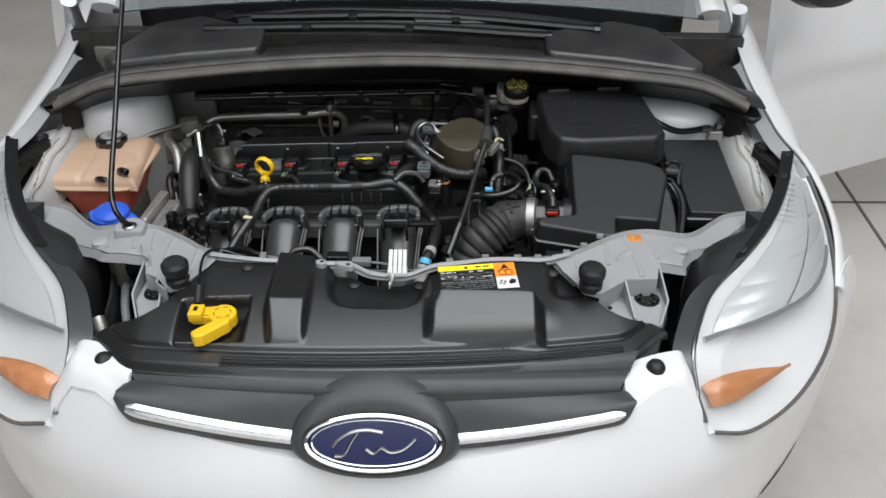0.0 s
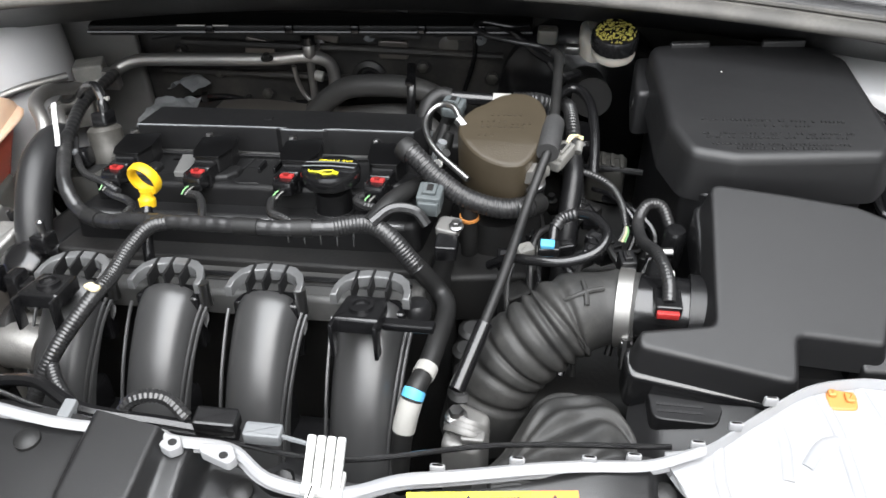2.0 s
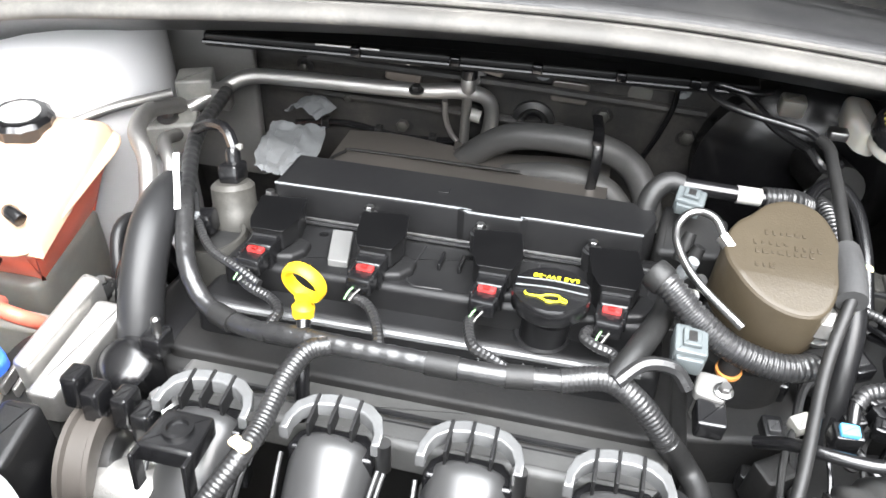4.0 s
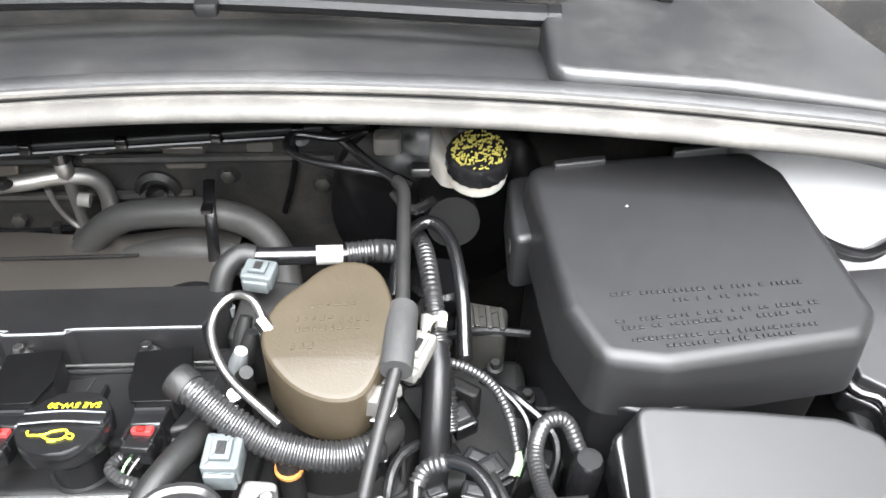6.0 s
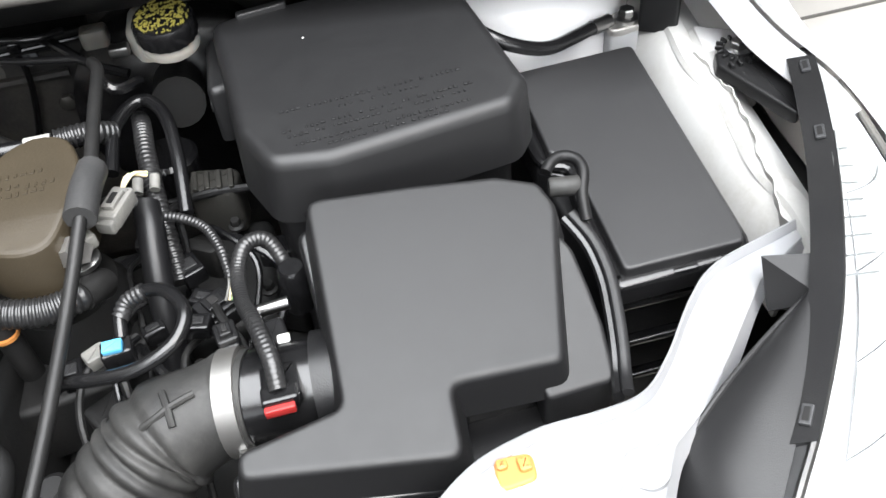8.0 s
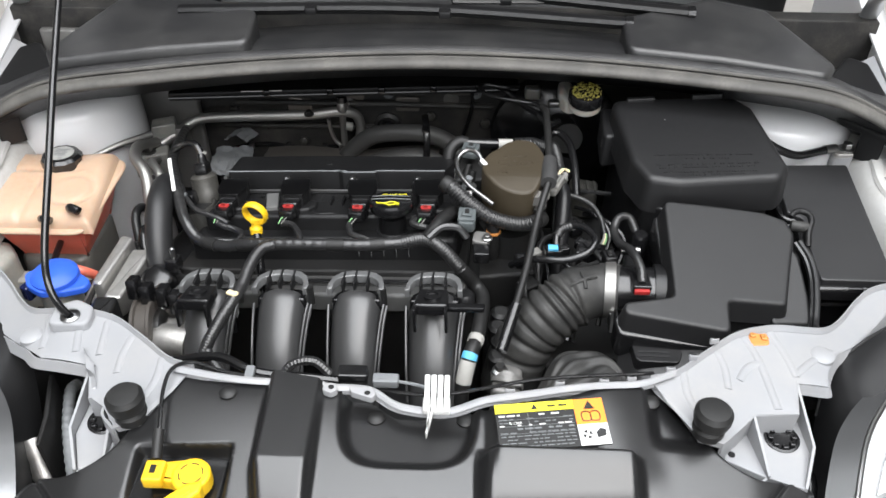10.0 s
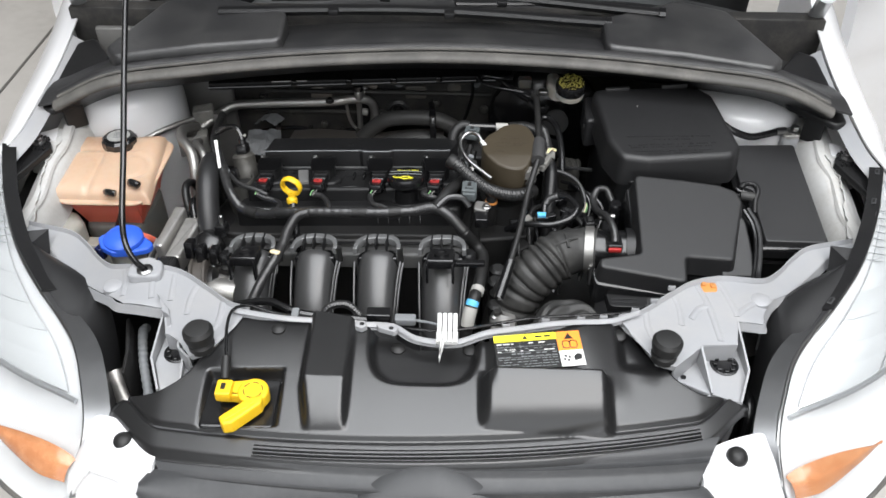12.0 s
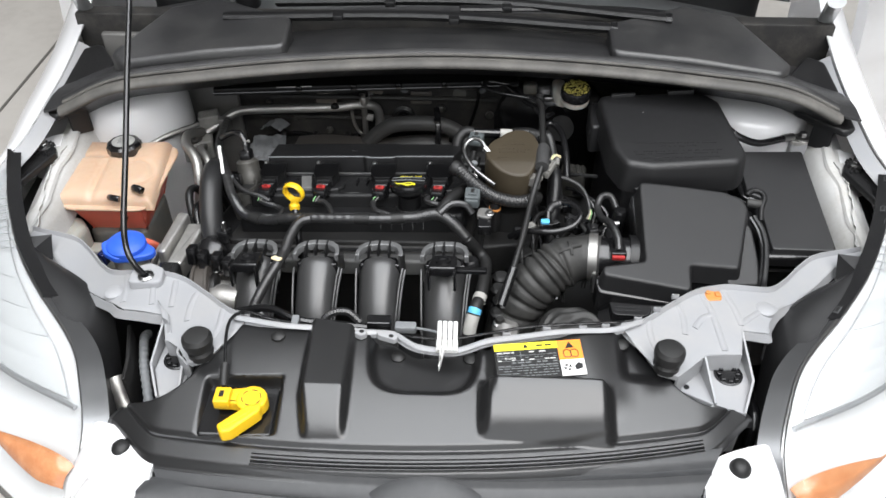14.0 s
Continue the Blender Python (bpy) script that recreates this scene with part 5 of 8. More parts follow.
# embossed print: plain raised strokes, three pairs of lines
emb = random.Random(11)
for r, (x0, y0, x1, y1) in enumerate(((0.322, 1.306, 0.468, 1.318), (0.366, 1.3005, 0.432, 1.306), (0.321, 1.281, 0.473, 1.298), (0.324, 1.2745, 0.470, 1.290), (0.328, 1.264, 0.470, 1.278), (0.348, 1.2585, 0.446, 1.2695))):
    bm = bmesh.new()
    n = int((x1 - x0) / 0.0042)
    for k in range(n):
        f = k / n
        if emb.random() < 0.15:
            continue
        x, y = x0 + (x1 - x0) * f, y0 + (y1 - y0) * f
        h, w = emb.choice((0.0036, 0.0036, 0.0026)), emb.uniform(0.0012, 0.0036)
        block((x, y, bz(x, y) + 0.0003), (w, h, 0.0020), 0.0004, 0.0004, bm=bm)
    tagged(part("embossing", bm, LID, battery, "raised line of small print"), kind="stuff")
part("lid_dot", lathe([(0.0009, 0), (0.0009, 0.0005)], 8, pose(0.352, 1.402, bz(0.352, 1.402))), LABELW, battery)

fuse = thing("fuse_box", (0.60, 1.28, 0.55), "black plastic fuse box with a flat lid beside the wing", "fuse box")
fz = lambda x, y: 0.722 + 0.05 * (0.60 - x) + 0.11 * (y - 1.28)
flid = [(0.536, 1.402), (0.659, 1.414), (0.656, 1.18), (0.652, 1.167), (0.549, 1.163), (0.549, 1.24, 0.004), (0.554, 1.284, 0.006), (0.534, 1.297, 0.004)]
part("lid", prism(flid, -0.014, 0.0, 0.0022, 0.006, 3, zf=fz), SHEENLID, fuse, "flat black lid")
part("lid_rim", prism([(0.520, 1.404), (0.666, 1.420), (0.664, 1.18), (0.659, 1.160), (0.540, 1.154), (0.538, 1.238), (0.543, 1.274), (0.520, 1.288)], -0.030, -0.010, 0.005, 0.008, 3, zf=fz), GLOSSY, fuse, "glossy lid rim")
part("rim_wall", tube([(x, y, fz(x, y) - 0.004) for x, y in ((0.524, 1.395), (0.523, 1.340), (0.525, 1.290), (0.546, 1.276), (0.541, 1.238), (0.541, 1.160))], 0.0042, 8, 0.006), GLOSSY, fuse, "raised glossy rim wall")
part("body", prism([(0.52, 1.385), (0.655, 1.40), (0.662, 1.19), (0.550, 1.172), (0.53, 1.24)], 0.40, 0.70, 0.004, 0.01), SATIN, fuse, "black box body")
for k in range(3):
    part("body_rib", block((0.600, 1.166 - 0.001 * k, 0.665 - 0.05 * k), (0.10, 0.010, 0.008), 0.002, 0.002), GLOSSY, fuse)
part("latch", block((0.600, 1.163, 0.690), (0.022, 0.010, 0.020), 0.002, 0.002), GLOSSY, fuse, "lid latch")

air = thing("air_filter_box", (0.40, 1.12, 0.55), "black plastic air filter box with a stepped lid", "air filter box")
az = lambda x, y: 0.797 - 0.24 * (1.222 - y) - 0.08 * (x - 0.33)
alid = [(0.324, 1.226, 0.012), (0.400, 1.224), (0.464, 1.220, 0.02), (0.494, 1.209, 0.012), (0.501, 1.187, 0.02), (0.488, 1.145), (0.466, 1.071, 0.009), (0.390, 1.071, 0.009), (0.386, 1.024, 0.011), (0.251, 1.040, 0.010), (0.253, 1.057, 0.009), (0.319, 1.072, 0.009)]
part("lid", prism(alid, -0.030, 0.0, 0.0045, 0.010, 4, zf=az, taper=0.006), LID, air, "satin black lid", 50)
part("lid_skirt", prism([(0.312, 1.224), (0.462, 1.220), (0.505, 1.200), (0.505, 1.15), (0.492, 1.085), (0.462, 1.080), (0.396, 1.080), (0.392, 1.016), (0.246, 1.030), (0.242, 1.058), (0.318, 1.078)], -0.066, -0.026, 0.004, 0.010, 3, zf=az), GLOSSY, air, "glossy black skirt")
part("body", prism([(0.33, 1.21), (0.50, 1.19), (0.495, 1.09), (0.46, 1.04), (0.26, 1.04), (0.325, 1.08)], 0.45, 0.69, 0.006, 0.015), SATIN, air, "black box body")
# lower terrace beside the lid, with a double rim round it
TER = [(0.478, 1.176, 0.004), (0.497, 1.168, 0.006), (0.5025, 1.158), (0.5045, 1.129), (0.505, 1.101), (0.502, 1.076), (0.4995, 1.0635, 0.006), (0.450, 1.060, 0.005), (0.450, 1.10, 0.005)]
part("terrace", prism(TER, -0.050, -0.0075, 0.003, 0.02, 3, zf=lambda x, y: az(x, y) - 0.12 * (1.178 - y)), LID, air, "lower side terrace", 50)
RIM = [(0.514, 1.190), (0.5225, 1.165), (0.5235, 1.137), (0.519, 1.11), (0.5125, 1.083), (0.506, 1.062)]
part("rim", tube([(x, y, az(x, y) - 0.016) for x, y in RIM] + [(0.500, 1.045, 0.735)], 0.0042, 10, flat=0.7), LID, air, "raised outer rim")
part("rim", tube([(x - 0.006, y, az(x, y) - 0.020) for x, y in RIM] + [(0.494, 1.045, 0.730)], 0.0040, 8), GLOSSY, air, "dark inner groove")
part("clasp_pin", lathe([(0.0065, -0.012), (0.0075, -0.010), (0.0075, 0.010), (0.0060, 0.012)], 16, frame_of((0.514, 1.206, 0.772), (1, -0.2, 0))), HOSE, air, "grey clasp pin")
part("clasp", tube([(0.503, 1.218, 0.779), (0.510, 1.225, 0.782), (0.520, 1.228, 0.782), (0.529, 1.222, 0.781), (0.530, 1.210, 0.778), (0.524, 1.196, 0.770), (0.522, 1.180, 0.758)], 0.0046, 10, 0.004), MATTE, air, "black moulded clasp")
part("snorkel", sheet(lambda u, v: (0.258 + 0.128 * u - 0.012 * v, 1.062 - 0.098 * v + 0.020 * (2 * u - 1) ** 2 * v, 0.712 - 0.016 * math.cos(3.1416 * u) * v - 0.020 * v * v - 0.045 * max(0, 2 * abs(u - 0.5) - 0.55) ** 1.4 - 0.05 * max(0, v - 0.8) ** 1.1), 36, 26, 0.003), SATIN, air, "smooth black inlet scoop", 70)
part("snorkel_plate", prism([(0.264, 1.040), (0.336, 1.036), (0.322, 1.000), (0.268, 1.002)], 0.690, 0.713, 0.0015, 0.010), SATIN, air)
bm = bmesh.new()
for k in range(22):
    block((0.274 + 0.0036 * (k % 11), 1.018 - 0.007 * (k // 11), 0.7133), (0.0034, 0.003, 0.001), 0.0002, 0.0002, bm=bm)
tagged(part("embossing", bm, LID, air, "raised small print"), kind="stuff")

# coolant expansion tank
tank = thing("coolant_tank", (-0.59, 1.31, 0.60), "aged translucent coolant tank with red coolant and black cap", "tank")


def tank_top(u, v):
    a = 2 * u - 1
    b = 2 * v - 1
    x = -0.583 + 0.086 * (abs(a) ** 0.8) * (1 if a > 0 else -1) * (1 - 0.06 * b)
    y = 1.318 + 0.088 * (abs(b) ** 0.8) * (1 if b > 0 else -1)
    edge = max(0, 1 - max(abs(a), abs(b)) ** 6) ** 0.5
    groove = 0.005 * math.exp(-((x + 0.605) / 0.005) ** 2) * (1 - step(1.33, 1.35, y)) + 0.005 * math.exp(-((y - 1.352) / 0.005) ** 2) * (1 - step(-0.56, -0.53, x))
    groove += 0.004 * math.exp(-((math.hypot(x + 0.545, y - 1.305) - 0.034) / 0.005) ** 2) * step(-0.575, -0.560, x) - 0.006 * math.exp(-((x + 0.515) ** 2 + (y - 1.385) ** 2) / 0.0012)
    return x, y, 0.734 + 0.05 * (y - 1.31) + 0.027 * edge - groove * edge


part("upper_shell", sheet(tank_top, 44, 44, 0.004), TANK, tank, "yellowed upper shell", 70)
part("seam_flange", prism([(-0.664, 1.222), (-0.500, 1.222), (-0.486, 1.410), (-0.662, 1.410)], -0.003, 0.003, 0.003, 0.03, both=True, zf=lambda x, y: 0.738 + 0.05 * (y - 1.31)), TANK, tank, "welded seam flange")
part("lower_shell", prism([(-0.662, 1.236), (-0.504, 1.236), (-0.500, 1.400), (-0.652, 1.400)], 0.655, 0.734, 0.006, 0.03, zf=lambda x, y: 0.05 * (y - 1.31), taper=-0.030), COOLANT, tank, "lower shell full of red coolant")
cap = part("cap", lathe([(0.030, 0), (0.031, 0.004), (0.031, 0.024), (0.027, 0.029), (0.012, 0.030)], 36, pose(-0.582, 1.372, 0.748, -4), flute=12, depth=0.05), GLOSSY, tank, "black ribbed screw cap")
CM = pose(-0.582, 1.372, 0.748, -4)
part("cap_mark", lathe([(0.021, 0.0298), (0.021, 0.0306), (0.018, 0.0308)], 28, CM), PAPERW, tank, "worn white cap print")
for k in range(5):
    part("print_bar", prism(rect(-0.010 + 0.001 * (k % 2), 0.010 - 0.0045 * k, 0.011 - 0.002 * (k % 2), 0.0115 - 0.0045 * k), 0.0307, 0.0312, 0.0001, 0, 1, m=CM), GREYCON, tank)
part("neck", lathe([(0.027, -0.012), (0.027, 0.004)], 24, pose(-0.582, 1.372, 0.746)), TANK, tank)
part("hose_stub", tube([(-0.53, 1.258, 0.755), (-0.522, 1.246, 0.768), (-0.508, 1.240, 0.766)], 0.007, 10), GLOSSY, tank, "black hose elbow")
part("hose_stub", tube([(-0.570, 1.240, 0.750), (-0.560, 1.230, 0.757), (-0.548, 1.228, 0.756)], 0.006, 10), GLOSSY, tank, "black hose elbow")
part("side_vent", tube([(-0.66, 1.40, 0.70), (-0.675, 1.39, 0.735), (-0.668, 1.42, 0.76), (-0.662, 1.47, 0.77)], 0.005, 8), GLOSSY, tank, "thin black hose")
part("tank_cradle", prism([(-0.695, 1.20), (-0.49, 1.20), (-0.48, 1.225), (-0.69, 1.228)], 0.60, 0.655, 0.004, 0.01), MILKY, tank, "cloudy plastic cradle")
part("sump", prism([(-0.640, 1.250), (-0.530, 1.250), (-0.525, 1.380), (-0.635, 1.380)], 0.560, 0.658, 0.010, 0.02), CLOUDY, tank, "murky lower chamber")
part("side_pocket", prism([(-0.690, 1.188), (-0.625, 1.178), (-0.618, 1.222), (-0.640, 1.250), (-0.690, 1.250)], 0.58, 0.700, 0.014, 0.018), MILKY, tank, "cloudy plastic pocket")
part("drain_hose", tube([(-0.545, 1.215, 0.672), (-0.530, 1.195, 0.690), (-0.505, 1.190, 0.690), (-0.490, 1.205, 0.66), (-0.488, 1.22, 0.60)], 0.0075, 10, 0.006), COOLANT, tank, "red stained hose")
part("overflow", tube([(-0.556, 1.245, 0.70), (-0.545, 1.19, 0.705), (-0.525, 1.15, 0.71), (-0.510, 1.10, 0.72)], 0.005, 8), GLOSSY, tank)

tank.location += Vector((-0.026, 0.028, -0.046))
wash = thing("washer_filler", (-0.495, 1.085, 0.70), "bright blue washer filler cap on its neck", "filler cap")
bm = prism([(-0.535, 1.060), (-0.512, 1.048), (-0.478, 1.055), (-0.452, 1.068), (-0.448, 1.085), (-0.470, 1.100), (-0.482, 1.118), (-0.512, 1.122), (-0.530, 1.105), (-0.548, 1.085)], 0.736, 0.746, 0.003, 0.012, zf=lambda x, y: -0.10 * (x + 0.495))
part("lid", bm, BLUE, wash, "bright blue lid")
part("dome", lathe([(0.036, 0), (0.035, 0.006), (0.028, 0.012), (0.012, 0.014)], 28, pose(-0.502, 1.086, 0.745)), BLUE, wash, "raised blue dome")
part("neck", lathe([(0.030, -0.14), (0.030, 0.0)], 24, pose(-0.502, 1.086, 0.738)), MILKY, wash, "cloudy filler neck")
part("lug", prism([(-0.552, 1.066), (-0.538, 1.058), (-0.532, 1.072), (-0.546, 1.080)], 0.720, 0.742, 0.003, 0.004), NAVY, wash)

wash.location += Vector((-0.022, 0.050, -0.037))
wash.scale = (0.92, 0.92, 1.0)

# brake fluid reservoir
brake = thing("brake_reservoir", (0.238, 1.47, 0.70), "milky brake fluid reservoir with a black and yellow cap", "reservoir")
BR = pose(0.238, 1.470, 0.808, 8, 0, 0)
part("bottle", lathe([(0.016, -0.020), (0.0200, -0.014), (0.0255, -0.012), (0.0262, -0.006), (0.0240, -0.001), (0.0225, 0.0)], 28, BR), CREAMY, brake, "milky bottle neck")
part("shoulder", prism([(0.198, 1.496), (0.208, 1.474), (0.222, 1.470), (0.228, 1.490), (0.224, 1.536), (0.200, 1.540)], 0.782, 0.806, 0.007, 0.012), CREAMY, brake, "milky side chamber")
part("terminal", block((0.190, 1.486, 0.792), (0.018, 0.012, 0.010), 0.002, 0.002), STEEL, brake, "bright pipe union")
part("cap", lathe([(0.0262, 0), (0.0270, 0.003), (0.0270, 0.014), (0.0250, 0.019), (0.010, 0.0202)], 40, BR, flute=20, depth=0.04), GLOSSY, brake, "black screw cap")
bm = bmesh.new()
mk = random.Random(3)
for k in range(230):
    a, q = mk.uniform(0, 6.28), 0.0235 * math.sqrt(mk.random())
    block((0, 0, 0.0205), (mk.uniform(0.0016, 0.0038), mk.uniform(0.0009, 0.0015), 0.0010), 0.0003, 0.0005, bm=bm, m=BR @ pose(q * math.cos(a), q * math.sin(a), -0.0006 * (q / 0.0235) ** 4, 0, 0, mk.choice((0, 8, 90, 60))))
tagged(part("cap_print", bm, CAPPRINT, brake, "dense yellow print"), kind="stuff")
part("sensor_lead", tube([(0.20, 1.475, 0.765), (0.18, 1.455, 0.772), (0.165, 1.468, 0.782)], 0.005, 8), GLOSSY, brake)

# ---- engine; u runs along the row of coils, v to the back, w up from the red clips ----
EX = Vector((0.300, -0.018, 0.020)).normalized()
EY = Vector((0, 0.128, -0.029))
EY = (EY - EX * EY.dot(EX)).normalized()
EZ = EX.cross(EY)
ME = Matrix.Translation((-0.008, 1.235, 0.765)) @ Matrix((EX, EY, EZ)).transposed().to_4x4()


def E(u, v, w):
    return ME @ Vector((u, v, w))


engine = thing("engine", E(-0.15, 0.05, -0.2), "black four-cylinder engine with plastic valve cover", "engine")
part("cylinder_block", prism(rect(-0.375, -0.06, 0.075, 0.16), -0.42, -0.085, 0.01, 0.02, m=ME), DARK, engine, "dark engine block")
part("head_flange", prism(rect(-0.365, -0.050, 0.060, 0.175), -0.10, -0.075, 0.004, 0.01, m=ME), DARK, engine, "near-black flange")
vc = part("valve_cover", prism([(-0.352, -0.022), (0.045, -0.014), (0.048, 0.10), (-0.340, 0.10)], -0.085, -0.040, 0.008, 0.012, m=ME), MATTE, engine, "black valve cover")
part("cover_step", prism([(-0.335, 0.006), (0.040, 0.012), (0.042, 0.12), (-0.330, 0.115)], -0.045, -0.016, 0.006, 0.008, m=ME), MATTE, engine, "raised coil plate")
MR = ME @ pose(0, -0.014, 0.017)
RAIL = [(-0.322, 0.1100), (-0.1465, 0.1135), (-0.1400, 0.1090), (-0.0890, 0.1095), (-0.0835, 0.1140), (0.0180, 0.1140), (0.0290, 0.1500), (0.0240, 0.1740), (-0.322, 0.1740)]
bm = prism(RAIL, -0.060, 0.0, 0.0025, 0.002)
for x in (-0.22, -0.1465, -0.1400, -0.0890, -0.0835, 0.0180):
    bmesh.ops.bisect_plane(bm, geom=bm.verts[:] + bm.edges[:] + bm.faces[:], plane_co=(x, 0, 0), plane_no=(1, 0, 0))
bm.transform(MR)
rail = part("rail_cover", bm, MATTE, engine, "long flat black rail cover")
# thin pale line along the rail's front edge
part("rail_edge", tube([MR @ Vector((x, y + 0.0015, -0.0008)) for x, y in RAIL[:6]], 0.0011, 6, 0.004), GREYCON, engine, "thin edge line")
part("rail_notch", prism(rect(-0.171, 0.137, -0.161, 0.147), 0.0, 0.0012, 0.0004, 0.001, m=MR), MATTE, rail)
# grey bead that draws the highlight along the black cover's front edge
part("front_edge_highlight", tube([E(-0.345, -0.0215, -0.045), E(-0.15, -0.0165, -0.045), E(0.030, -0.0125, -0.045)], 0.0036, 8), ARCH, engine, "grey bead painting the front edge's highlight")
for k in range(5):
    part("fin", block((-0.100 + 0.0185 * k, -0.0150, -0.060), (0.0018, 0.006, 0.018), 0.0006, 0.0006, m=ME), ARCH, vc)
for u in (-0.300, -0.265, -0.225, -0.128, -0.105, -0.018):
    part("post", lathe([(0.008, -0.05), (0.007, -0.012), (0.0045, -0.008), (0.0045, 0.002)], 12, ME @ pose(u, 0.072 if u < -0.02 else 0.045, -0.018)), GLOSSY, vc)
part("pale_plate", prism([(-0.244, 0.024), (-0.226, 0.025), (-0.238, 0.076), (-0.257, 0.074)], -0.020, -0.010, 0.001, 0.002, m=ME), PALEPLATE, vc, "pale plate beside a coil")
for u in (-0.150, -0.132, -0.050):
    part("plate_rib", block((u, 0.055, -0.013), (0.0030, 0.022, 0.008), 0.0010, 0.0010, m=ME), GLOSSY, vc)
for u in (-0.170, -0.066, 0.030):
    part("plate_seam", tube([E(u, 0.080, -0.0155), E(u - 0.002, 0.020, -0.0155), E(u + 0.030, 0.016, -0.0155)], 0.0008, 5, 0.01), LID, vc, "moulded seam")
# shaded inner wall and shiny ledge lines
for q in (0.0, 0.0065):
    part("ledge", tube([E(-0.325, 0.0885 - q, -0.012), E(-0.15, 0.0905 - q, -0.012), E(0.03, 0.0925 - q, -0.012)], 0.0017, 6), (LID if q else STEEL), engine, "bright fuel line")

COIL = [(0.0, 0.0), (-0.1003, 0.0), (-0.2035, 0.001), (-0.3010, 0.0015)]
COILTOP = [(-0.0250, 0.0780), (0.0137, 0.0835), (0.0205, 0.0480), (0.0168, 0.0310), (0.0155, 0.0250), (-0.0120, 0.0245), (-0.0185, 0.0390)]
for k, (u, v) in enumerate(COIL):
    m = ME @ pose(u, v, 0)
    mc = ME @ pose(u, v + 0.007, 0, 0, 0, -5)
    coil = thing("ignition_coil", E(u, v + 0.04, -0.02), "black ignition coil with a red clip and short lead", "ignition coil", "ignition coils")
    part("body", prism(COILTOP, -0.024, 0.0095, 0.0012, 0.004, m=m), MATTE, coil, "black coil body")
    part("top_plate", prism(inset(COILTOP, 0.0016), 0.0085, 0.0103, 0.0004, 0.003, m=m), DARKTOP, coil, "coil top blackened for a dark reflection")
    part("skirt", prism([(0.006, 0.012), (0.026, 0.018), (0.034, 0.030), (0.034, 0.046), (0.018, 0.052)], -0.030, -0.009, 0.004, 0.006, m=m), MATTE, coil)
    part("neck", prism([(-0.0105, 0.006), (0.0125, 0.006), (0.0145, 0.026), (-0.0115, 0.026)], -0.020, 0.0045, 0.002, 0.003, m=m), GLOSSY, coil)
    part("neck_edge", tube([m @ Vector((-0.010, 0.0205, 0.0052)), m @ Vector((0.012, 0.0205, 0.0052))], 0.0012, 6, 0.004), LID, coil, "thin edge line")
    part("plug_body", block((0, -0.009, -0.008), (0.022, 0.020, 0.015), 0.002, 0.003, m=mc), GLOSSY, coil, "black plug")
    part("red_clip", block((0, 0.000, -0.0002), (0.0150, 0.0125, 0.006), 0.001, 0.002, m=mc), RED, coil, "red locking clip")
    part("clip_key", block((0, -0.0045, 0.0035), (0.006, 0.004, 0.003), 0.0008, 0.001, m=mc), DARKRED, coil)
    for d in (-0.0105, 0.0105):
        part("plug_cheek", block((d, -0.003, -0.002), (0.0030, 0.020, 0.008), 0.0008, 0.001, m=mc), GLOSSY, coil)
    part("bolt", bolt((-0.0230, 0.0890, 0.002), 0.0046, 0.009, m=m), STEEL, coil, "bright coil bolt")
    part("bolt_ear", lathe([(0.0095, -0.020), (0.0095, 0.002), (0.007, 0.003)], 16, m @ pose(-0.0225, 0.0880, 0)), LID, coil)
    for j, c in enumerate((GREEN, WHITECON)):
        part("wire", tube([mc @ Vector((-0.004 + 0.006 * j, -0.018, -0.010)), mc @ Vector((-0.006 + 0.006 * j, -0.024, -0.011)), mc @ Vector((-0.007 + 0.004 * j, -0.030, -0.015))], 0.0009, 6, 0.004), c, coil)

cap = thing("oil_cap", E(-0.0485, -0.002, -0.03), "black oil filler cap with yellow marks", "oil cap")
part("tower", tube([E(-0.054, 0.012, -0.062), E(-0.051, 0.006, -0.030), E(-0.0485, -0.001, -0.006)], 0.0195, 28, 0.006, r1=0.0195), SATIN, cap, "filler tower")
part("tower_bead", lathe([(0.0225, -0.003), (0.0237, 0.0), (0.0225, 0.003)], 32, ME @ pose(-0.0530, 0.010, -0.040)), LID, cap, "worn bead round the tower")
part("cap_body", lathe([(0.028, -0.002), (0.0305, 0.001), (0.0310, 0.012), (0.0300, 0.015), (0.010, 0.0155)], 40, ME @ pose(-0.0485, -0.002, 0.001), flute=24, depth=0.02), GLOSSY, cap, "black ribbed cap")
part("grip_bar", block((-0.0485, 0.001, 0.017), (0.058, 0.013, 0.004), 0.001, 0.002, m=ME), GLOSSY, cap)
CAPM = ME @ Matrix.Translation((-0.0485, -0.002, 0.0167))
words("lettering", "SAE 5W-20", 0.0078, CAPM @ pose(0.0205, 0.0175, 0, 0, 0, 180), LABELY, cap, 0.0002, "yellow lettering")
for q in (0.0065, -0.0035):
    part("grip_line", tube([CAPM @ Vector((-0.028, q - 0.002, 0.0022)), CAPM @ Vector((0, q, 0.0026)), CAPM @ Vector((0.028, q - 0.002, 0.0022))], 0.0006, 5, 0.004), GREYCON, cap, "worn pale line")
for pts in (((0.017, -0.0085), (0.016, -0.0115), (0.007, -0.0115), (0.002, -0.0090), (-0.006, -0.0085), (-0.006, -0.0145), (0.002, -0.0150), (0.008, -0.0120)), ((-0.006, -0.0100), (-0.011, -0.0120), (-0.011, -0.0150), (-0.006, -0.0130)), ((-0.001, -0.0150), (-0.002, -0.0165), (0.002, -0.0165))):
    part("oil_mark", tube([CAPM @ Vector((-x * 1.15, y * 1.25 + 0.0005, 0.0003)) for x, y in pts], 0.0007, 6, 0.002), LABELY, cap, "yellow oil can mark")

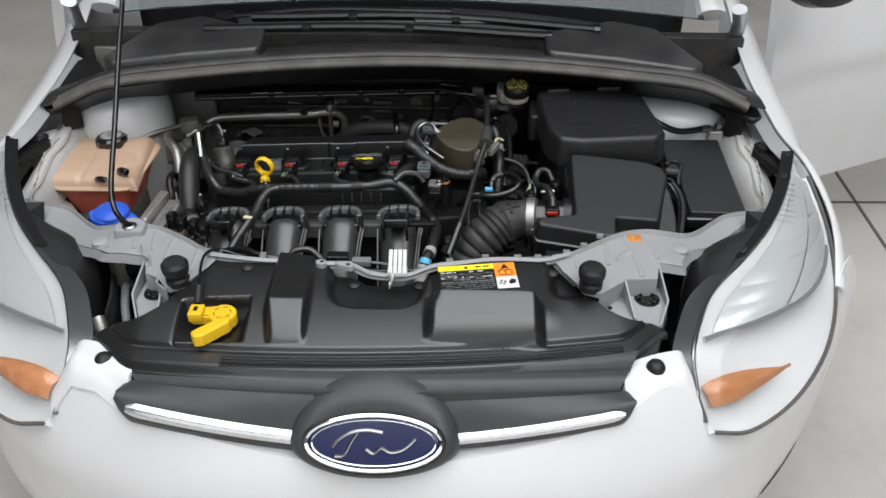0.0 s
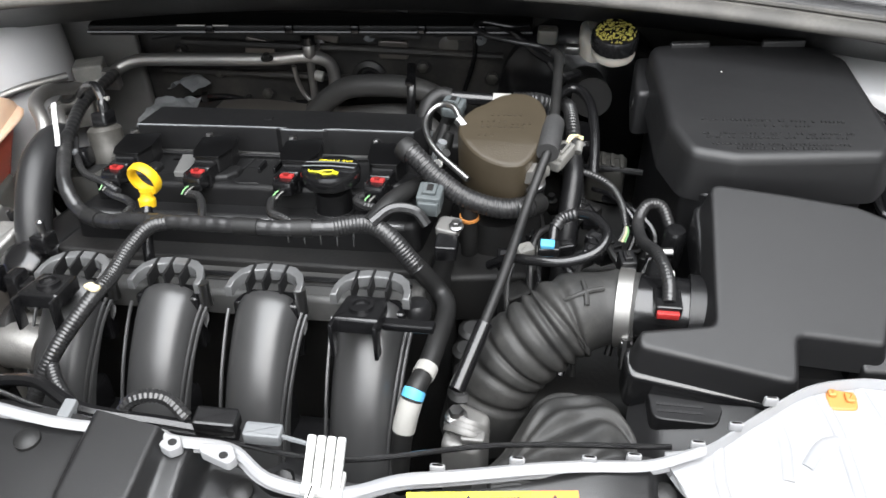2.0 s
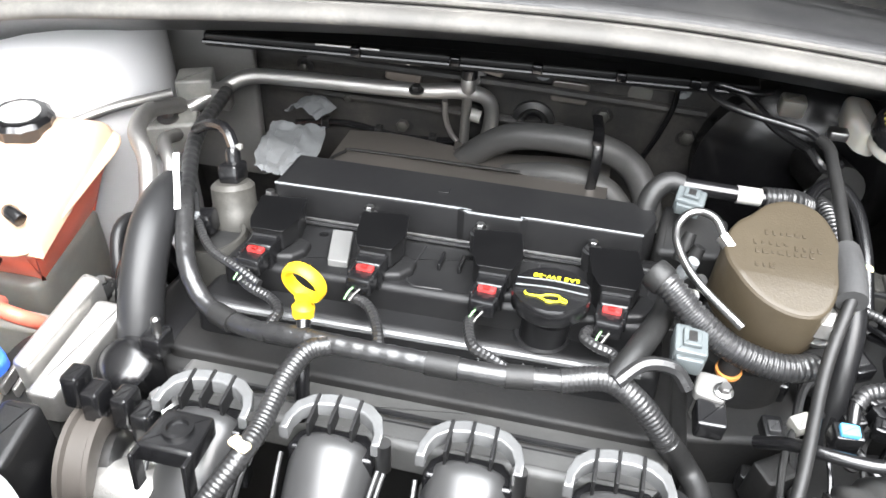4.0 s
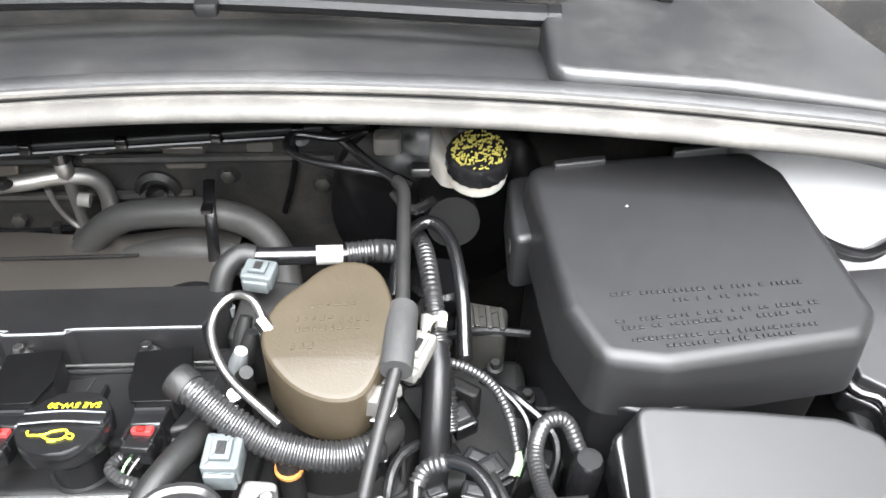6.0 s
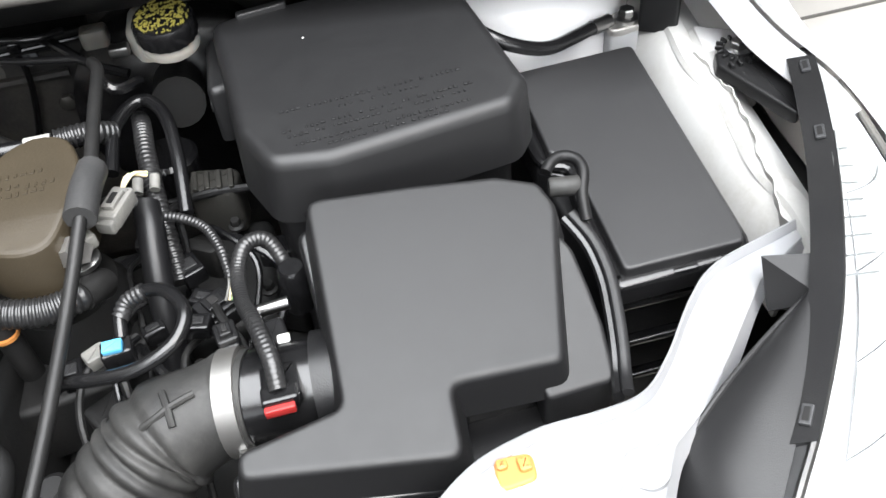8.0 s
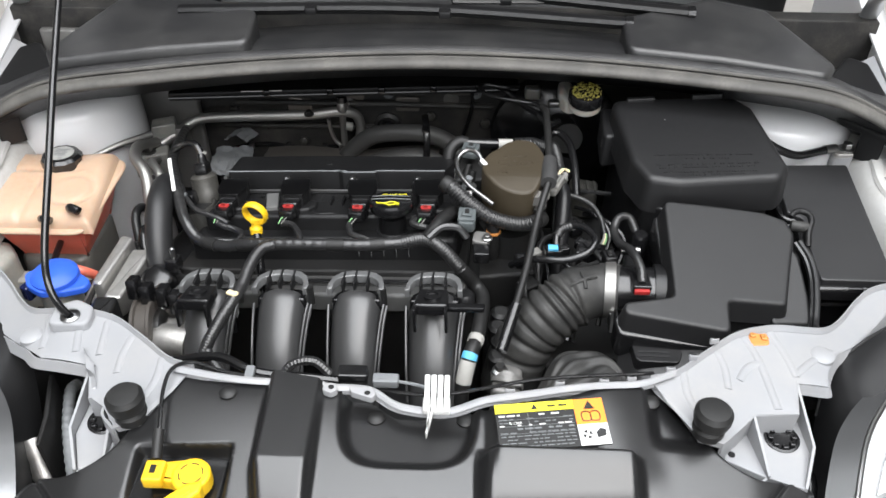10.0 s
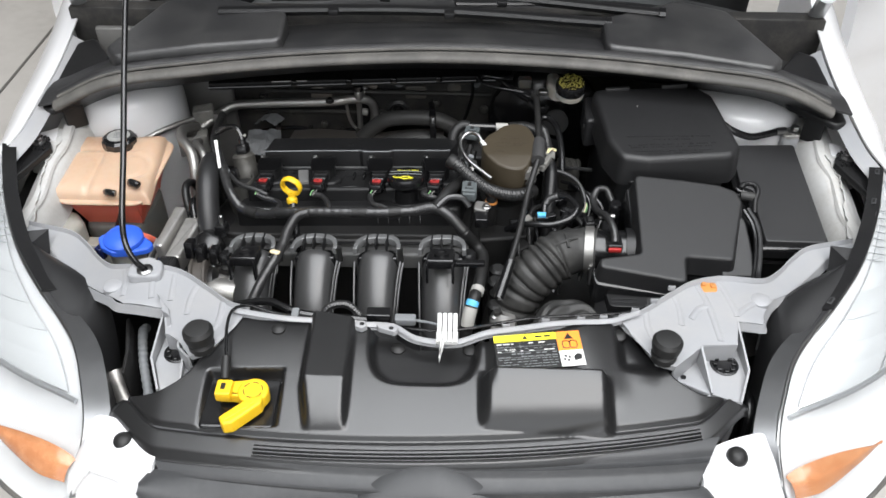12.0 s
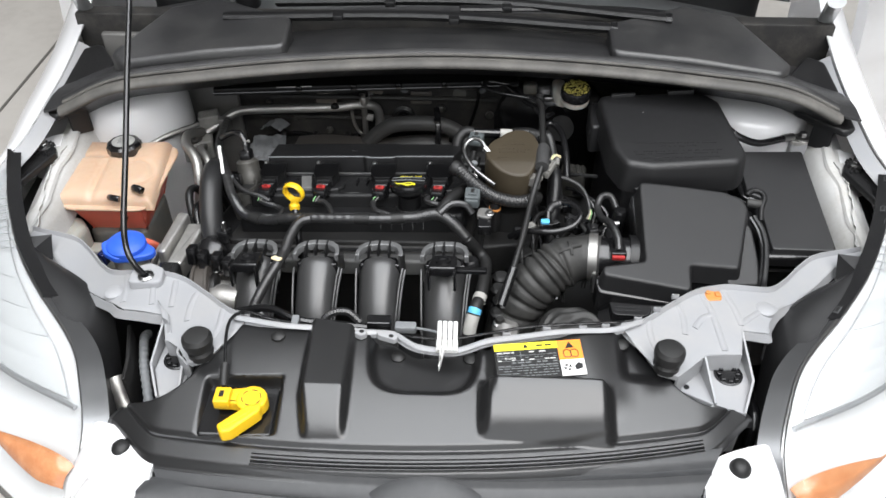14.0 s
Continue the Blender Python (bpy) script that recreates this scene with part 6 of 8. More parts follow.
dip = thing("dipstick", E(-0.232, -0.06, -0.01), "yellow ring handle of the oil dipstick", "dipstick")
DM = frame_of(E(-0.236, -0.047, 0.014), (0.30, 0.93, 0.10), (1, -0.3, 0))
part("ring", lathe([(0.0145, -0.0045), (0.0175, -0.0055), (0.0190, -0.003), (0.0190, 0.003), (0.0175, 0.0055), (0.0145, 0.0045), (0.0138, 0.0), (0.0145, -0.0045)], 32, DM, closed=True), YELLOW, dip, "yellow finger ring")
part("stem", lathe([(0.0088, -0.030), (0.0092, -0.022), (0.0070, -0.020), (0.0062, -0.017), (0.0075, -0.013)], 16, frame_of(E(-0.236, -0.047, 0.014), (0, 0.30, 0.95))), YELLOW, dip, "yellow stem")
part("guide_tube", tube([E(-0.234, -0.058, -0.014), E(-0.226, -0.085, -0.05), E(-0.224, -0.10, -0.16)], 0.006, 10), GLOSSY, dip, "black guide tube")

# variable timing solenoid and front cover at the belt end
vvt = thing("timing_solenoid", E(-0.365, 0.08, -0.06), "alloy timing solenoid with a black plug", "solenoid")
VM = ME @ pose(-0.357, 0.082, 0.002, -8, -6)
part("barrel", lathe([(0.0235, -0.075), (0.0243, -0.030), (0.023, -0.010), (0.0203, -0.006), (0.0203, 0.012), (0.016, 0.016)], 28, VM), OLIVE, vvt, "dull alloy barrel")
part("band", lathe([(0.0275, -0.040), (0.0275, -0.032)], 28, VM), STEEL, vvt)
part("plug", block((0, 0.004, 0.024), (0.020, 0.024, 0.018), 0.003, 0.004, m=VM), GLOSSY, vvt, "black plug")
part("plug_head", lathe([(0.007, 0.0), (0.007, 0.012), (0.005, 0.016)], 14, VM @ pose(0, 0.008, 0.030)), GLOSSY, vvt)
part("white_clip", block((0.002, 0.012, 0.046), (0.012, 0.006, 0.005), 0.001, 0.001, m=VM), WHITECON, vvt)
part("plug_tail", tube([VM @ Vector((0, 0.012, 0.044)), E(-0.372, 0.108, 0.058), E(-0.400, 0.130, 0.050), E(-0.430, 0.155, 0.030)], 0.0055, 8), GLOSSY, vvt)
VC = ME @ pose(-0.360, 0.042, -0.012, 4, -10)
part("collar", lathe([(0.030, -0.060), (0.030, -0.010), (0.0285, -0.005), (0.0250, -0.005), (0.024, -0.014)], 30, VC), OLIVE, vvt, "round alloy boss")
part("collar_core", lathe([(0.024, -0.05), (0.022, -0.012), (0.012, -0.008)], 24, VC), DARK, vvt)
part("sensor_plug", block((-0.012, 0.010, 0.004), (0.022, 0.020, 0.020), 0.003, 0.004, m=VC), GLOSSY, vvt, "black plug")
part("violet_clip", block((-0.016, 0.002, 0.015), (0.010, 0.008, 0.005), 0.001, 0.001, m=VC), GREYCON, vvt)
part("timing_cover", prism([(-0.420, -0.05), (-0.355, -0.05), (-0.345, 0.13), (-0.410, 0.13)], -0.36, -0.075, 0.012, 0.02, m=ME), SATIN, engine, "black timing cover")
part("belt_guard", tube([E(-0.418, 0.085, 0.000), E(-0.410, 0.050, 0.006), E(-0.404, 0.012, -0.004), E(-0.398, -0.020, -0.034), E(-0.393, -0.042, -0.072), E(-0.392, -0.050, -0.105)], 0.0200, 18, 0.006, flat=0.9, up=(0.6, 0, 1)), GUARD, engine, "smooth black belt guard")
part("guard_cap", lathe([(0.024, -0.06), (0.0245, 0.0), (0.019, 0.006), (0.010, 0.008)], 26, ME @ pose(-0.386, -0.080, -0.075, 30, 0, 0)), GLOSSY, engine, "round black cap")
part("guard_clamp", block((-0.362, -0.066, -0.058), (0.020, 0.024, 0.020), 0.003, 0.004, m=ME), GLOSSY, engine, "black clamp")
part("clamp_pin", lathe([(0.004, -0.01), (0.004, 0.012), (0.002, 0.014)], 10, ME @ pose(-0.360, -0.066, -0.046)), STEEL, engine)
for q in range(4):
    part("side_plug", block((-0.395 + 0.020 * q, -0.128 - 0.006 * (q % 2), -0.062 - 0.006 * q), (0.016, 0.022, 0.030), 0.003, 0.004, m=ME), GLOSSY, engine, "black plug")


def scrap(u, v):
    a = curve_at([(-0.432, 0.345, 0), (-0.420, 0.270, 0), (-0.405, 0.225, 0)], u).lerp(curve_at([(-0.368, 0.350, 0), (-0.350, 0.285, 0), (-0.360, 0.205, 0)], u), v)
    return E(a.x + 0.006 * noise.noise(Vector((u * 4, v * 3, 1))), a.y, -0.040 + 0.006 * noise.noise(Vector((u * 5, v * 4, 2.7))) + 0.004 * noise.noise(Vector((u * 13, v * 11, 5))))


part("paper_scrap", sheet(scrap, 22, 14, 0.001), PAPER, engine, "crumpled pale heat shield", 25)
part("scrap_flap", sheet(lambda u, v: E(-0.425 + 0.05 * u + 0.01 * v, 0.360 + 0.045 * v - 0.02 * u, -0.030 + 0.012 * math.sin(3 * u) + 0.006 * noise.noise(Vector((u * 6, v * 4, 9)))), 10, 6, 0.001), PAPER, engine, "crumpled flap", 25)
shield = part("exhaust_shield", sheet(lambda u, v: E(-0.345 + 0.325 * u, 0.190 + 0.185 * v, -0.062 + 0.010 * v - 0.004 * math.sin(u * 9) * math.sin(v * 5)), 18, 12, 0.002), SHIELD, engine, "dull brownish exhaust heat shield")
part("shield_seam", tube([E(-0.343, 0.262, -0.056), E(-0.340, 0.290, -0.052), E(-0.330, 0.312, -0.051), E(-0.31, 0.320, -0.050), E(-0.12, 0.322, -0.050)], 0.0018, 6, 0.006), DARK, engine, "dark seam line")
part("shield_bead", tube([E(-0.285, 0.215, -0.062), E(-0.20, 0.225, -0.064), E(-0.08, 0.225, -0.064)], 0.0025, 6), DARK, engine)

# intake manifold
intake = thing("intake_manifold", E(-0.14, -0.19, -0.15), "black plastic intake manifold with four curved runners", "intake manifold")
RUN = [0.023, -0.083, -0.187, -0.290]
RUNLINE = [(-0.114, -0.086, 0), (-0.117, -0.070, 0), (-0.126, -0.062, 0), (-0.143, -0.067, 0), (-0.166, -0.088, 0), (-0.191, -0.120, 0), (-0.212, -0.158, 0), (-0.228, -0.207, 0), (-0.236, -0.29, 0)]
RUNUP = [(0.5, 0.85, 0), (0.1, 1, 0), (-0.2, 0.98, 0), (-0.45, 0.9, 0), (-0.66, 0.75, 0), (-0.76, 0.65, 0), (-0.87, 0.5, 0), (-0.95, 0.3, 0), (-1, 0, 0)]
for k, u in enumerate(RUN):
    def runner(a, b):
        v, nx = curve_at(RUNLINE, a), curve_at(RUNUP, a)
        c = 2 * b - 1
        bend = 1 - 0.42 * abs(c) ** 2 - 0.58 * abs(c) ** 6
        return E(u + 0.0345 * c * (1 - 0.05 * a), v.x + nx.x * 0.028 * (bend - 1), v.y + nx.y * 0.028 * (bend - 1))

    def beside(d, low):
        return [E(u + d - (0.002 if d > 0 else -0.001) * q, *(curve_at(RUNLINE, 0.36 + 0.085 * q) - curve_at(RUNUP, 0.36 + 0.085 * q) * low)[:2]) for q in range(8)]
    run = part("runner", sheet(runner, 36, 22, 0.004), RUNNER, intake, "smooth black runner", 70)
    part("runner_core", prism(rect(u - 0.026, -0.200, u + 0.026, -0.140), -0.30, -0.165, 0.01, 0.01, m=ME), GLOSSY, run)
    for d, low in ((0.0380, 0.014), (0.0420, 0.017), (-0.0380, 0.016)):
        part("runner_flange", tube(beside(d, low), 0.0018, 6), RUNNER, run, "seam flange edge")
    # grey rim behind each port, with ribs running forward over the neck
    outer = [(u - 0.0387, -0.133), (u - 0.0382, -0.121), (u - 0.0337, -0.108), (u - 0.0237, -0.0995), (u - 0.0091, -0.096), (u + 0.0091, -0.096), (u + 0.0237, -0.0995), (u + 0.0337, -0.108), (u + 0.0382, -0.121), (u + 0.0387, -0.133)]
    inner = [(u + 0.0319, -0.133), (u + 0.0314, -0.123), (u + 0.0273, -0.1145), (u + 0.0191, -0.1085), (u + 0.0073, -0.1065), (u - 0.0073, -0.1065), (u - 0.0191, -0.1085), (u - 0.0273, -0.1145), (u - 0.0314, -0.123), (u - 0.0319, -0.133)]
    fl = part("port_rim", prism(outer + inner, -0.0640, -0.0530, 0.0015, 0, 2, zf=lambda x, y: 0.2 * (y + 0.122), m=ME), ARCH, intake, "worn grey port rim")
    part("neck", prism([(u - 0.034, -0.134), (u + 0.034, -0.134), (u + 0.031, -0.118), (u + 0.022, -0.107), (u - 0.022, -0.107), (u - 0.031, -0.118)], -0.13, -0.0720, 0.003, 0.004, m=ME), GLOSSY, fl, "black port neck")
    for d, v in ((-0.0186, -0.1110), (-0.0028, -0.1085), (0.0146, -0.1100)):
        part("rib", prism(rect(u + d - 0.0013, v - 0.016, u + d + 0.0013, v + 0.012), -0.066, -0.0515, 0.0005, 0.0006, 2, zf=lambda x, y: 0.2 * (y + 0.122), m=ME), MATTE, fl)
for k, u in enumerate((RUN[0], RUN[3])):
    br = part("mount_lug", prism([(u - 0.020, -0.186), (u + 0.024, -0.186), (u + 0.022, -0.146), (u - 0.016, -0.146)], -0.060, -0.045, 0.003, 0.004, m=ME), GLOSSY, intake, "black mounting lug")
    part("lug_ring", lathe([(0.0115, 0), (0.0115, 0.003), (0.008, 0.0035), (0.0075, 0.001)], 20, ME @ pose(u + 0.003, -0.166, -0.045)), GLOSSY, br)
    for d in (-0.018, 0.022):
        part("lug_leg", block((u + d, -0.190, -0.064), (0.004, 0.012, 0.034), 0.001, 0.001, m=ME), GLOSSY, br)
part("cable_rest", block((RUN[0] + 0.046, -0.168, -0.060), (0.048, 0.012, 0.008), 0.002, 0.002, m=ME), GLOSSY, intake, "black cable rest")
part("plenum", prism(rect(-0.335, -0.245, 0.055, -0.13), -0.36, -0.20, 0.02, 0.03, m=ME), SATIN, intake, "black plenum")
part("rear_ledge", prism(rect(-0.345, -0.100, 0.060, -0.018), -0.110, -0.084, 0.006, 0.008, m=ME), LEDGE, intake, "dull grey rear ledge")
for w in (-0.078, -0.086):
    part("ledge_line", tube([E(-0.340, -0.075 + 0.4 * (w + 0.078), w), E(0.055, -0.072 + 0.4 * (w + 0.078), w)], 0.0025, 6, 0.03), SATIN, intake)
for u in (-0.045, -0.145, -0.245):
    part("between", lathe([(0.011, -0.02), (0.011, 0.0), (0.006, 0.003)], 14, ME @ pose(u, -0.235, -0.20, 50)), SATIN, intake, "round black boss")
    part("spacer", lathe([(0.006, -0.02), (0.006, 0.006)], 10, ME @ pose(u - 0.002, -0.128, -0.062)), STEEL, intake, "small screw")
part("sensor", lathe([(0.014, -0.01), (0.014, 0.002), (0.011, 0.006), (0.005, 0.007)], 18, ME @ pose(0.062, -0.108, -0.080)), SATIN, intake, "round black sensor")

# belt drive end: tensioner, alternator, pulley, alloy bracket
drive = thing("belt_drive", (-0.41, 1.11, 0.60), "alloy belt pulley and tensioner at the engine's end", "belt drive")
PM = frame_of((-0.388, 1.088, 0.652), (1, 0.12, 0.05), (0, 0, 1))
part("pulley", lathe([(0.044, -0.016), (0.048, -0.014), (0.048, -0.010), (0.044, -0.008), (0.044, 0.006), (0.048, 0.008), (0.048, 0.012), (0.036, 0.014), (0.020, 0.010)], 36, PM), BELT, drive, "dark ribbed pulley")
part("pulley_face", lathe([(0.028, 0.010), (0.030, 0.020), (0.022, 0.026), (0.012, 0.026)], 28, PM), STEEL, drive, "bright pulley face")
part("bracket", prism([(-0.385, 1.06), (-0.325, 1.055), (-0.325, 1.10), (-0.385, 1.115)], 0.56, 0.665, 0.008, 0.015), ALLOY, drive, "cast alloy bracket")
part("bracket_tube", tube([(-0.395, 1.075, 0.640), (-0.36, 1.070, 0.655), (-0.325, 1.065, 0.655)], 0.024, 16), ALLOY, drive, "alloy tube")
for c in ((-0.375, 1.125, 0.668), (-0.350, 1.135, 0.676), (-0.395, 1.140, 0.660)):
    part("bolt", bolt(c, 0.009, 0.016), STEEL, drive, "bright bolt")
    part("boss", lathe([(0.016, -0.05), (0.015, 0.0)], 16, pose(*c)), ALLOY, drive)
alt = thing("alternator", (-0.46, 1.17, 0.58), "near-black alternator body beneath the tank", "alternator")
part("casing", lathe([(0.05, -0.05), (0.06, -0.04), (0.062, 0.03), (0.045, 0.045)], 28, frame_of((-0.465, 1.165, 0.600), (1, 0, 0.1), (0, 0, 1))), DARK, alt, "near-black casing")
for k in range(5):
    part("cooling_fin", block((-0.492 + 0.012 * k, 1.160, 0.660), (0.004, 0.060, 0.012), 0.001, 0.001), ALLOY, alt)
part("bracket_arm", prism([(-0.455, 1.115), (-0.43, 1.115), (-0.415, 1.22), (-0.445, 1.22)], 0.655, 0.690, 0.004, 0.006), ALLOY, alt, "alloy arm")
part("bracket_arm", prism([(-0.475, 1.135), (-0.46, 1.13), (-0.445, 1.235), (-0.465, 1.24)], 0.665, 0.700, 0.004, 0.006), ALLOY, alt, "alloy arm")
for k, (x, y) in enumerate(((-0.452, 1.255), (-0.440, 1.290), (-0.462, 1.325), (-0.436, 1.340))):
    part("dark_hose", tube([(x + 0.01, y + 0.05, 0.56), (x, y + 0.020, 0.640 + 0.012 * k), (x - 0.006, y - 0.015, 0.668 + 0.008 * k), (x + 0.004, y - 0.050, 0.655), (x + 0.012, y - 0.075, 0.60)], 0.0095 - 0.0012 * k, 10, 0.008), (RUBBER, GLOSSY, SATIN, RUBBER)[k], alt, "dark hose")
part("clamp_plate", prism([(-0.478, 1.236), (-0.452, 1.232), (-0.444, 1.262), (-0.470, 1.268)], 0.640, 0.668, 0.004, 0.006), CAST, alt, "soiled clamp plate")
part("clamp_bolt", bolt((-0.461, 1.250, 0.668), 0.007, 0.010), STEEL, alt)
part("side_box", prism(rect(-0.452, 1.035, -0.420, 1.095), 0.62, 0.715, 0.006, 0.008), SATIN, alt, "dark square housing")

# right-hand engine mount with its brown cap
mount = thing("engine_mount", (0.115, 1.30, 0.70), "engine mount under a brown moulded cap", "engine mount")
MP = [(0.126, 1.363), (0.110, 1.355), (0.096, 1.339), (0.083, 1.326), (0.0735, 1.306), (0.0722, 1.284), (0.081, 1.264), (0.100, 1.245), (0.124, 1.2365), (0.144, 1.241), (0.156, 1.262), (0.163, 1.295), (0.164, 1.322), (0.156, 1.349), (0.143, 1.361)]
OUTLINE = [(p.x, p.y) for p in spline([Vector((x, y, 0)) for x, y in MP + MP[:1]], 0.006)][:-1]
bm = prism(OUTLINE, 0.748, 0.803, 0.004, 0, 3)
bmesh.ops.bisect_plane(bm, geom=bm.verts[:] + bm.edges[:] + bm.faces[:], plane_co=(0, 1.268, 0), plane_no=(0, 1, 0))
for q in bm.verts:
    q.co.z -= 0.24 * max(0.0, 1.268 - q.co.y) * step(0.78, 0.80, q.co.z)
part("cap", bm, BROWN, mount, "brown moulded cap", 18)
bm = bmesh.new()
em = random.Random(8)
for r, (x0, y0, n) in enumerate(((0.106, 1.3165, 6), (0.096, 1.3035, 5), (0.128, 1.3020, 4), (0.097, 1.2935, 8), (0.095, 1.2780, 3))):
    for k in range(n):
        block((x0 + 0.0060 * k, y0 + 0.06 * 0.006 * k, 0.8030), (em.uniform(0.0022, 0.0048), em.uniform(0.0030, 0.0060), 0.0016), 0.0003, 0.0003, bm=bm)
tagged(part("embossing", bm, BROWN, mount, "raised small print"), kind="stuff")
part("body", lathe([(0.055, -0.12), (0.052, -0.02), (0.044, 0.0)], 28, pose(0.115, 1.295, 0.70)), DARK, mount, "near-black mount body")
part("bracket", prism([(0.06, 1.20), (0.16, 1.215), (0.19, 1.30), (0.16, 1.36), (0.06, 1.35)], 0.60, 0.665, 0.006, 0.015), DARK, mount, "near-black bracket")
part("bolt", bolt((0.152, 1.258, 0.757), 0.010, 0.016), STEEL, mount, "bright bolt")
part("nut", lathe([(0.012, -0.012), (0.012, 0.012)], 6, frame_of((0.150, 1.252, 0.775), (0.8, -0.4, 0.4))), ALLOY, mount, "shiny nut")
gear = thing("gearbox", (0.2, 1.2, 0.45), "near-black gearbox low in the bay", "gearbox")
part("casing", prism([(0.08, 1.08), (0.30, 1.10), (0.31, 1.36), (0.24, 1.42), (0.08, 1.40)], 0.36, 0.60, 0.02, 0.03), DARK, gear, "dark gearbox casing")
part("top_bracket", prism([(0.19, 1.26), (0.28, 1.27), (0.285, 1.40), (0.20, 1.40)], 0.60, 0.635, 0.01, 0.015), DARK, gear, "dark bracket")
gr = random.Random(21)
for k in range(14):
    x, y = gr.uniform(0.13, 0.30), gr.uniform(1.12, 1.44)
    part("fitting", block((x, y, gr.uniform(0.60, 0.675)), (gr.uniform(0.014, 0.034), gr.uniform(0.014, 0.03), gr.uniform(0.02, 0.05)), 0.003, 0.005, m=Matrix.Translation((x, y, 0)) @ pose(0, 0, 0, 0, 0, gr.uniform(-40, 40)) @ Matrix.Translation((-x, -y, 0))), gr.choice((DARK, SATIN, GLOSSY, RUBBER)), gear)
for k in range(6):
    x, y = gr.uniform(0.15, 0.28), gr.uniform(1.15, 1.40)
    part("bolt", bolt((x, y, 0.655), 0.005, 0.010), DARK, gear)

# ---- wiring, hoses and pipes ----
RIB = (0.0036, 0.05)
loom = thing("wiring_loom", E(-0.15, -0.08, -0.02), "taped and ribbed black wiring loom across the engine", "wiring loom")
trunk = [E(-0.470, 0.300, 0.010), E(-0.445, 0.180, 0.010), E(-0.405, 0.085, 0.010), E(-0.3865, 0.045, 0.010), E(-0.357, -0.013, -0.012), E(-0.330, -0.034, -0.036), E(-0.285, -0.054, -0.035), E(-0.245, -0.067, -0.024), E(-0.171, -0.072, -0.021), E(-0.081, -0.072, -0.021), E(-0.020, -0.063, -0.021)]
part("trunk", tube(trunk, 0.0083, 12, 0.004, ribs=(0.014, 0.045)), CONDUIT, loom, "ribbed trunk")
for a, b in ((E(-0.262, -0.062, -0.029), E(-0.225, -0.069, -0.023)), (E(-0.130, -0.073, -0.021), E(-0.105, -0.073, -0.021)), (E(-0.070, -0.0715, -0.021), E(-0.050, -0.068, -0.021)), (E(-0.320, -0.040, -0.037), E(-0.300, -0.049, -0.037))):
    part("tape_wrap", tube([a, a.lerp(b, 0.5), b], 0.0094, 12, 0.003), RUBBER, loom, "glossy tape wrap")
part("junction", tube([E(-0.030, -0.065, -0.021), E(0.004, -0.057, -0.019), E(0.030, -0.062, -0.032), E(0.055, -0.066, -0.062)], 0.0095, 12, ribs=RIB), CONDUIT, loom, "wound junction")
part("drop", tube([E(0.050, -0.066, -0.055), E(0.072, -0.056, -0.090), Vector((0.076, 1.135, 0.688)), Vector((0.072, 1.085, 0.694)), Vector((0.067, 1.055, 0.692)), Vector((0.058, 1.026, 0.687)), Vector((0.050, 1.004, 0.655)), Vector((0.046, 0.985, 0.60))], 0.0098, 14, 0.004), RUBBER, loom, "smooth black drop")
TAPED = spline([Vector((0.072, 1.085, 0.694)), Vector((0.067, 1.055, 0.692)), Vector((0.058, 1.026, 0.687)), Vector((0.050, 1.004, 0.655)), Vector((0.046, 0.985, 0.60))], 0.002)
for name, a, b, colour, label in (("white_tape", 1.057, 1.043, TAPE, "printed white tape"), ("blue_tape", 1.030, 1.022, CYAN, "light blue tape"), ("white_tape", 1.022, 1.005, TAPE, "printed white tape")):
    part(name, tube([p for p in TAPED if b <= p.y <= a], 0.0109, 14, 0.003), colour, loom, label)
part("riser", tube([E(0.008, -0.060, -0.018), E(0.024, -0.028, -0.006), E(0.038, 0.020, -0.012), E(0.048, 0.085, -0.030)], 0.0100, 12, 0.006), RUBBER, loom, "taped riser")
part("lead", tube([E(-0.309, -0.012, -0.018), E(-0.296, -0.02, -0.02), E(-0.275, -0.028, -0.022), E(-0.262, -0.042, -0.022), E(-0.262, -0.062, -0.024)], 0.0046, 8, ribs=(0.004, 0.10)), CONDUIT, loom, "ribbed coil lead")
part("lead", tube([E(-0.211, -0.014, -0.017), E(-0.192, -0.024, -0.015), E(-0.176, -0.05, -0.016), E(-0.168, -0.073, -0.02)], 0.0046, 8, ribs=(0.004, 0.10)), CONDUIT, loom, "ribbed coil lead")
part("lead", tube([E(-0.109, -0.016, -0.017), E(-0.108, -0.028, -0.015), E(-0.099, -0.052, -0.015), E(-0.084, -0.06, -0.016), E(-0.066, -0.068, -0.02)], 0.0046, 8, ribs=(0.004, 0.10)), CONDUIT, loom, "ribbed coil lead")
part("lead", tube([E(-0.001, -0.01, -0.016), E(-0.014, -0.006, -0.014), E(-0.018, -0.018, -0.013), E(-0.007, -0.028, -0.013), E(0.006, -0.034, -0.014), E(0.01, -0.054, -0.018)], 0.0046, 8, ribs=(0.004, 0.10)), CONDUIT, loom, "ribbed coil lead")
part("lead", tube([E(-0.392, 0.072, 0.004), E(-0.374, 0.042, -0.004), E(-0.345, 0.008, -0.008), E(-0.312, -0.01, -0.01), E(-0.288, -0.02, -0.016)], 0.0042, 8, ribs=(0.004, 0.10)), CONDUIT, loom, "ribbed coil lead")
part("lead", tube([E(0.010, -0.064, -0.014), E(0.028, -0.050, -0.004), E(0.050, -0.044, -0.008), E(0.062, -0.046, -0.022)], 0.0055, 8, 0.004), CONDUIT, loom, "short lead")
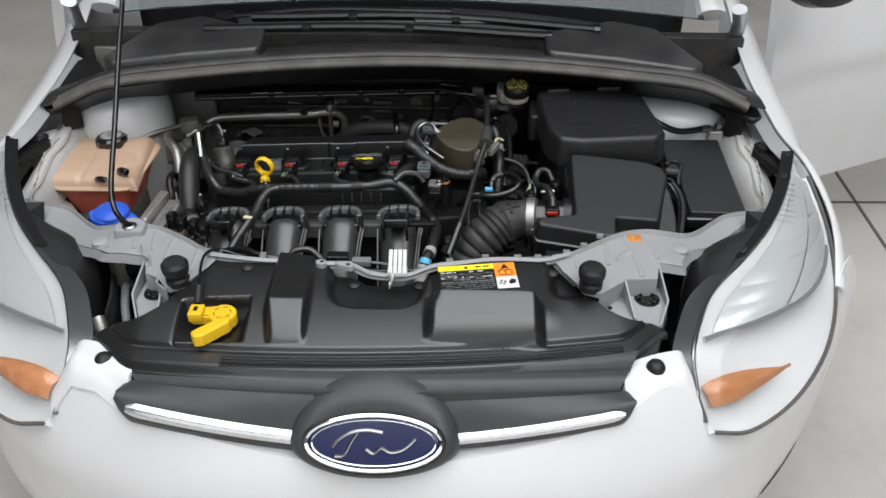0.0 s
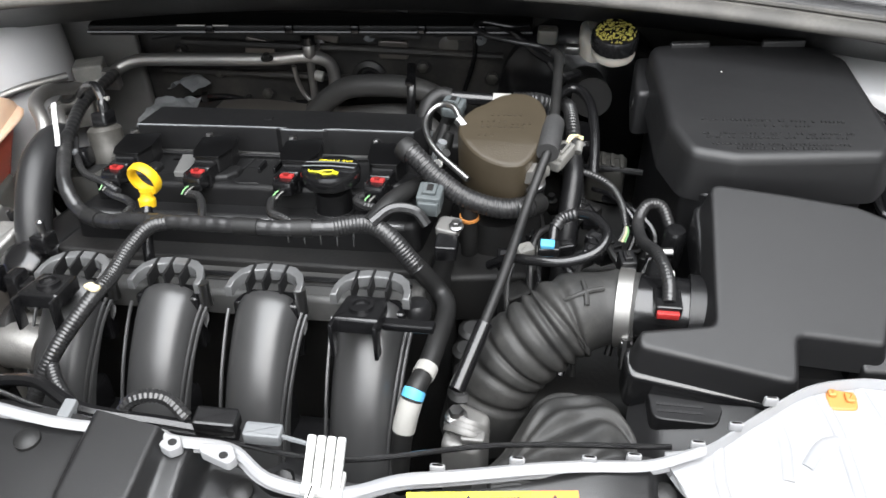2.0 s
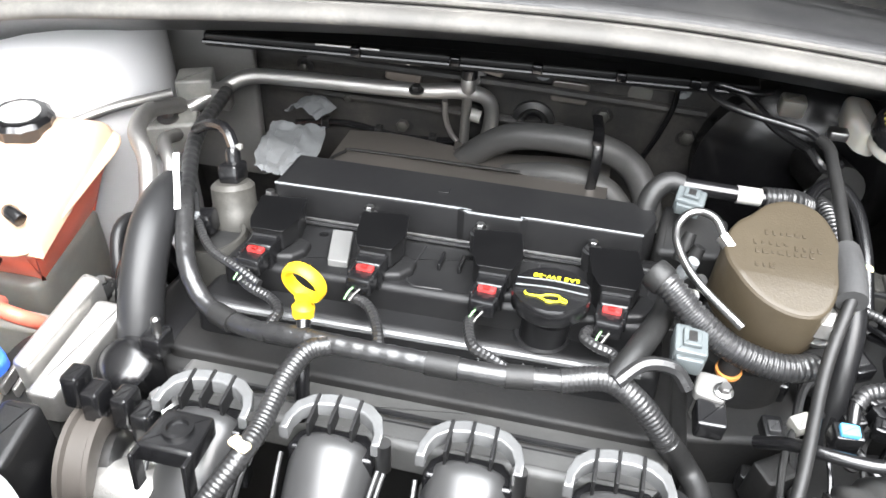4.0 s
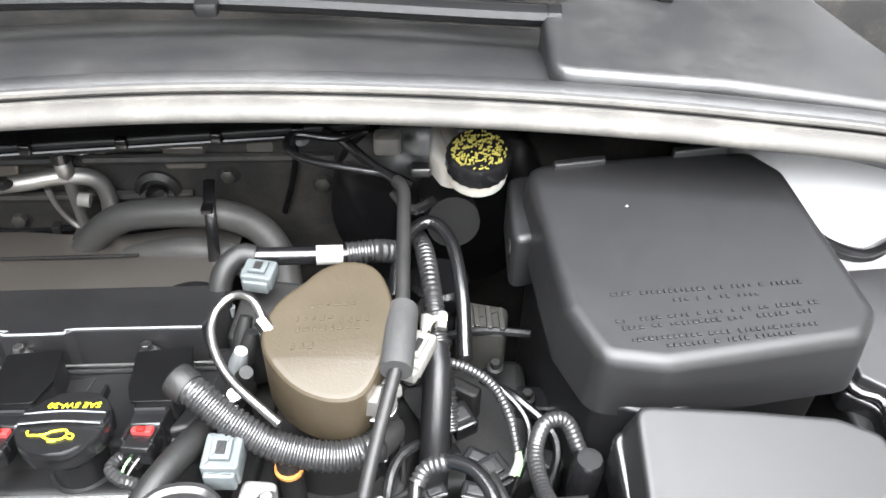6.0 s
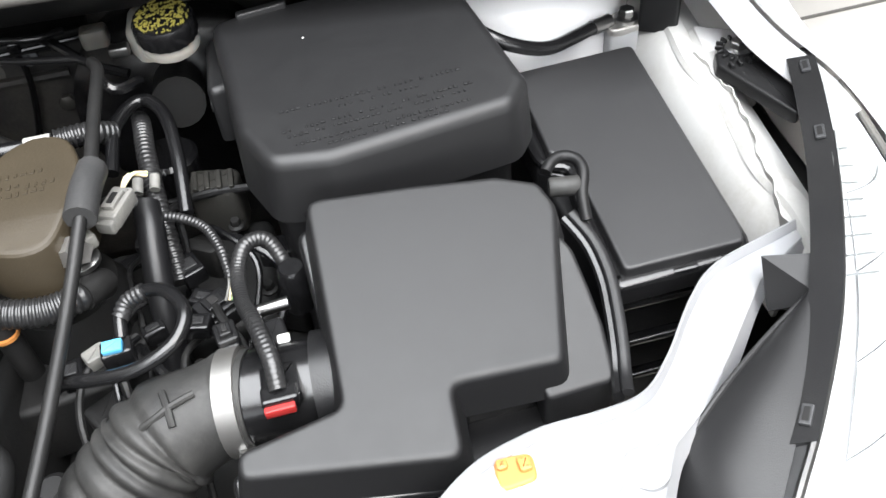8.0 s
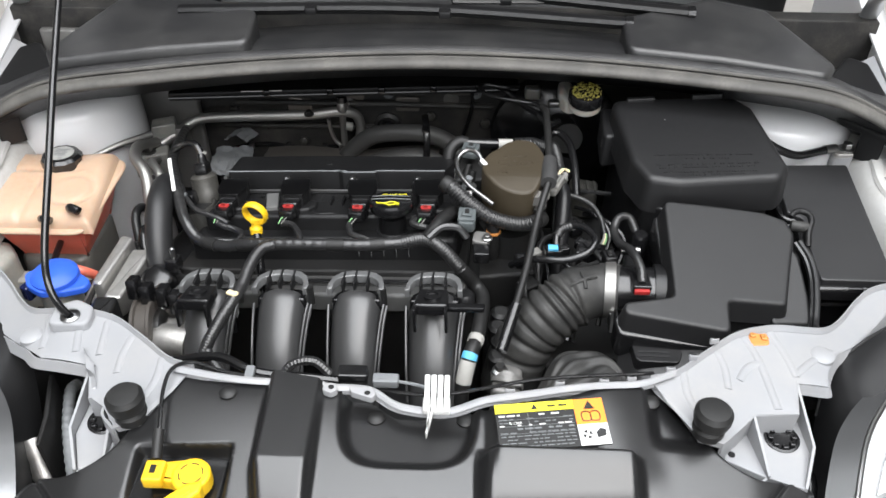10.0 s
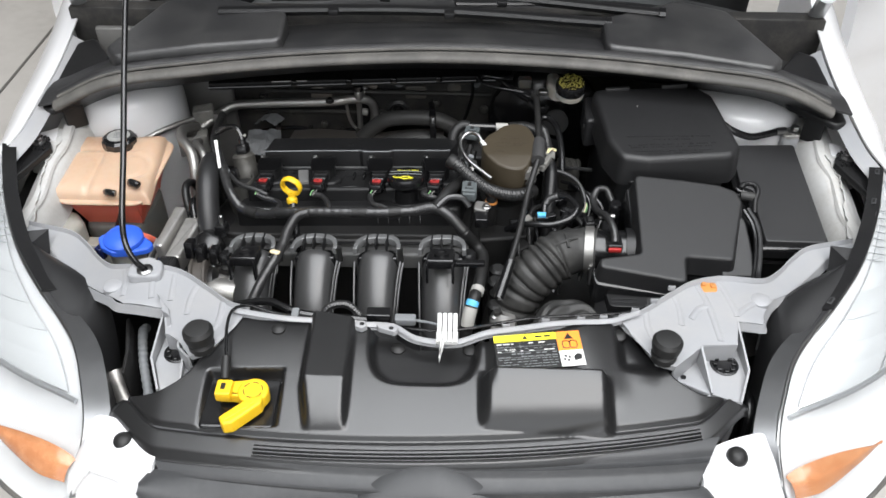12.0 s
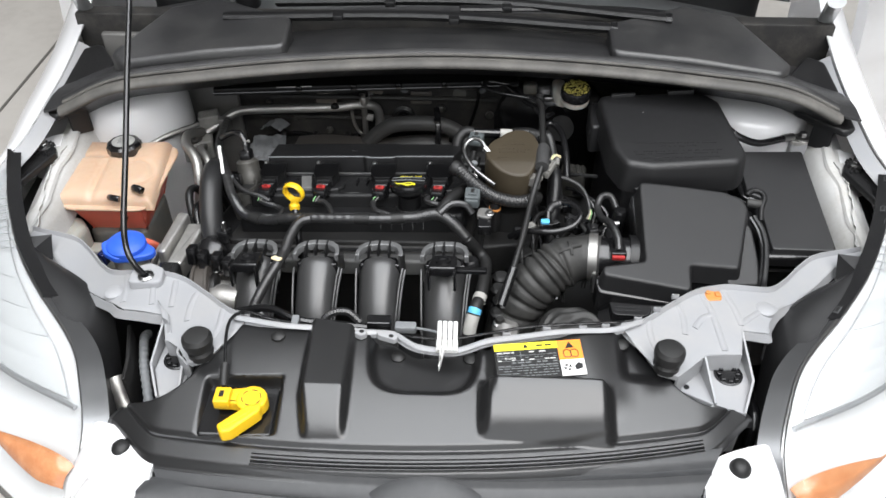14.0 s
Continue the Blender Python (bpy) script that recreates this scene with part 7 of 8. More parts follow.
part("branch", tube([E(-0.205, -0.071, -0.022), E(-0.222, -0.082, -0.024), E(-0.231, -0.108, -0.034), E(-0.234, -0.142, -0.046), E(-0.238, -0.170, -0.052), E(-0.255, -0.200, -0.076), E(-0.268, -0.222, -0.100), E(-0.290, -0.245, -0.150)], 0.0082, 10, ribs=RIB), CONDUIT, loom, "ribbed branch")
part("branch", tube([E(-0.266, -0.218, -0.096), E(-0.255, -0.232, -0.106), E(-0.240, -0.244, -0.116), E(-0.222, -0.252, -0.128)], 0.0068, 10, ribs=RIB), CONDUIT, loom, "ribbed branch")
for k in range(4):
    part("wire_end", tube([E(-0.224, -0.250 + 0.002 * k, -0.126), E(-0.214, -0.254 + 0.003 * k, -0.124), E(-0.206, -0.256 + 0.002 * k, -0.134)], 0.0016, 6, 0.004), (YELLOW, GREEN, LABELY, WHITECON)[k], loom, "bright thin wire")
part("cream_tab", block((-0.239, -0.168, -0.044), (0.018, 0.010, 0.004), 0.002, 0.004, m=ME @ Matrix.Translation((-0.239, -0.168, -0.044)) @ pose(0, 0, 0, 0, 0, -25) @ Matrix.Translation((0.239, 0.168, 0.044))), CREAM, loom, "cream plastic tab")
part("white_tag", sheet(lambda u, v: (-0.400 + 0.008 * u + 0.005 * v, 1.319 - 0.032 * u + 0.002 * v, 0.784 - 0.036 * u + 0.002 * math.sin(6 * u)), 10, 2, 0.0008), LABELW, loom, "white paper tag")


def plug(name, c, size, material, label, rz=0.0, detail=True, cat="connector"):
    t = thing(name, c, label, cat)
    m = pose(*c, 0, 0, rz)
    part("shell", block((0, 0, 0), size, 0.002, 0.003, m=m), material, t)
    if detail:
        part("latch", block((0, 0, size[2] / 2 + 0.0015), (size[0] * 0.55, size[1] * 0.6, 0.004), 0.001, 0.001, m=m), material, t)
        part("window", block((0, 0, size[2] / 2 + 0.0035), (size[0] * 0.25, size[1] * 0.35, 0.002), 0.0005, 0.0005, m=m), DARK, t)
        part("collar", block((0, -size[1] * 0.5, -0.002), (size[0] * 0.85, size[1] * 0.3, size[2] * 0.8), 0.002, 0.002, m=m), material, t)
    return t


plug("connector", (0.051, 1.214, 0.766), (0.025, 0.028, 0.020), PALECON, "grey plastic connector on the wiring loom", -3)
plug("connector", (0.056, 1.387, 0.765), (0.026, 0.022, 0.014), PALECON, "grey plastic connector beside the engine mount", -12)
plug("connector", (0.182, 1.296, 0.770), (0.018, 0.034, 0.014), WHITECON, "white plastic connector with yellow wires", -25)
plug("connector", (0.173, 1.180, 0.735), (0.022, 0.016, 0.018), GLOSSY, "black quick connector with a blue insert", 6, False)
part("blue_insert", block((0.172, 1.178, 0.746), (0.014, 0.010, 0.005), 0.001, 0.001), CYAN, bpy.data.objects["connector.003"], "light blue insert")
plug("connector", (0.250, 1.168, 0.735), (0.016, 0.020, 0.022), SATIN, "black plug beside the air hose", 10)
plug("connector", (0.235, 1.240, 0.690), (0.030, 0.024, 0.020), SATIN, "black plug low beside the mount", 30)
plug("connector", (0.150, 1.200, 0.715), (0.018, 0.014, 0.012), WHITECON, "small pale plug near the fuel line", 30, False)
plug("connector", (0.158, 1.258, 0.775), (0.022, 0.014, 0.012), WHITECON, "white plug tucked under the brown cap", 35, False)
sens = thing("cam_sensor", (0.075, 1.195, 0.74), "pale alloy sensor with a bolted foot", "sensor")
part("foot", prism([(0.058, 1.185), (0.082, 1.180), (0.086, 1.205), (0.062, 1.208)], 0.742, 0.750, 0.002, 0.006), CAST, sens)
part("barrel", lathe([(0.009, -0.03), (0.009, 0.000), (0.006, 0.004)], 16, pose(0.072, 1.192, 0.745)), CAST, sens)
part("screw", bolt((0.080, 1.190, 0.750), 0.005, 0.008), STEEL, sens)
part("plug", block((0.072, 1.172, 0.738), (0.022, 0.024, 0.018), 0.002, 0.003), GLOSSY, sens)
oring = thing("vent_stub", (0.095, 1.212, 0.72), "dark stub with an amber ring", "pipe stub")
part("stub", lathe([(0.009, -0.04), (0.009, 0.02), (0.007, 0.024)], 16, pose(0.090, 1.226, 0.725)), DARK, oring)
part("ring", lathe([(0.0105, -0.0015), (0.0105, 0.0015)], 18, pose(0.090, 1.225, 0.735)), ORANGE, oring)

# silver loop and ribbed hose round the brown cap
loop = thing("silver_pipe", (0.05, 1.28, 0.78), "thin bright metal pipe looped beside the brown cap", "pipe")
part("pipe", tube([(0.074, 1.300, 0.800), (0.064, 1.318, 0.808), (0.048, 1.325, 0.806), (0.036, 1.312, 0.800), (0.037, 1.290, 0.796), (0.052, 1.262, 0.790), (0.088, 1.230, 0.780)], 0.0034, 10, 0.004), STEEL, loop)
part("nut", lathe([(0.006, -0.006), (0.006, 0.006)], 6, frame_of((0.074, 1.300, 0.800), (0.6, -0.7, -0.3))), STEEL, loop)
for k in range(5):
    part("fitting", lathe([(0.006, -0.012), (0.007, 0.0), (0.005, 0.014)], 12, frame_of((0.050 + 0.006 * (k % 2), 1.268 + 0.014 * k, 0.765), (0.3, 0.4 * (k - 2), 1))), (STEEL, DARK, GREYCON, DARK, DARK)[k], loop, "small fitting")
rib = thing("ribbed_hose", (0.08, 1.235, 0.76), "black ribbed hose in front of the engine mount", "hose")
part("hose", tube([(0.018, 1.258, 0.795), (0.030, 1.250, 0.792), (0.055, 1.236, 0.776), (0.085, 1.226, 0.760), (0.120, 1.222, 0.752), (0.146, 1.228, 0.750), (0.156, 1.240, 0.745)], 0.0112, 14, ribs=(0.0044, 0.09)), CONDUIT, rib, "corrugated hose")
part("end_cuff", lathe([(0.0118, -0.007), (0.0128, -0.005), (0.0128, 0.005), (0.0118, 0.007)], 16, frame_of((0.022, 1.2555, 0.794), (0.75, -0.55, -0.2))), RUBBER, rib, "smooth end cuff")
part("end_cuff", tube([(0.150, 1.231, 0.749), (0.158, 1.243, 0.744), (0.160, 1.254, 0.735)], 0.0120, 14, 0.004), RUBBER, rib, "smooth end cuff")

# vapour hose with its foam collar, running up to the cowl
vap = thing("vapour_hose", (0.15, 1.24, 0.75), "long thin black hose with a grey foam collar", "hose")
part("hose", tube([(0.168, 1.463, 0.799), (0.174, 1.448, 0.800), (0.174, 1.420, 0.800), (0.173, 1.375, 0.800), (0.171, 1.300, 0.796)], 0.0056, 10, 0.005), RUBBER, vap, "upper hose")
part("thin_hose", tube([(0.172, 1.455, 0.800), (0.158, 1.470, 0.800), (0.140, 1.476, 0.800), (0.103, 1.487, 0.800), (0.080, 1.499, 0.800), (0.070, 1.517, 0.800), (0.078, 1.533, 0.798), (0.112, 1.530, 0.795), (0.135, 1.545, 0.790)], 0.0036, 10, 0.005), GLOSSY, vap, "thin glossy hose")
part("collar", tube([(0.1715, 1.318, 0.794), (0.169, 1.287, 0.799), (0.166, 1.258, 0.798)], 0.0118, 14, 0.005), FOAM, vap, "foam collar")
part("lower_hose", tube([(0.1665, 1.262, 0.798), (0.150, 1.210, 0.770), (0.132, 1.130, 0.748), (0.114, 1.066, 0.728)], 0.0050, 10, 0.008), RUBBER, vap, "lower hose")
part("sleeve", tube([(0.118, 1.078, 0.732), (0.098, 1.020, 0.705)], 0.0078, 12, 0.01), GLOSSY, vap, "glossy sleeve")

# cables and hoses between mount and battery
mid = thing("gearbox_hoses", (0.2, 1.30, 0.68), "bundle of black hoses and cables beside the battery", "hose bundle")
part("thick_hose", tube([(0.196, 1.325, 0.742), (0.197, 1.298, 0.732), (0.194, 1.262, 0.698), (0.190, 1.225, 0.645)], 0.0115, 14, 0.006), SATIN, mid, "thick black hose")
part("elbow", tube([(0.158, 1.322, 0.748), (0.178, 1.326, 0.752), (0.196, 1.322, 0.742)], 0.0075, 10, 0.004), SATIN, mid)
part("ribbed_tube", tube([(0.186, 1.475, 0.722), (0.192, 1.440, 0.736), (0.196, 1.395, 0.738), (0.200, 1.35, 0.725), (0.208, 1.28, 0.69)], 0.0088, 12, ribs=(0.0052, 0.13)), CONDUIT, mid, "ribbed tube")
part("hoop", tube([(0.165, 1.385, 0.735), (0.172, 1.435, 0.748), (0.195, 1.462, 0.752), (0.215, 1.440, 0.748), (0.222, 1.390, 0.735), (0.222, 1.335, 0.715)], 0.0062, 10, 0.006), GLOSSY, mid, "glossy hoop")
part("ribbed_cable", tube([(0.200, 1.318, 0.735), (0.222, 1.308, 0.735), (0.240, 1.292, 0.733), (0.250, 1.266, 0.730), (0.254, 1.240, 0.722)], 0.0042, 8, ribs=(0.0036, 0.15)), CONDUIT, mid, "ribbed cable")
for k in range(2):
    part("white_sleeve", lathe([(0.0045, -0.007), (0.0045, 0.007)], 12, frame_of((0.190 + 0.013 * k, 1.348 + 0.006 * k, 0.744 - 0.004 * k), (0.1, 0.9, 0.3))), WHITECON, mid, "white sleeve")
for k in range(3):
    part("wire", tube([(0.253 + 0.001 * k, 1.241, 0.723), (0.252 + 0.002 * k, 1.232, 0.722), (0.247 + 0.003 * k, 1.225, 0.714)], 0.0014, 6, 0.004), (WHITECON, CREAM, GREEN)[k], mid)
    part("wire", tube([(0.186, 1.312, 0.772), (0.192 + 0.002 * k, 1.325, 0.776), (0.205, 1.330 + 0.002 * k, 0.768)], 0.0014, 6, 0.004), (CREAM, GREEN, CREAM)[k], mid)
part("dark_cable", tube([(0.20, 1.37, 0.70), (0.24, 1.385, 0.69), (0.285, 1.38, 0.69)], 0.004, 8), MATTE, mid)
part("soiled_casting", prism([(0.217, 1.388), (0.262, 1.378), (0.268, 1.412), (0.222, 1.424)], 0.640, 0.692, 0.006, 0.008), OLIVE, mid, "soiled grey casting")
for k in range(4):
    part("casting_rib", block((0.226 + 0.011 * k, 1.401 - 0.002 * k, 0.692), (0.005, 0.026, 0.008), 0.001, 0.002), OLIVE, mid)
for (x, y, z), size, rz in (((0.192, 1.212, 0.712), (0.018, 0.012, 0.014), 20), ((0.222, 1.216, 0.704), (0.022, 0.016, 0.014), -15), ((0.130, 1.196, 0.705), (0.016, 0.022, 0.014), 5), ((0.216, 1.292, 0.690), (0.020, 0.026, 0.016), 25), ((0.228, 1.252, 0.690), (0.026, 0.016, 0.014), -30)):
    part("small_plug", block((0, 0, 0), size, 0.002, 0.003, m=pose(x, y, z, 0, 0, rz)), GLOSSY, mid, "small black plug")
    part("plug_rim", block((0, 0, size[2] / 2), (size[0] * 0.6, size[1] * 0.5, 0.003), 0.001, 0.001, m=pose(x, y, z, 0, 0, rz)), LID, mid)
part("round_lid", lathe([(0.026, -0.05), (0.028, 0.0), (0.024, 0.004)], 24, pose(0.205, 1.44, 0.70)), GLOSSY, mid, "round black lid")

gc = random.Random(33)
for k in range(12):
    x, y, z = gc.uniform(0.17, 0.24), gc.uniform(1.20, 1.46), gc.uniform(0.66, 0.71)
    a = gc.uniform(-1, 1)
    part("thin_cable", tube([(x, y, z), (x + 0.03 * a, y - 0.03, z + 0.012), (x + 0.05 * a + 0.01, y - 0.07, z), (x + 0.03 * a, y - 0.12, z - 0.05)], gc.choice((0.0022, 0.003, 0.004)), 8, 0.006), gc.choice((GLOSSY, RUBBER, CONDUIT)), mid, "thin dark cable")

fuel = thing("fuel_line", (0.18, 1.18, 0.74), "thin black fuel line looped over the air hose", "fuel line")
part("line", tube([(0.177, 1.188, 0.742), (0.180, 1.204, 0.752), (0.196, 1.210, 0.760), (0.216, 1.200, 0.766), (0.228, 1.176, 0.766), (0.218, 1.156, 0.760), (0.190, 1.148, 0.752), (0.160, 1.153, 0.746), (0.135, 1.165, 0.735), (0.115, 1.180, 0.71)], 0.0052, 10, 0.004), GLOSSY, fuel)
part("ribbed_end", tube([(0.179, 1.200, 0.750), (0.186, 1.208, 0.756), (0.200, 1.209, 0.762)], 0.0065, 10, ribs=(0.004, 0.10)), CONDUIT, fuel)

# intake hose with its clamp, meter and lower duct
hose = thing("air_hose", (0.18, 1.14, 0.60), "black rubber air intake hose with deep folds", "air hose")
HPATH = [(0.262, 1.127, 0.716), (0.246, 1.130, 0.714), (0.228, 1.128, 0.712), (0.199, 1.121, 0.708), (0.184, 1.113, 0.700), (0.167, 1.105, 0.688), (0.149, 1.098, 0.670), (0.135, 1.089, 0.650), (0.124, 1.080, 0.620), (0.116, 1.070, 0.580)]
GROOVES = (0.345, 0.400, 0.455, 0.510, 0.580, 0.665, 0.750, 0.840)


def hose_skin(u, v):
    c = curve_at(HPATH, u)
    t = (curve_at(HPATH, min(u + 0.01, 1)) - curve_at(HPATH, max(u - 0.01, 0))).normalized()
    p = t.cross(Vector((0, 0, 1))).normalized()
    q = p.cross(t)
    r = 0.0352 + 0.0062 * step(0.20, 0.36, u)
    r -= sum(0.0046 * math.exp(-((u - g - 0.006 * math.cos(6.283 * v)) / 0.014) ** 2) for g in GROOVES)
    r += 0.0016 * math.exp(-((u - 0.13) / 0.02) ** 2) + 0.0010 * noise.noise(Vector((u * 9, 3 * math.cos(6.283 * v), 3 * math.sin(6.283 * v))))
    return c + (p * math.cos(6.2832 * v) + q * math.sin(6.2832 * v)) * r


part("bellows", sheet(hose_skin, 150, 44, 0.003), HOSE, hose, "dusty folded rubber bellows", 75)
for pts in (((0.190, 1.1075, 0.741), (0.199, 1.1085, 0.7455), (0.212, 1.114, 0.7485), (0.226, 1.120, 0.7475)), ((0.206, 1.126, 0.7495), (0.209, 1.113, 0.7485), (0.2105, 1.101, 0.743))):
    part("cross_rib", tube(pts, 0.0026, 8, 0.004), HOSE, hose)
clampring = thing("hose_clamp", (0.252, 1.13, 0.69), "bright steel hose clamp round the air hose", "hose clamp")
cr = frame_of((0.249, 1.1295, 0.7143), (1, -0.14, 0.08), (0, 0, 1))
part("band", lathe([(0.0360, -0.0075), (0.0385, -0.007), (0.0385, 0.007), (0.0360, 0.0075)], 40, cr), PIPE, clampring, "steel band")
part("screw_housing", block((0.250, 1.092, 0.700), (0.012, 0.012, 0.022), 0.002, 0.003), STEEL, clampring)
part("screw", lathe([(0.005, -0.016), (0.005, 0.016)], 8, frame_of((0.250, 1.086, 0.698), (0, 0.3, 1))), STEEL, clampring)
maf = thing("air_flow_meter", (0.29, 1.125, 0.69), "black air flow meter between hose and filter box", "air flow meter")
part("tube", tube([(0.255, 1.129, 0.714), (0.335, 1.120, 0.718)], 0.0350, 28, 0.01), GLOSSY, maf, "smooth black tube")
part("collar", tube([(0.306, 1.123, 0.716), (0.328, 1.121, 0.717)], 0.0400, 28, 0.006), SATIN, maf)
part("head", block((0.283, 1.110, 0.746), (0.026, 0.030, 0.012), 0.003, 0.004), GLOSSY, maf)
part("plug", block((0.282, 1.096, 0.752), (0.024, 0.014, 0.014), 0.002, 0.003), GLOSSY, maf)
part("red_lock", block((0.281, 1.087, 0.752), (0.020, 0.005, 0.007), 0.001, 0.001), RED, maf, "red lock")
part("bracket", prism([(0.268, 1.135), (0.295, 1.140), (0.290, 1.175), (0.270, 1.172)], 0.722, 0.742, 0.003, 0.005), SATIN, maf, "black bracket")
part("sticker", block((0.289, 1.151, 0.7435), (0.009, 0.008, 0.001), 0.0004, 0.002), LABELW, maf, "white sticker")
part("lead", tube([(0.282, 1.098, 0.758), (0.281, 1.118, 0.768), (0.274, 1.150, 0.768), (0.265, 1.190, 0.748), (0.263, 1.225, 0.742), (0.272, 1.246, 0.748), (0.288, 1.250, 0.745), (0.298, 1.235, 0.730)], 0.0062, 10, ribs=RIB), CONDUIT, maf, "ribbed lead")
part("side_plug", lathe([(0.012, -0.02), (0.012, 0.02), (0.009, 0.024)], 16, pose(0.302, 1.222, 0.715)), GLOSSY, maf)
part("stud", lathe([(0.005, -0.02), (0.005, 0.006)], 10, frame_of((0.29, 1.19, 0.735), (1, 0, 0.1))), STEEL, maf)
duct = thing("cold_air_duct", (0.20, 0.97, 0.62), "soft black cold air duct behind the front panel", "air duct")
def drape(u, v):
    hump = math.exp(-((u - 0.50) / 0.30) ** 4)
    x = 0.118 + 0.180 * u
    y = 0.925 + v * (0.062 + 0.070 * hump)
    z = 0.640 + (0.040 + 0.022 * hump) * max(0.0, math.sin(math.pi * (0.10 + 0.82 * v))) ** 0.6 - 0.030 * (2 * u - 1) ** 4
    fold = 0.0040 * math.sin(30 * (0.6 * u - v) + 4 * noise.noise(Vector((u * 3, v * 3, 4)))) * step(0.15, 0.4, u)
    return x, y, z + fold + 0.006 * noise.noise(Vector((u * 6, v * 5, 1.5)))


part("body", sheet(drape, 60, 44, 0.003), HOSE, duct, "soft creased rubber body", 75)
part("front_box", prism([(0.128, 0.930), (0.205, 0.925), (0.212, 0.952), (0.188, 0.966), (0.140, 0.964)], 0.62, 0.696, 0.008, 0.010, 4), HOSE, duct, "rounded rubber box")
for q in (0.0, 0.009, 0.018):
    part("ridge", tube([(0.136, 0.930 + q, 0.6965), (0.160, 0.934 + q, 0.6985), (0.198, 0.930 + q, 0.6965)], 0.0026, 8, 0.006), HOSE, duct)
throt = thing("throttle_body", (0.105, 1.01, 0.66), "cast alloy throttle body with a steel bracket", "throttle")
part("casting", prism([(0.085, 0.99), (0.122, 0.985), (0.130, 1.03), (0.095, 1.045)], 0.58, 0.662, 0.006, 0.01), CAST, throt)
part("bracket", block((0.115, 0.998, 0.668), (0.022, 0.012, 0.006), 0.002, 0.003), CAST, throt)
for k in range(3):
    part("clamp_band", lathe([(0.0215, -0.003), (0.0225, 0.0), (0.0215, 0.003)], 24, frame_of((0.108, 1.008 + 0.006 * k, 0.655), (0.25, 0.85, 0.45))), CAST, throt, "worn clamp band")
part("bolt", bolt((0.098, 1.018, 0.668), 0.007, 0.012), STEEL, throt)
for k in range(4):
    part("black_boss", lathe([(0.014, -0.02), (0.014, 0.006), (0.009, 0.010)], 14, pose(0.098 + 0.004 * (k % 2), 1.065 + 0.022 * k, 0.64 + 0.006 * k)), RUBBER, throt)

# battery cable
bc = thing("battery_cable", (0.58, 1.41, 0.77), "black earth cable bolted to the white tower", "battery cable")
part("cable", tube([(0.478, 1.435, 0.795), (0.500, 1.410, 0.790), (0.530, 1.396, 0.775), (0.568, 1.402, 0.758), (0.605, 1.425, 0.748), (0.632, 1.440, 0.745)], 0.0068, 12, 0.006), GLOSSY, bc, "black cable")
part("ferrule", tube([(0.628, 1.438, 0.745), (0.648, 1.445, 0.744)], 0.0078, 12, 0.004), STEEL, bc, "crimped ferrule")
part("lug", prism([(0.642, 1.430), (0.680, 1.432), (0.686, 1.458), (0.650, 1.462)], 0.734, 0.742, 0.002, 0.008), ALLOY, bc, "alloy lug")
part("nut", bolt((0.666, 1.446, 0.742), 0.008, 0.012), STEEL, bc)
part("stand", block((0.66, 1.446, 0.715), (0.03, 0.03, 0.045), 0.003, 0.004), PANEL, bc)

# air-conditioning pipes along the firewall
ac = thing("air_conditioning_pipe", (-0.30, 1.60, 0.68), "dull aluminium air-conditioning pipe along the firewall", "pipe")
part("pipe", tube([(-0.500, 1.548, 0.655), (-0.470, 1.572, 0.668), (-0.440, 1.592, 0.680), (-0.380, 1.597, 0.684), (-0.240, 1.603, 0.688), (-0.190, 1.612, 0.690), (-0.158, 1.622, 0.680), (-0.148, 1.624, 0.655), (-0.152, 1.618, 0.610)], 0.0092, 14, 0.006), PIPE, ac, "aluminium pipe")
part("clip", lathe([(0.0105, -0.006), (0.0105, 0.006)], 16, frame_of((-0.236, 1.6035, 0.688), (1, 0, 0))), DARK, ac)
part("clip_bolt", bolt((-0.236, 1.594, 0.694), 0.006, 0.008), DARK, ac)
part("side_pipe", tube([(-0.205, 1.615, 0.672), (-0.203, 1.618, 0.645), (-0.196, 1.620, 0.622), (-0.185, 1.618, 0.61)], 0.0035, 8), PIPE, ac, "thin side pipe")
part("valve", lathe([(0.006, -0.07), (0.006, 0.0), (0.009, 0.004), (0.009, 0.018), (0.006, 0.022)], 14, pose(-0.178, 1.612, 0.690)), PIPE, ac, "service valve")
part("valve_cap", lathe([(0.010, 0), (0.010, 0.012), (0.006, 0.014)], 14, pose(-0.178, 1.612, 0.712)), GLOSSY, ac)
part("white_band", tube([(-0.172, 1.606, 0.664), (-0.160, 1.606, 0.662)], 0.008, 10), WHITECON, ac)
part("elbow_block", block((-0.176, 1.600, 0.600), (0.026, 0.026, 0.040), 0.005, 0.006), FELT, ac)
part("clamp_block", prism([(-0.512, 1.545), (-0.472, 1.560), (-0.480, 1.590), (-0.518, 1.575)], 0.660, 0.690, 0.003, 0.004), WHITECON, ac, "pale pipe bracket")
part("clamp_tab", block((-0.462, 1.562, 0.668), (0.022, 0.016, 0.030), 0.002, 0.003), PIPE, ac)
part("bracket_body", prism([(-0.540, 1.495), (-0.480, 1.520), (-0.492, 1.560), (-0.548, 1.545)], 0.615, 0.655, 0.005, 0.008), WHITECON, ac, "pale casting")
part("bolt", bolt((-0.515, 1.522, 0.655), 0.008, 0.012), STEEL, ac)
part("front_pipe", tube([(-0.508, 1.545, 0.660), (-0.515, 1.490, 0.690), (-0.500, 1.430, 0.708), (-0.475, 1.395, 0.700), (-0.466, 1.365, 0.670), (-0.470, 1.350, 0.62)], 0.0095, 12, 0.006), PIPE, ac, "bent front pipe")
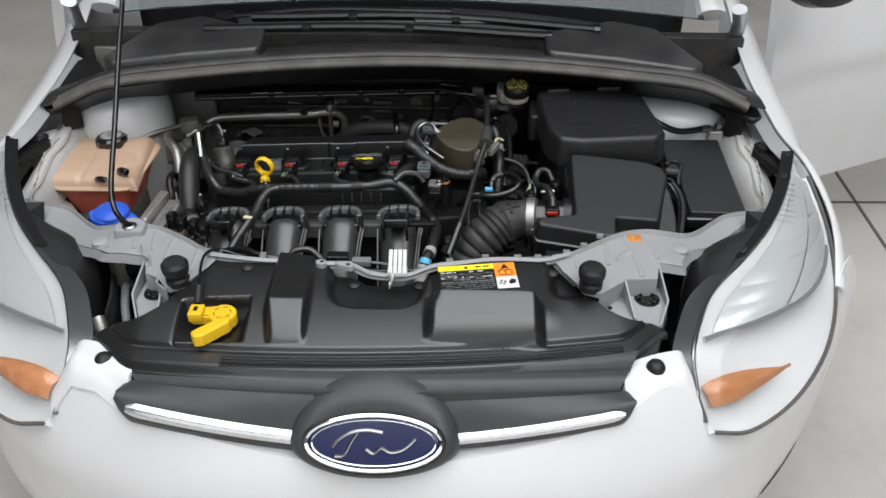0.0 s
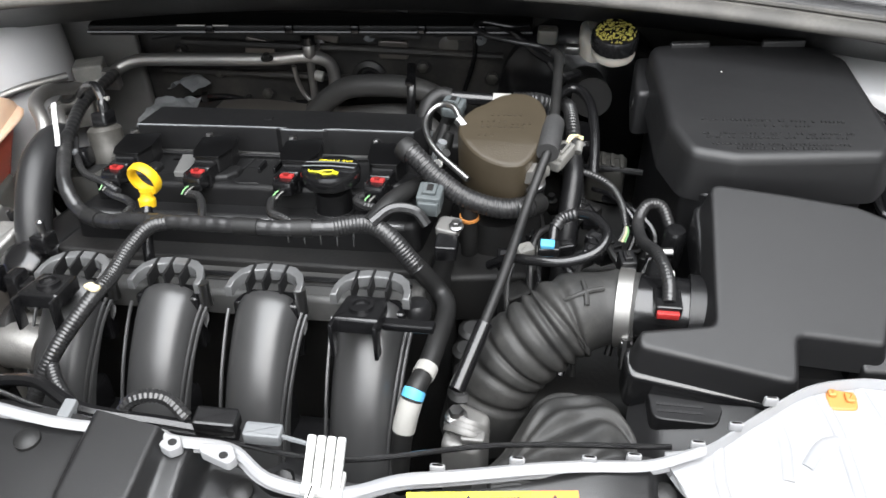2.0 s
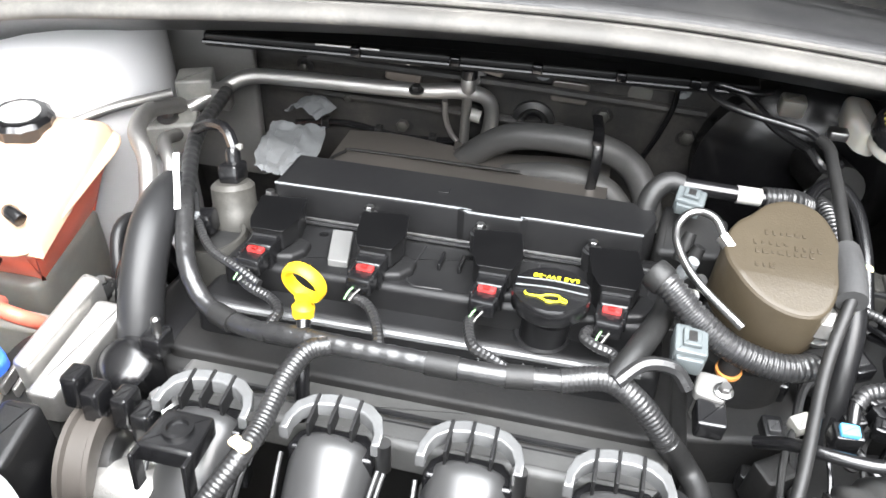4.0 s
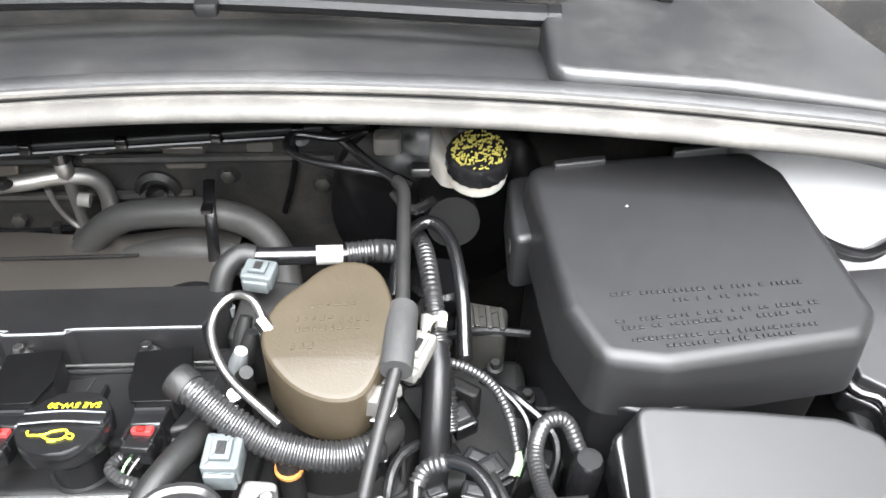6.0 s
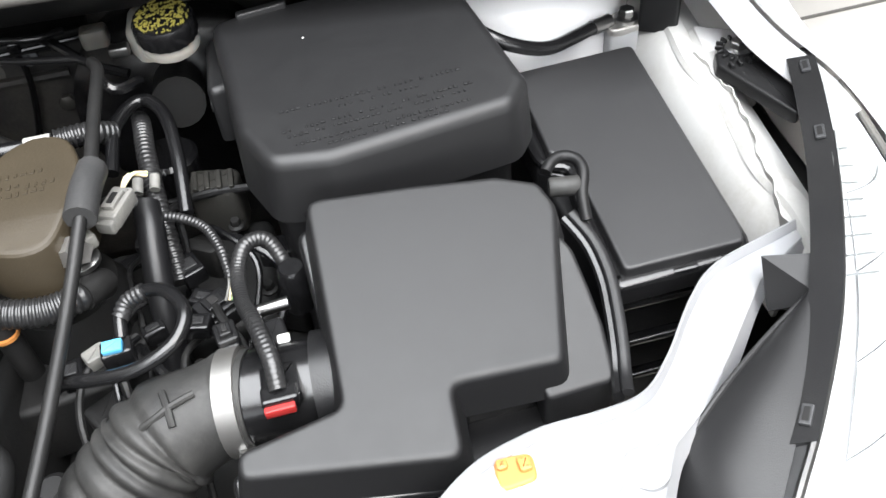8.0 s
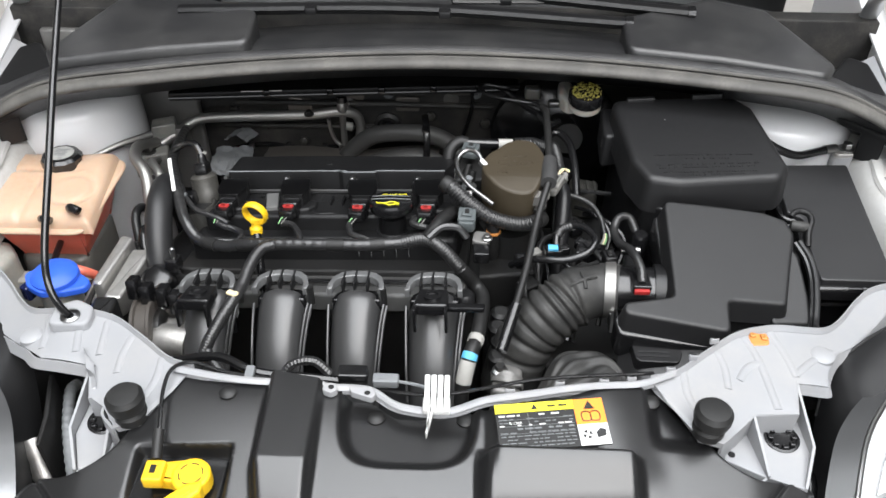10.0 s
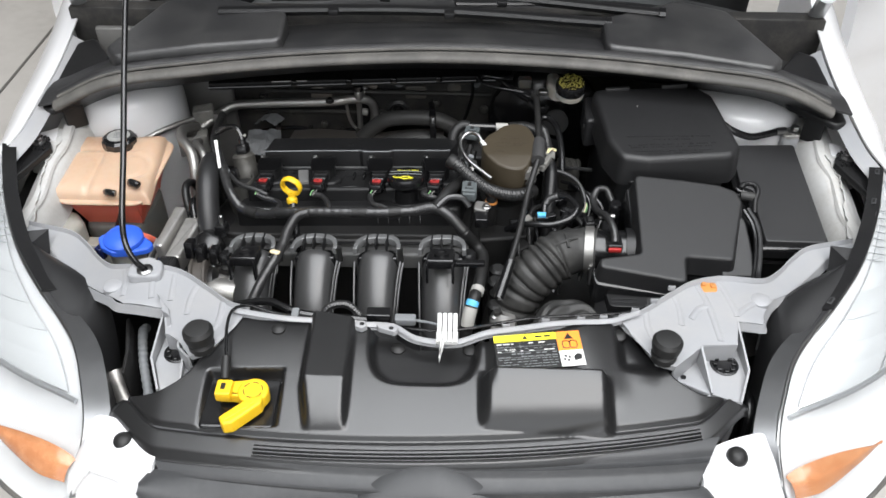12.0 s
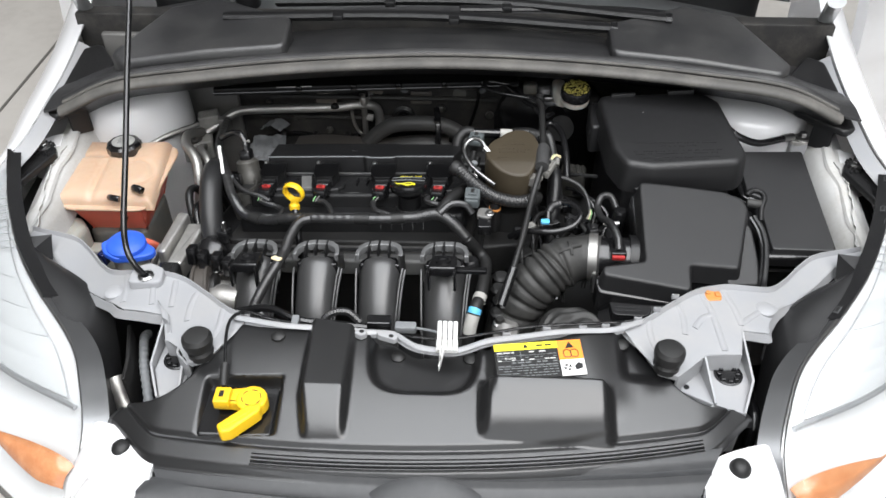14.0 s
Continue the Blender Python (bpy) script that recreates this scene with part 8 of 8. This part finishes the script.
part("front_pipe", tube([(-0.490, 1.49, 0.660), (-0.478, 1.440, 0.690), (-0.456, 1.405, 0.690), (-0.446, 1.375, 0.66)], 0.0075, 12, 0.006), PIPE, ac, "bent front pipe")
part("tower_rod", tube([(-0.590, 1.440, 0.690), (-0.545, 1.470, 0.702), (-0.500, 1.515, 0.698)], 0.0055, 10), PIPE, ac, "thin rod")
ur = thing("wiring_channel", (-0.10, 1.60, 0.75), "long dark wiring channel under the cowl", "wiring channel")
part("bar", prism([(-0.47, 1.552), (-0.19, 1.578), (0.14, 1.606), (0.14, 1.640), (-0.47, 1.600)], 0.742, 0.757, 0.003, 0.004), MATTE, ur)
part("bright_edge", tube([(-0.344, 1.5625, 0.7575), (-0.274, 1.569, 0.7575)], 0.0014, 6), PIPE, ur, "bright edge line")
for x in (-0.30, -0.191, -0.101, -0.01, 0.07):
    part("clip", block((x, 1.577 + 0.088 * (x + 0.19), 0.753), (0.012, 0.010, 0.012), 0.002, 0.002), GLOSSY, ur)
part("front_rim", tube([(-0.47, 1.551, 0.748), (-0.19, 1.577, 0.748), (0.14, 1.605, 0.748)], 0.0025, 8), GLOSSY, ur)

heat = thing("heater_hoses", (-0.06, 1.57, 0.63), "pair of thick grey rubber heater hoses", "hose")
part("hose", tube([(-0.186, 1.600, 0.58), (-0.176, 1.585, 0.606), (-0.145, 1.576, 0.646), (-0.105, 1.572, 0.670), (-0.024, 1.566, 0.676), (0.022, 1.564, 0.656), (0.045, 1.545, 0.628), (0.052, 1.52, 0.60)], 0.0158, 16, 0.008), GREYHOSE, heat, "grey rubber hose")
part("hose", tube([(-0.140, 1.570, 0.596), (-0.115, 1.562, 0.616), (-0.06, 1.555, 0.634), (-0.005, 1.548, 0.630), (0.030, 1.53, 0.60)], 0.0150, 16, 0.008), GREYHOSE, heat, "grey rubber hose")
part("strap", tube([(-0.026, 1.590, 0.70), (-0.022, 1.560, 0.696), (-0.020, 1.540, 0.670), (-0.022, 1.528, 0.63)], 0.006, 8, 0.006, flat=0.3), GLOSSY, heat, "black strap")
part("strap_buckle", block((-0.023, 1.552, 0.694), (0.012, 0.012, 0.006), 0.001, 0.002), GLOSSY, heat)
out = thing("coolant_outlet", (0.03, 1.40, 0.73), "black coolant elbow with a pale grey clamp and sticker", "coolant pipe")
part("elbow", tube([(0.020, 1.370, 0.715), (0.022, 1.395, 0.752), (0.036, 1.410, 0.764), (0.050, 1.410, 0.763)], 0.0098, 14, 0.005), RUBBER, out, "black elbow")
part("clamp", lathe([(0.0108, -0.004), (0.0108, 0.004)], 20, frame_of((0.021, 1.380, 0.730), (0.1, 0.5, 0.85))), GREYCON, out, "pale grey clamp")
part("pipe", tube([(0.045, 1.410, 0.763), (0.095, 1.413, 0.760), (0.150, 1.416, 0.757)], 0.0078, 14, 0.008), GLOSSY, out, "glossy black pipe")
part("sticker", tube([(0.100, 1.4132, 0.760), (0.122, 1.4145, 0.759)], 0.0083, 14, 0.006), TAPE, out, "white sticker")
part("ribbed_sleeve", tube([(0.125, 1.415, 0.759), (0.152, 1.420, 0.757), (0.170, 1.43, 0.745)], 0.0105, 12, ribs=(0.005, 0.12)), CONDUIT, out)
part("ring", lathe([(0.030, -0.003), (0.030, 0.003), (0.026, 0.004)], 24, pose(-0.012, 1.402, 0.715, -10)), GLOSSY, out, "black ring")
part("flange", prism([(0.03, 1.34), (0.09, 1.345), (0.10, 1.40), (0.04, 1.41)], 0.68, 0.74, 0.005, 0.008), DARK, out)
misc = thing("brake_booster", (0.20, 1.60, 0.68), "round black brake booster at the firewall", "brake booster")
part("drum", lathe([(0.115, -0.05), (0.12, -0.03), (0.12, 0.02), (0.09, 0.045), (0.04, 0.055)], 40, frame_of((0.215, 1.63, 0.64), (0, -1, 0.1), (1, 0, 0))), GLOSSY, misc, "black drum")
part("cylinder", tube([(0.215, 1.60, 0.68), (0.222, 1.50, 0.715)], 0.026, 18), DARK, misc, "near-black cylinder")
part("cap_plug", block((0.160, 1.55, 0.775), (0.026, 0.020, 0.020), 0.004, 0.005), CLOUDY, misc, "dim cloudy plug")
part("grommet", lathe([(0.022, -0.01), (0.024, 0), (0.012, 0.006)], 18, frame_of((0.02, 1.648, 0.70), (0, -1, 0.1))), CLOUDY, misc, "dim grommet")
part("cable", tube([(0.100, 1.585, 0.765), (0.118, 1.56, 0.770), (0.15, 1.535, 0.755), (0.185, 1.52, 0.745)], 0.005, 8), GLOSSY, misc)

fs = random.Random(17)
for x, z, r in ((-0.260, 0.609, 0.009), (-0.171, 0.644, 0.007), (-0.101, 0.642, 0.010), (-0.017, 0.668, 0.009), (-0.33, 0.640, 0.007), (0.085, 0.655, 0.010), (-0.385, 0.675, 0.007)):
    st = thing("firewall_stud", (x, 1.642, z), "dark nut and washer on the soiled firewall mat", "nut", "studs on the firewall")
    part("washer", lathe([(r * 1.5, 0), (r * 1.5, 0.002), (r, 0.003)], 18, frame_of((x, 1.643, z), (0, -1, 0.1))), DARK, st)
    part("nut", lathe([(r * 0.9, 0), (r * 0.9, 0.010), (r * 0.5, 0.012)], 6, frame_of((x, 1.642, z), (0, -1, 0.1))), OLIVE, st)
gm = thing("firewall_grommet", (-0.098, 1.640, 0.645), "dark round rubber grommet in the firewall", "grommet")
part("ring", lathe([(0.026, 0), (0.026, 0.006), (0.019, 0.010), (0.014, 0.004)], 26, frame_of((-0.098, 1.643, 0.645), (0, -1, 0.1))), RUBBER, gm)
part("core", lathe([(0.012, 0), (0.012, 0.014), (0.006, 0.016)], 16, frame_of((-0.098, 1.643, 0.645), (0, -1, 0.1))), GLOSSY, gm)
fh = thing("firewall_harness", (-0.20, 1.63, 0.60), "thin dark harness clipped to the firewall mat", "harness")
part("cable", tube([(-0.40, 1.634, 0.590), (-0.33, 1.632, 0.603), (-0.26, 1.632, 0.594), (-0.19, 1.634, 0.600), (-0.12, 1.636, 0.612)], 0.0045, 8), GLOSSY, fh)
part("cable", tube([(0.058, 1.634, 0.735), (0.060, 1.632, 0.700), (0.052, 1.630, 0.660), (0.040, 1.63, 0.62)], 0.0035, 8), GLOSSY, fh)
for x in (-0.36, -0.29, -0.22):
    part("clip", block((x, 1.633, 0.599), (0.010, 0.012, 0.012), 0.002, 0.002), fs.choice((GREYCON, DARK, STEEL)), fh)
# small cables behind the front panel
fc = thing("sensor_cable", (-0.08, 0.93, 0.76), "thin black sensor cable with plugs behind the panel", "cable")
part("cable", tube([(-0.30, 0.955, 0.745), (-0.24, 0.945, 0.765), (-0.19, 0.922, 0.766), (-0.12, 0.920, 0.760), (-0.06, 0.918, 0.755)], 0.0055, 8), GLOSSY, fc)
part("hoop", tube([(-0.165, 0.918, 0.752), (-0.150, 0.930, 0.772), (-0.125, 0.934, 0.774), (-0.105, 0.925, 0.762)], 0.0058, 8, ribs=(0.004, 0.10)), CONDUIT, fc)
part("plug", block((-0.078, 0.920, 0.768), (0.034, 0.018, 0.016), 0.002, 0.003), GLOSSY, fc)
part("plug", block((-0.040, 0.915, 0.765), (0.030, 0.014, 0.012), 0.002, 0.003), GREYCON, fc)
part("tie", block((-0.196, 0.915, 0.770), (0.010, 0.018, 0.012), 0.001, 0.002), GREYCON, fc)
part("wire", tube([(-0.03, 0.915, 0.765), (0.0, 0.908, 0.766), (0.02, 0.905, 0.758)], 0.002, 6), GREYCON, fc)

# wipers on the cowl
for pts, arm in (([(-0.43, 1.585, 0.898), (-0.05, 1.590, 0.905), (0.302, 1.566, 0.898)], ((0.02, 1.600, 0.915), (0.35, 1.665, 0.885), (0.655, 1.692, 0.835))), ([(-0.34, 1.640, 0.905), (0.05, 1.640, 0.912), (0.408, 1.600, 0.902)], ((0.10, 1.655, 0.918), (-0.2, 1.71, 0.90), (-0.42, 1.73, 0.872)))):
    wp = thing("wiper", pts[1], "black windscreen wiper parked on the cowl", "wiper", "wipers")
    part("blade", tube(pts, 0.011, 8, 0.02, flat=0.7), SATIN, wp, "black blade")
    part("squeegee", tube([(x, y + 0.004, z - 0.010) for x, y, z in pts], 0.004, 6, 0.02), RUBBER, wp)
    part("arm", tube(arm, 0.010, 8, 0.02, flat=0.5), SATIN, wp, "black arm")
    part("pivot_cap", lathe([(0.026, -0.02), (0.026, 0.004), (0.014, 0.012)], 22, pose(*arm[-1])), SATIN, wp, "round pivot cap")
    part("end_cap", tube([pts[-1], (pts[-1][0] + 0.012, pts[-1][1] - 0.001, pts[-1][2])], 0.013, 8, 0.004, flat=0.7), GLOSSY, wp)
    for f in (0.3, 0.6):
        p = Vector(pts[0]).lerp(Vector(pts[-1]), f)
        part("bridge", block(p + Vector((0, 0, 0.006)), (0.02, 0.018, 0.012), 0.002, 0.003), SATIN, wp)
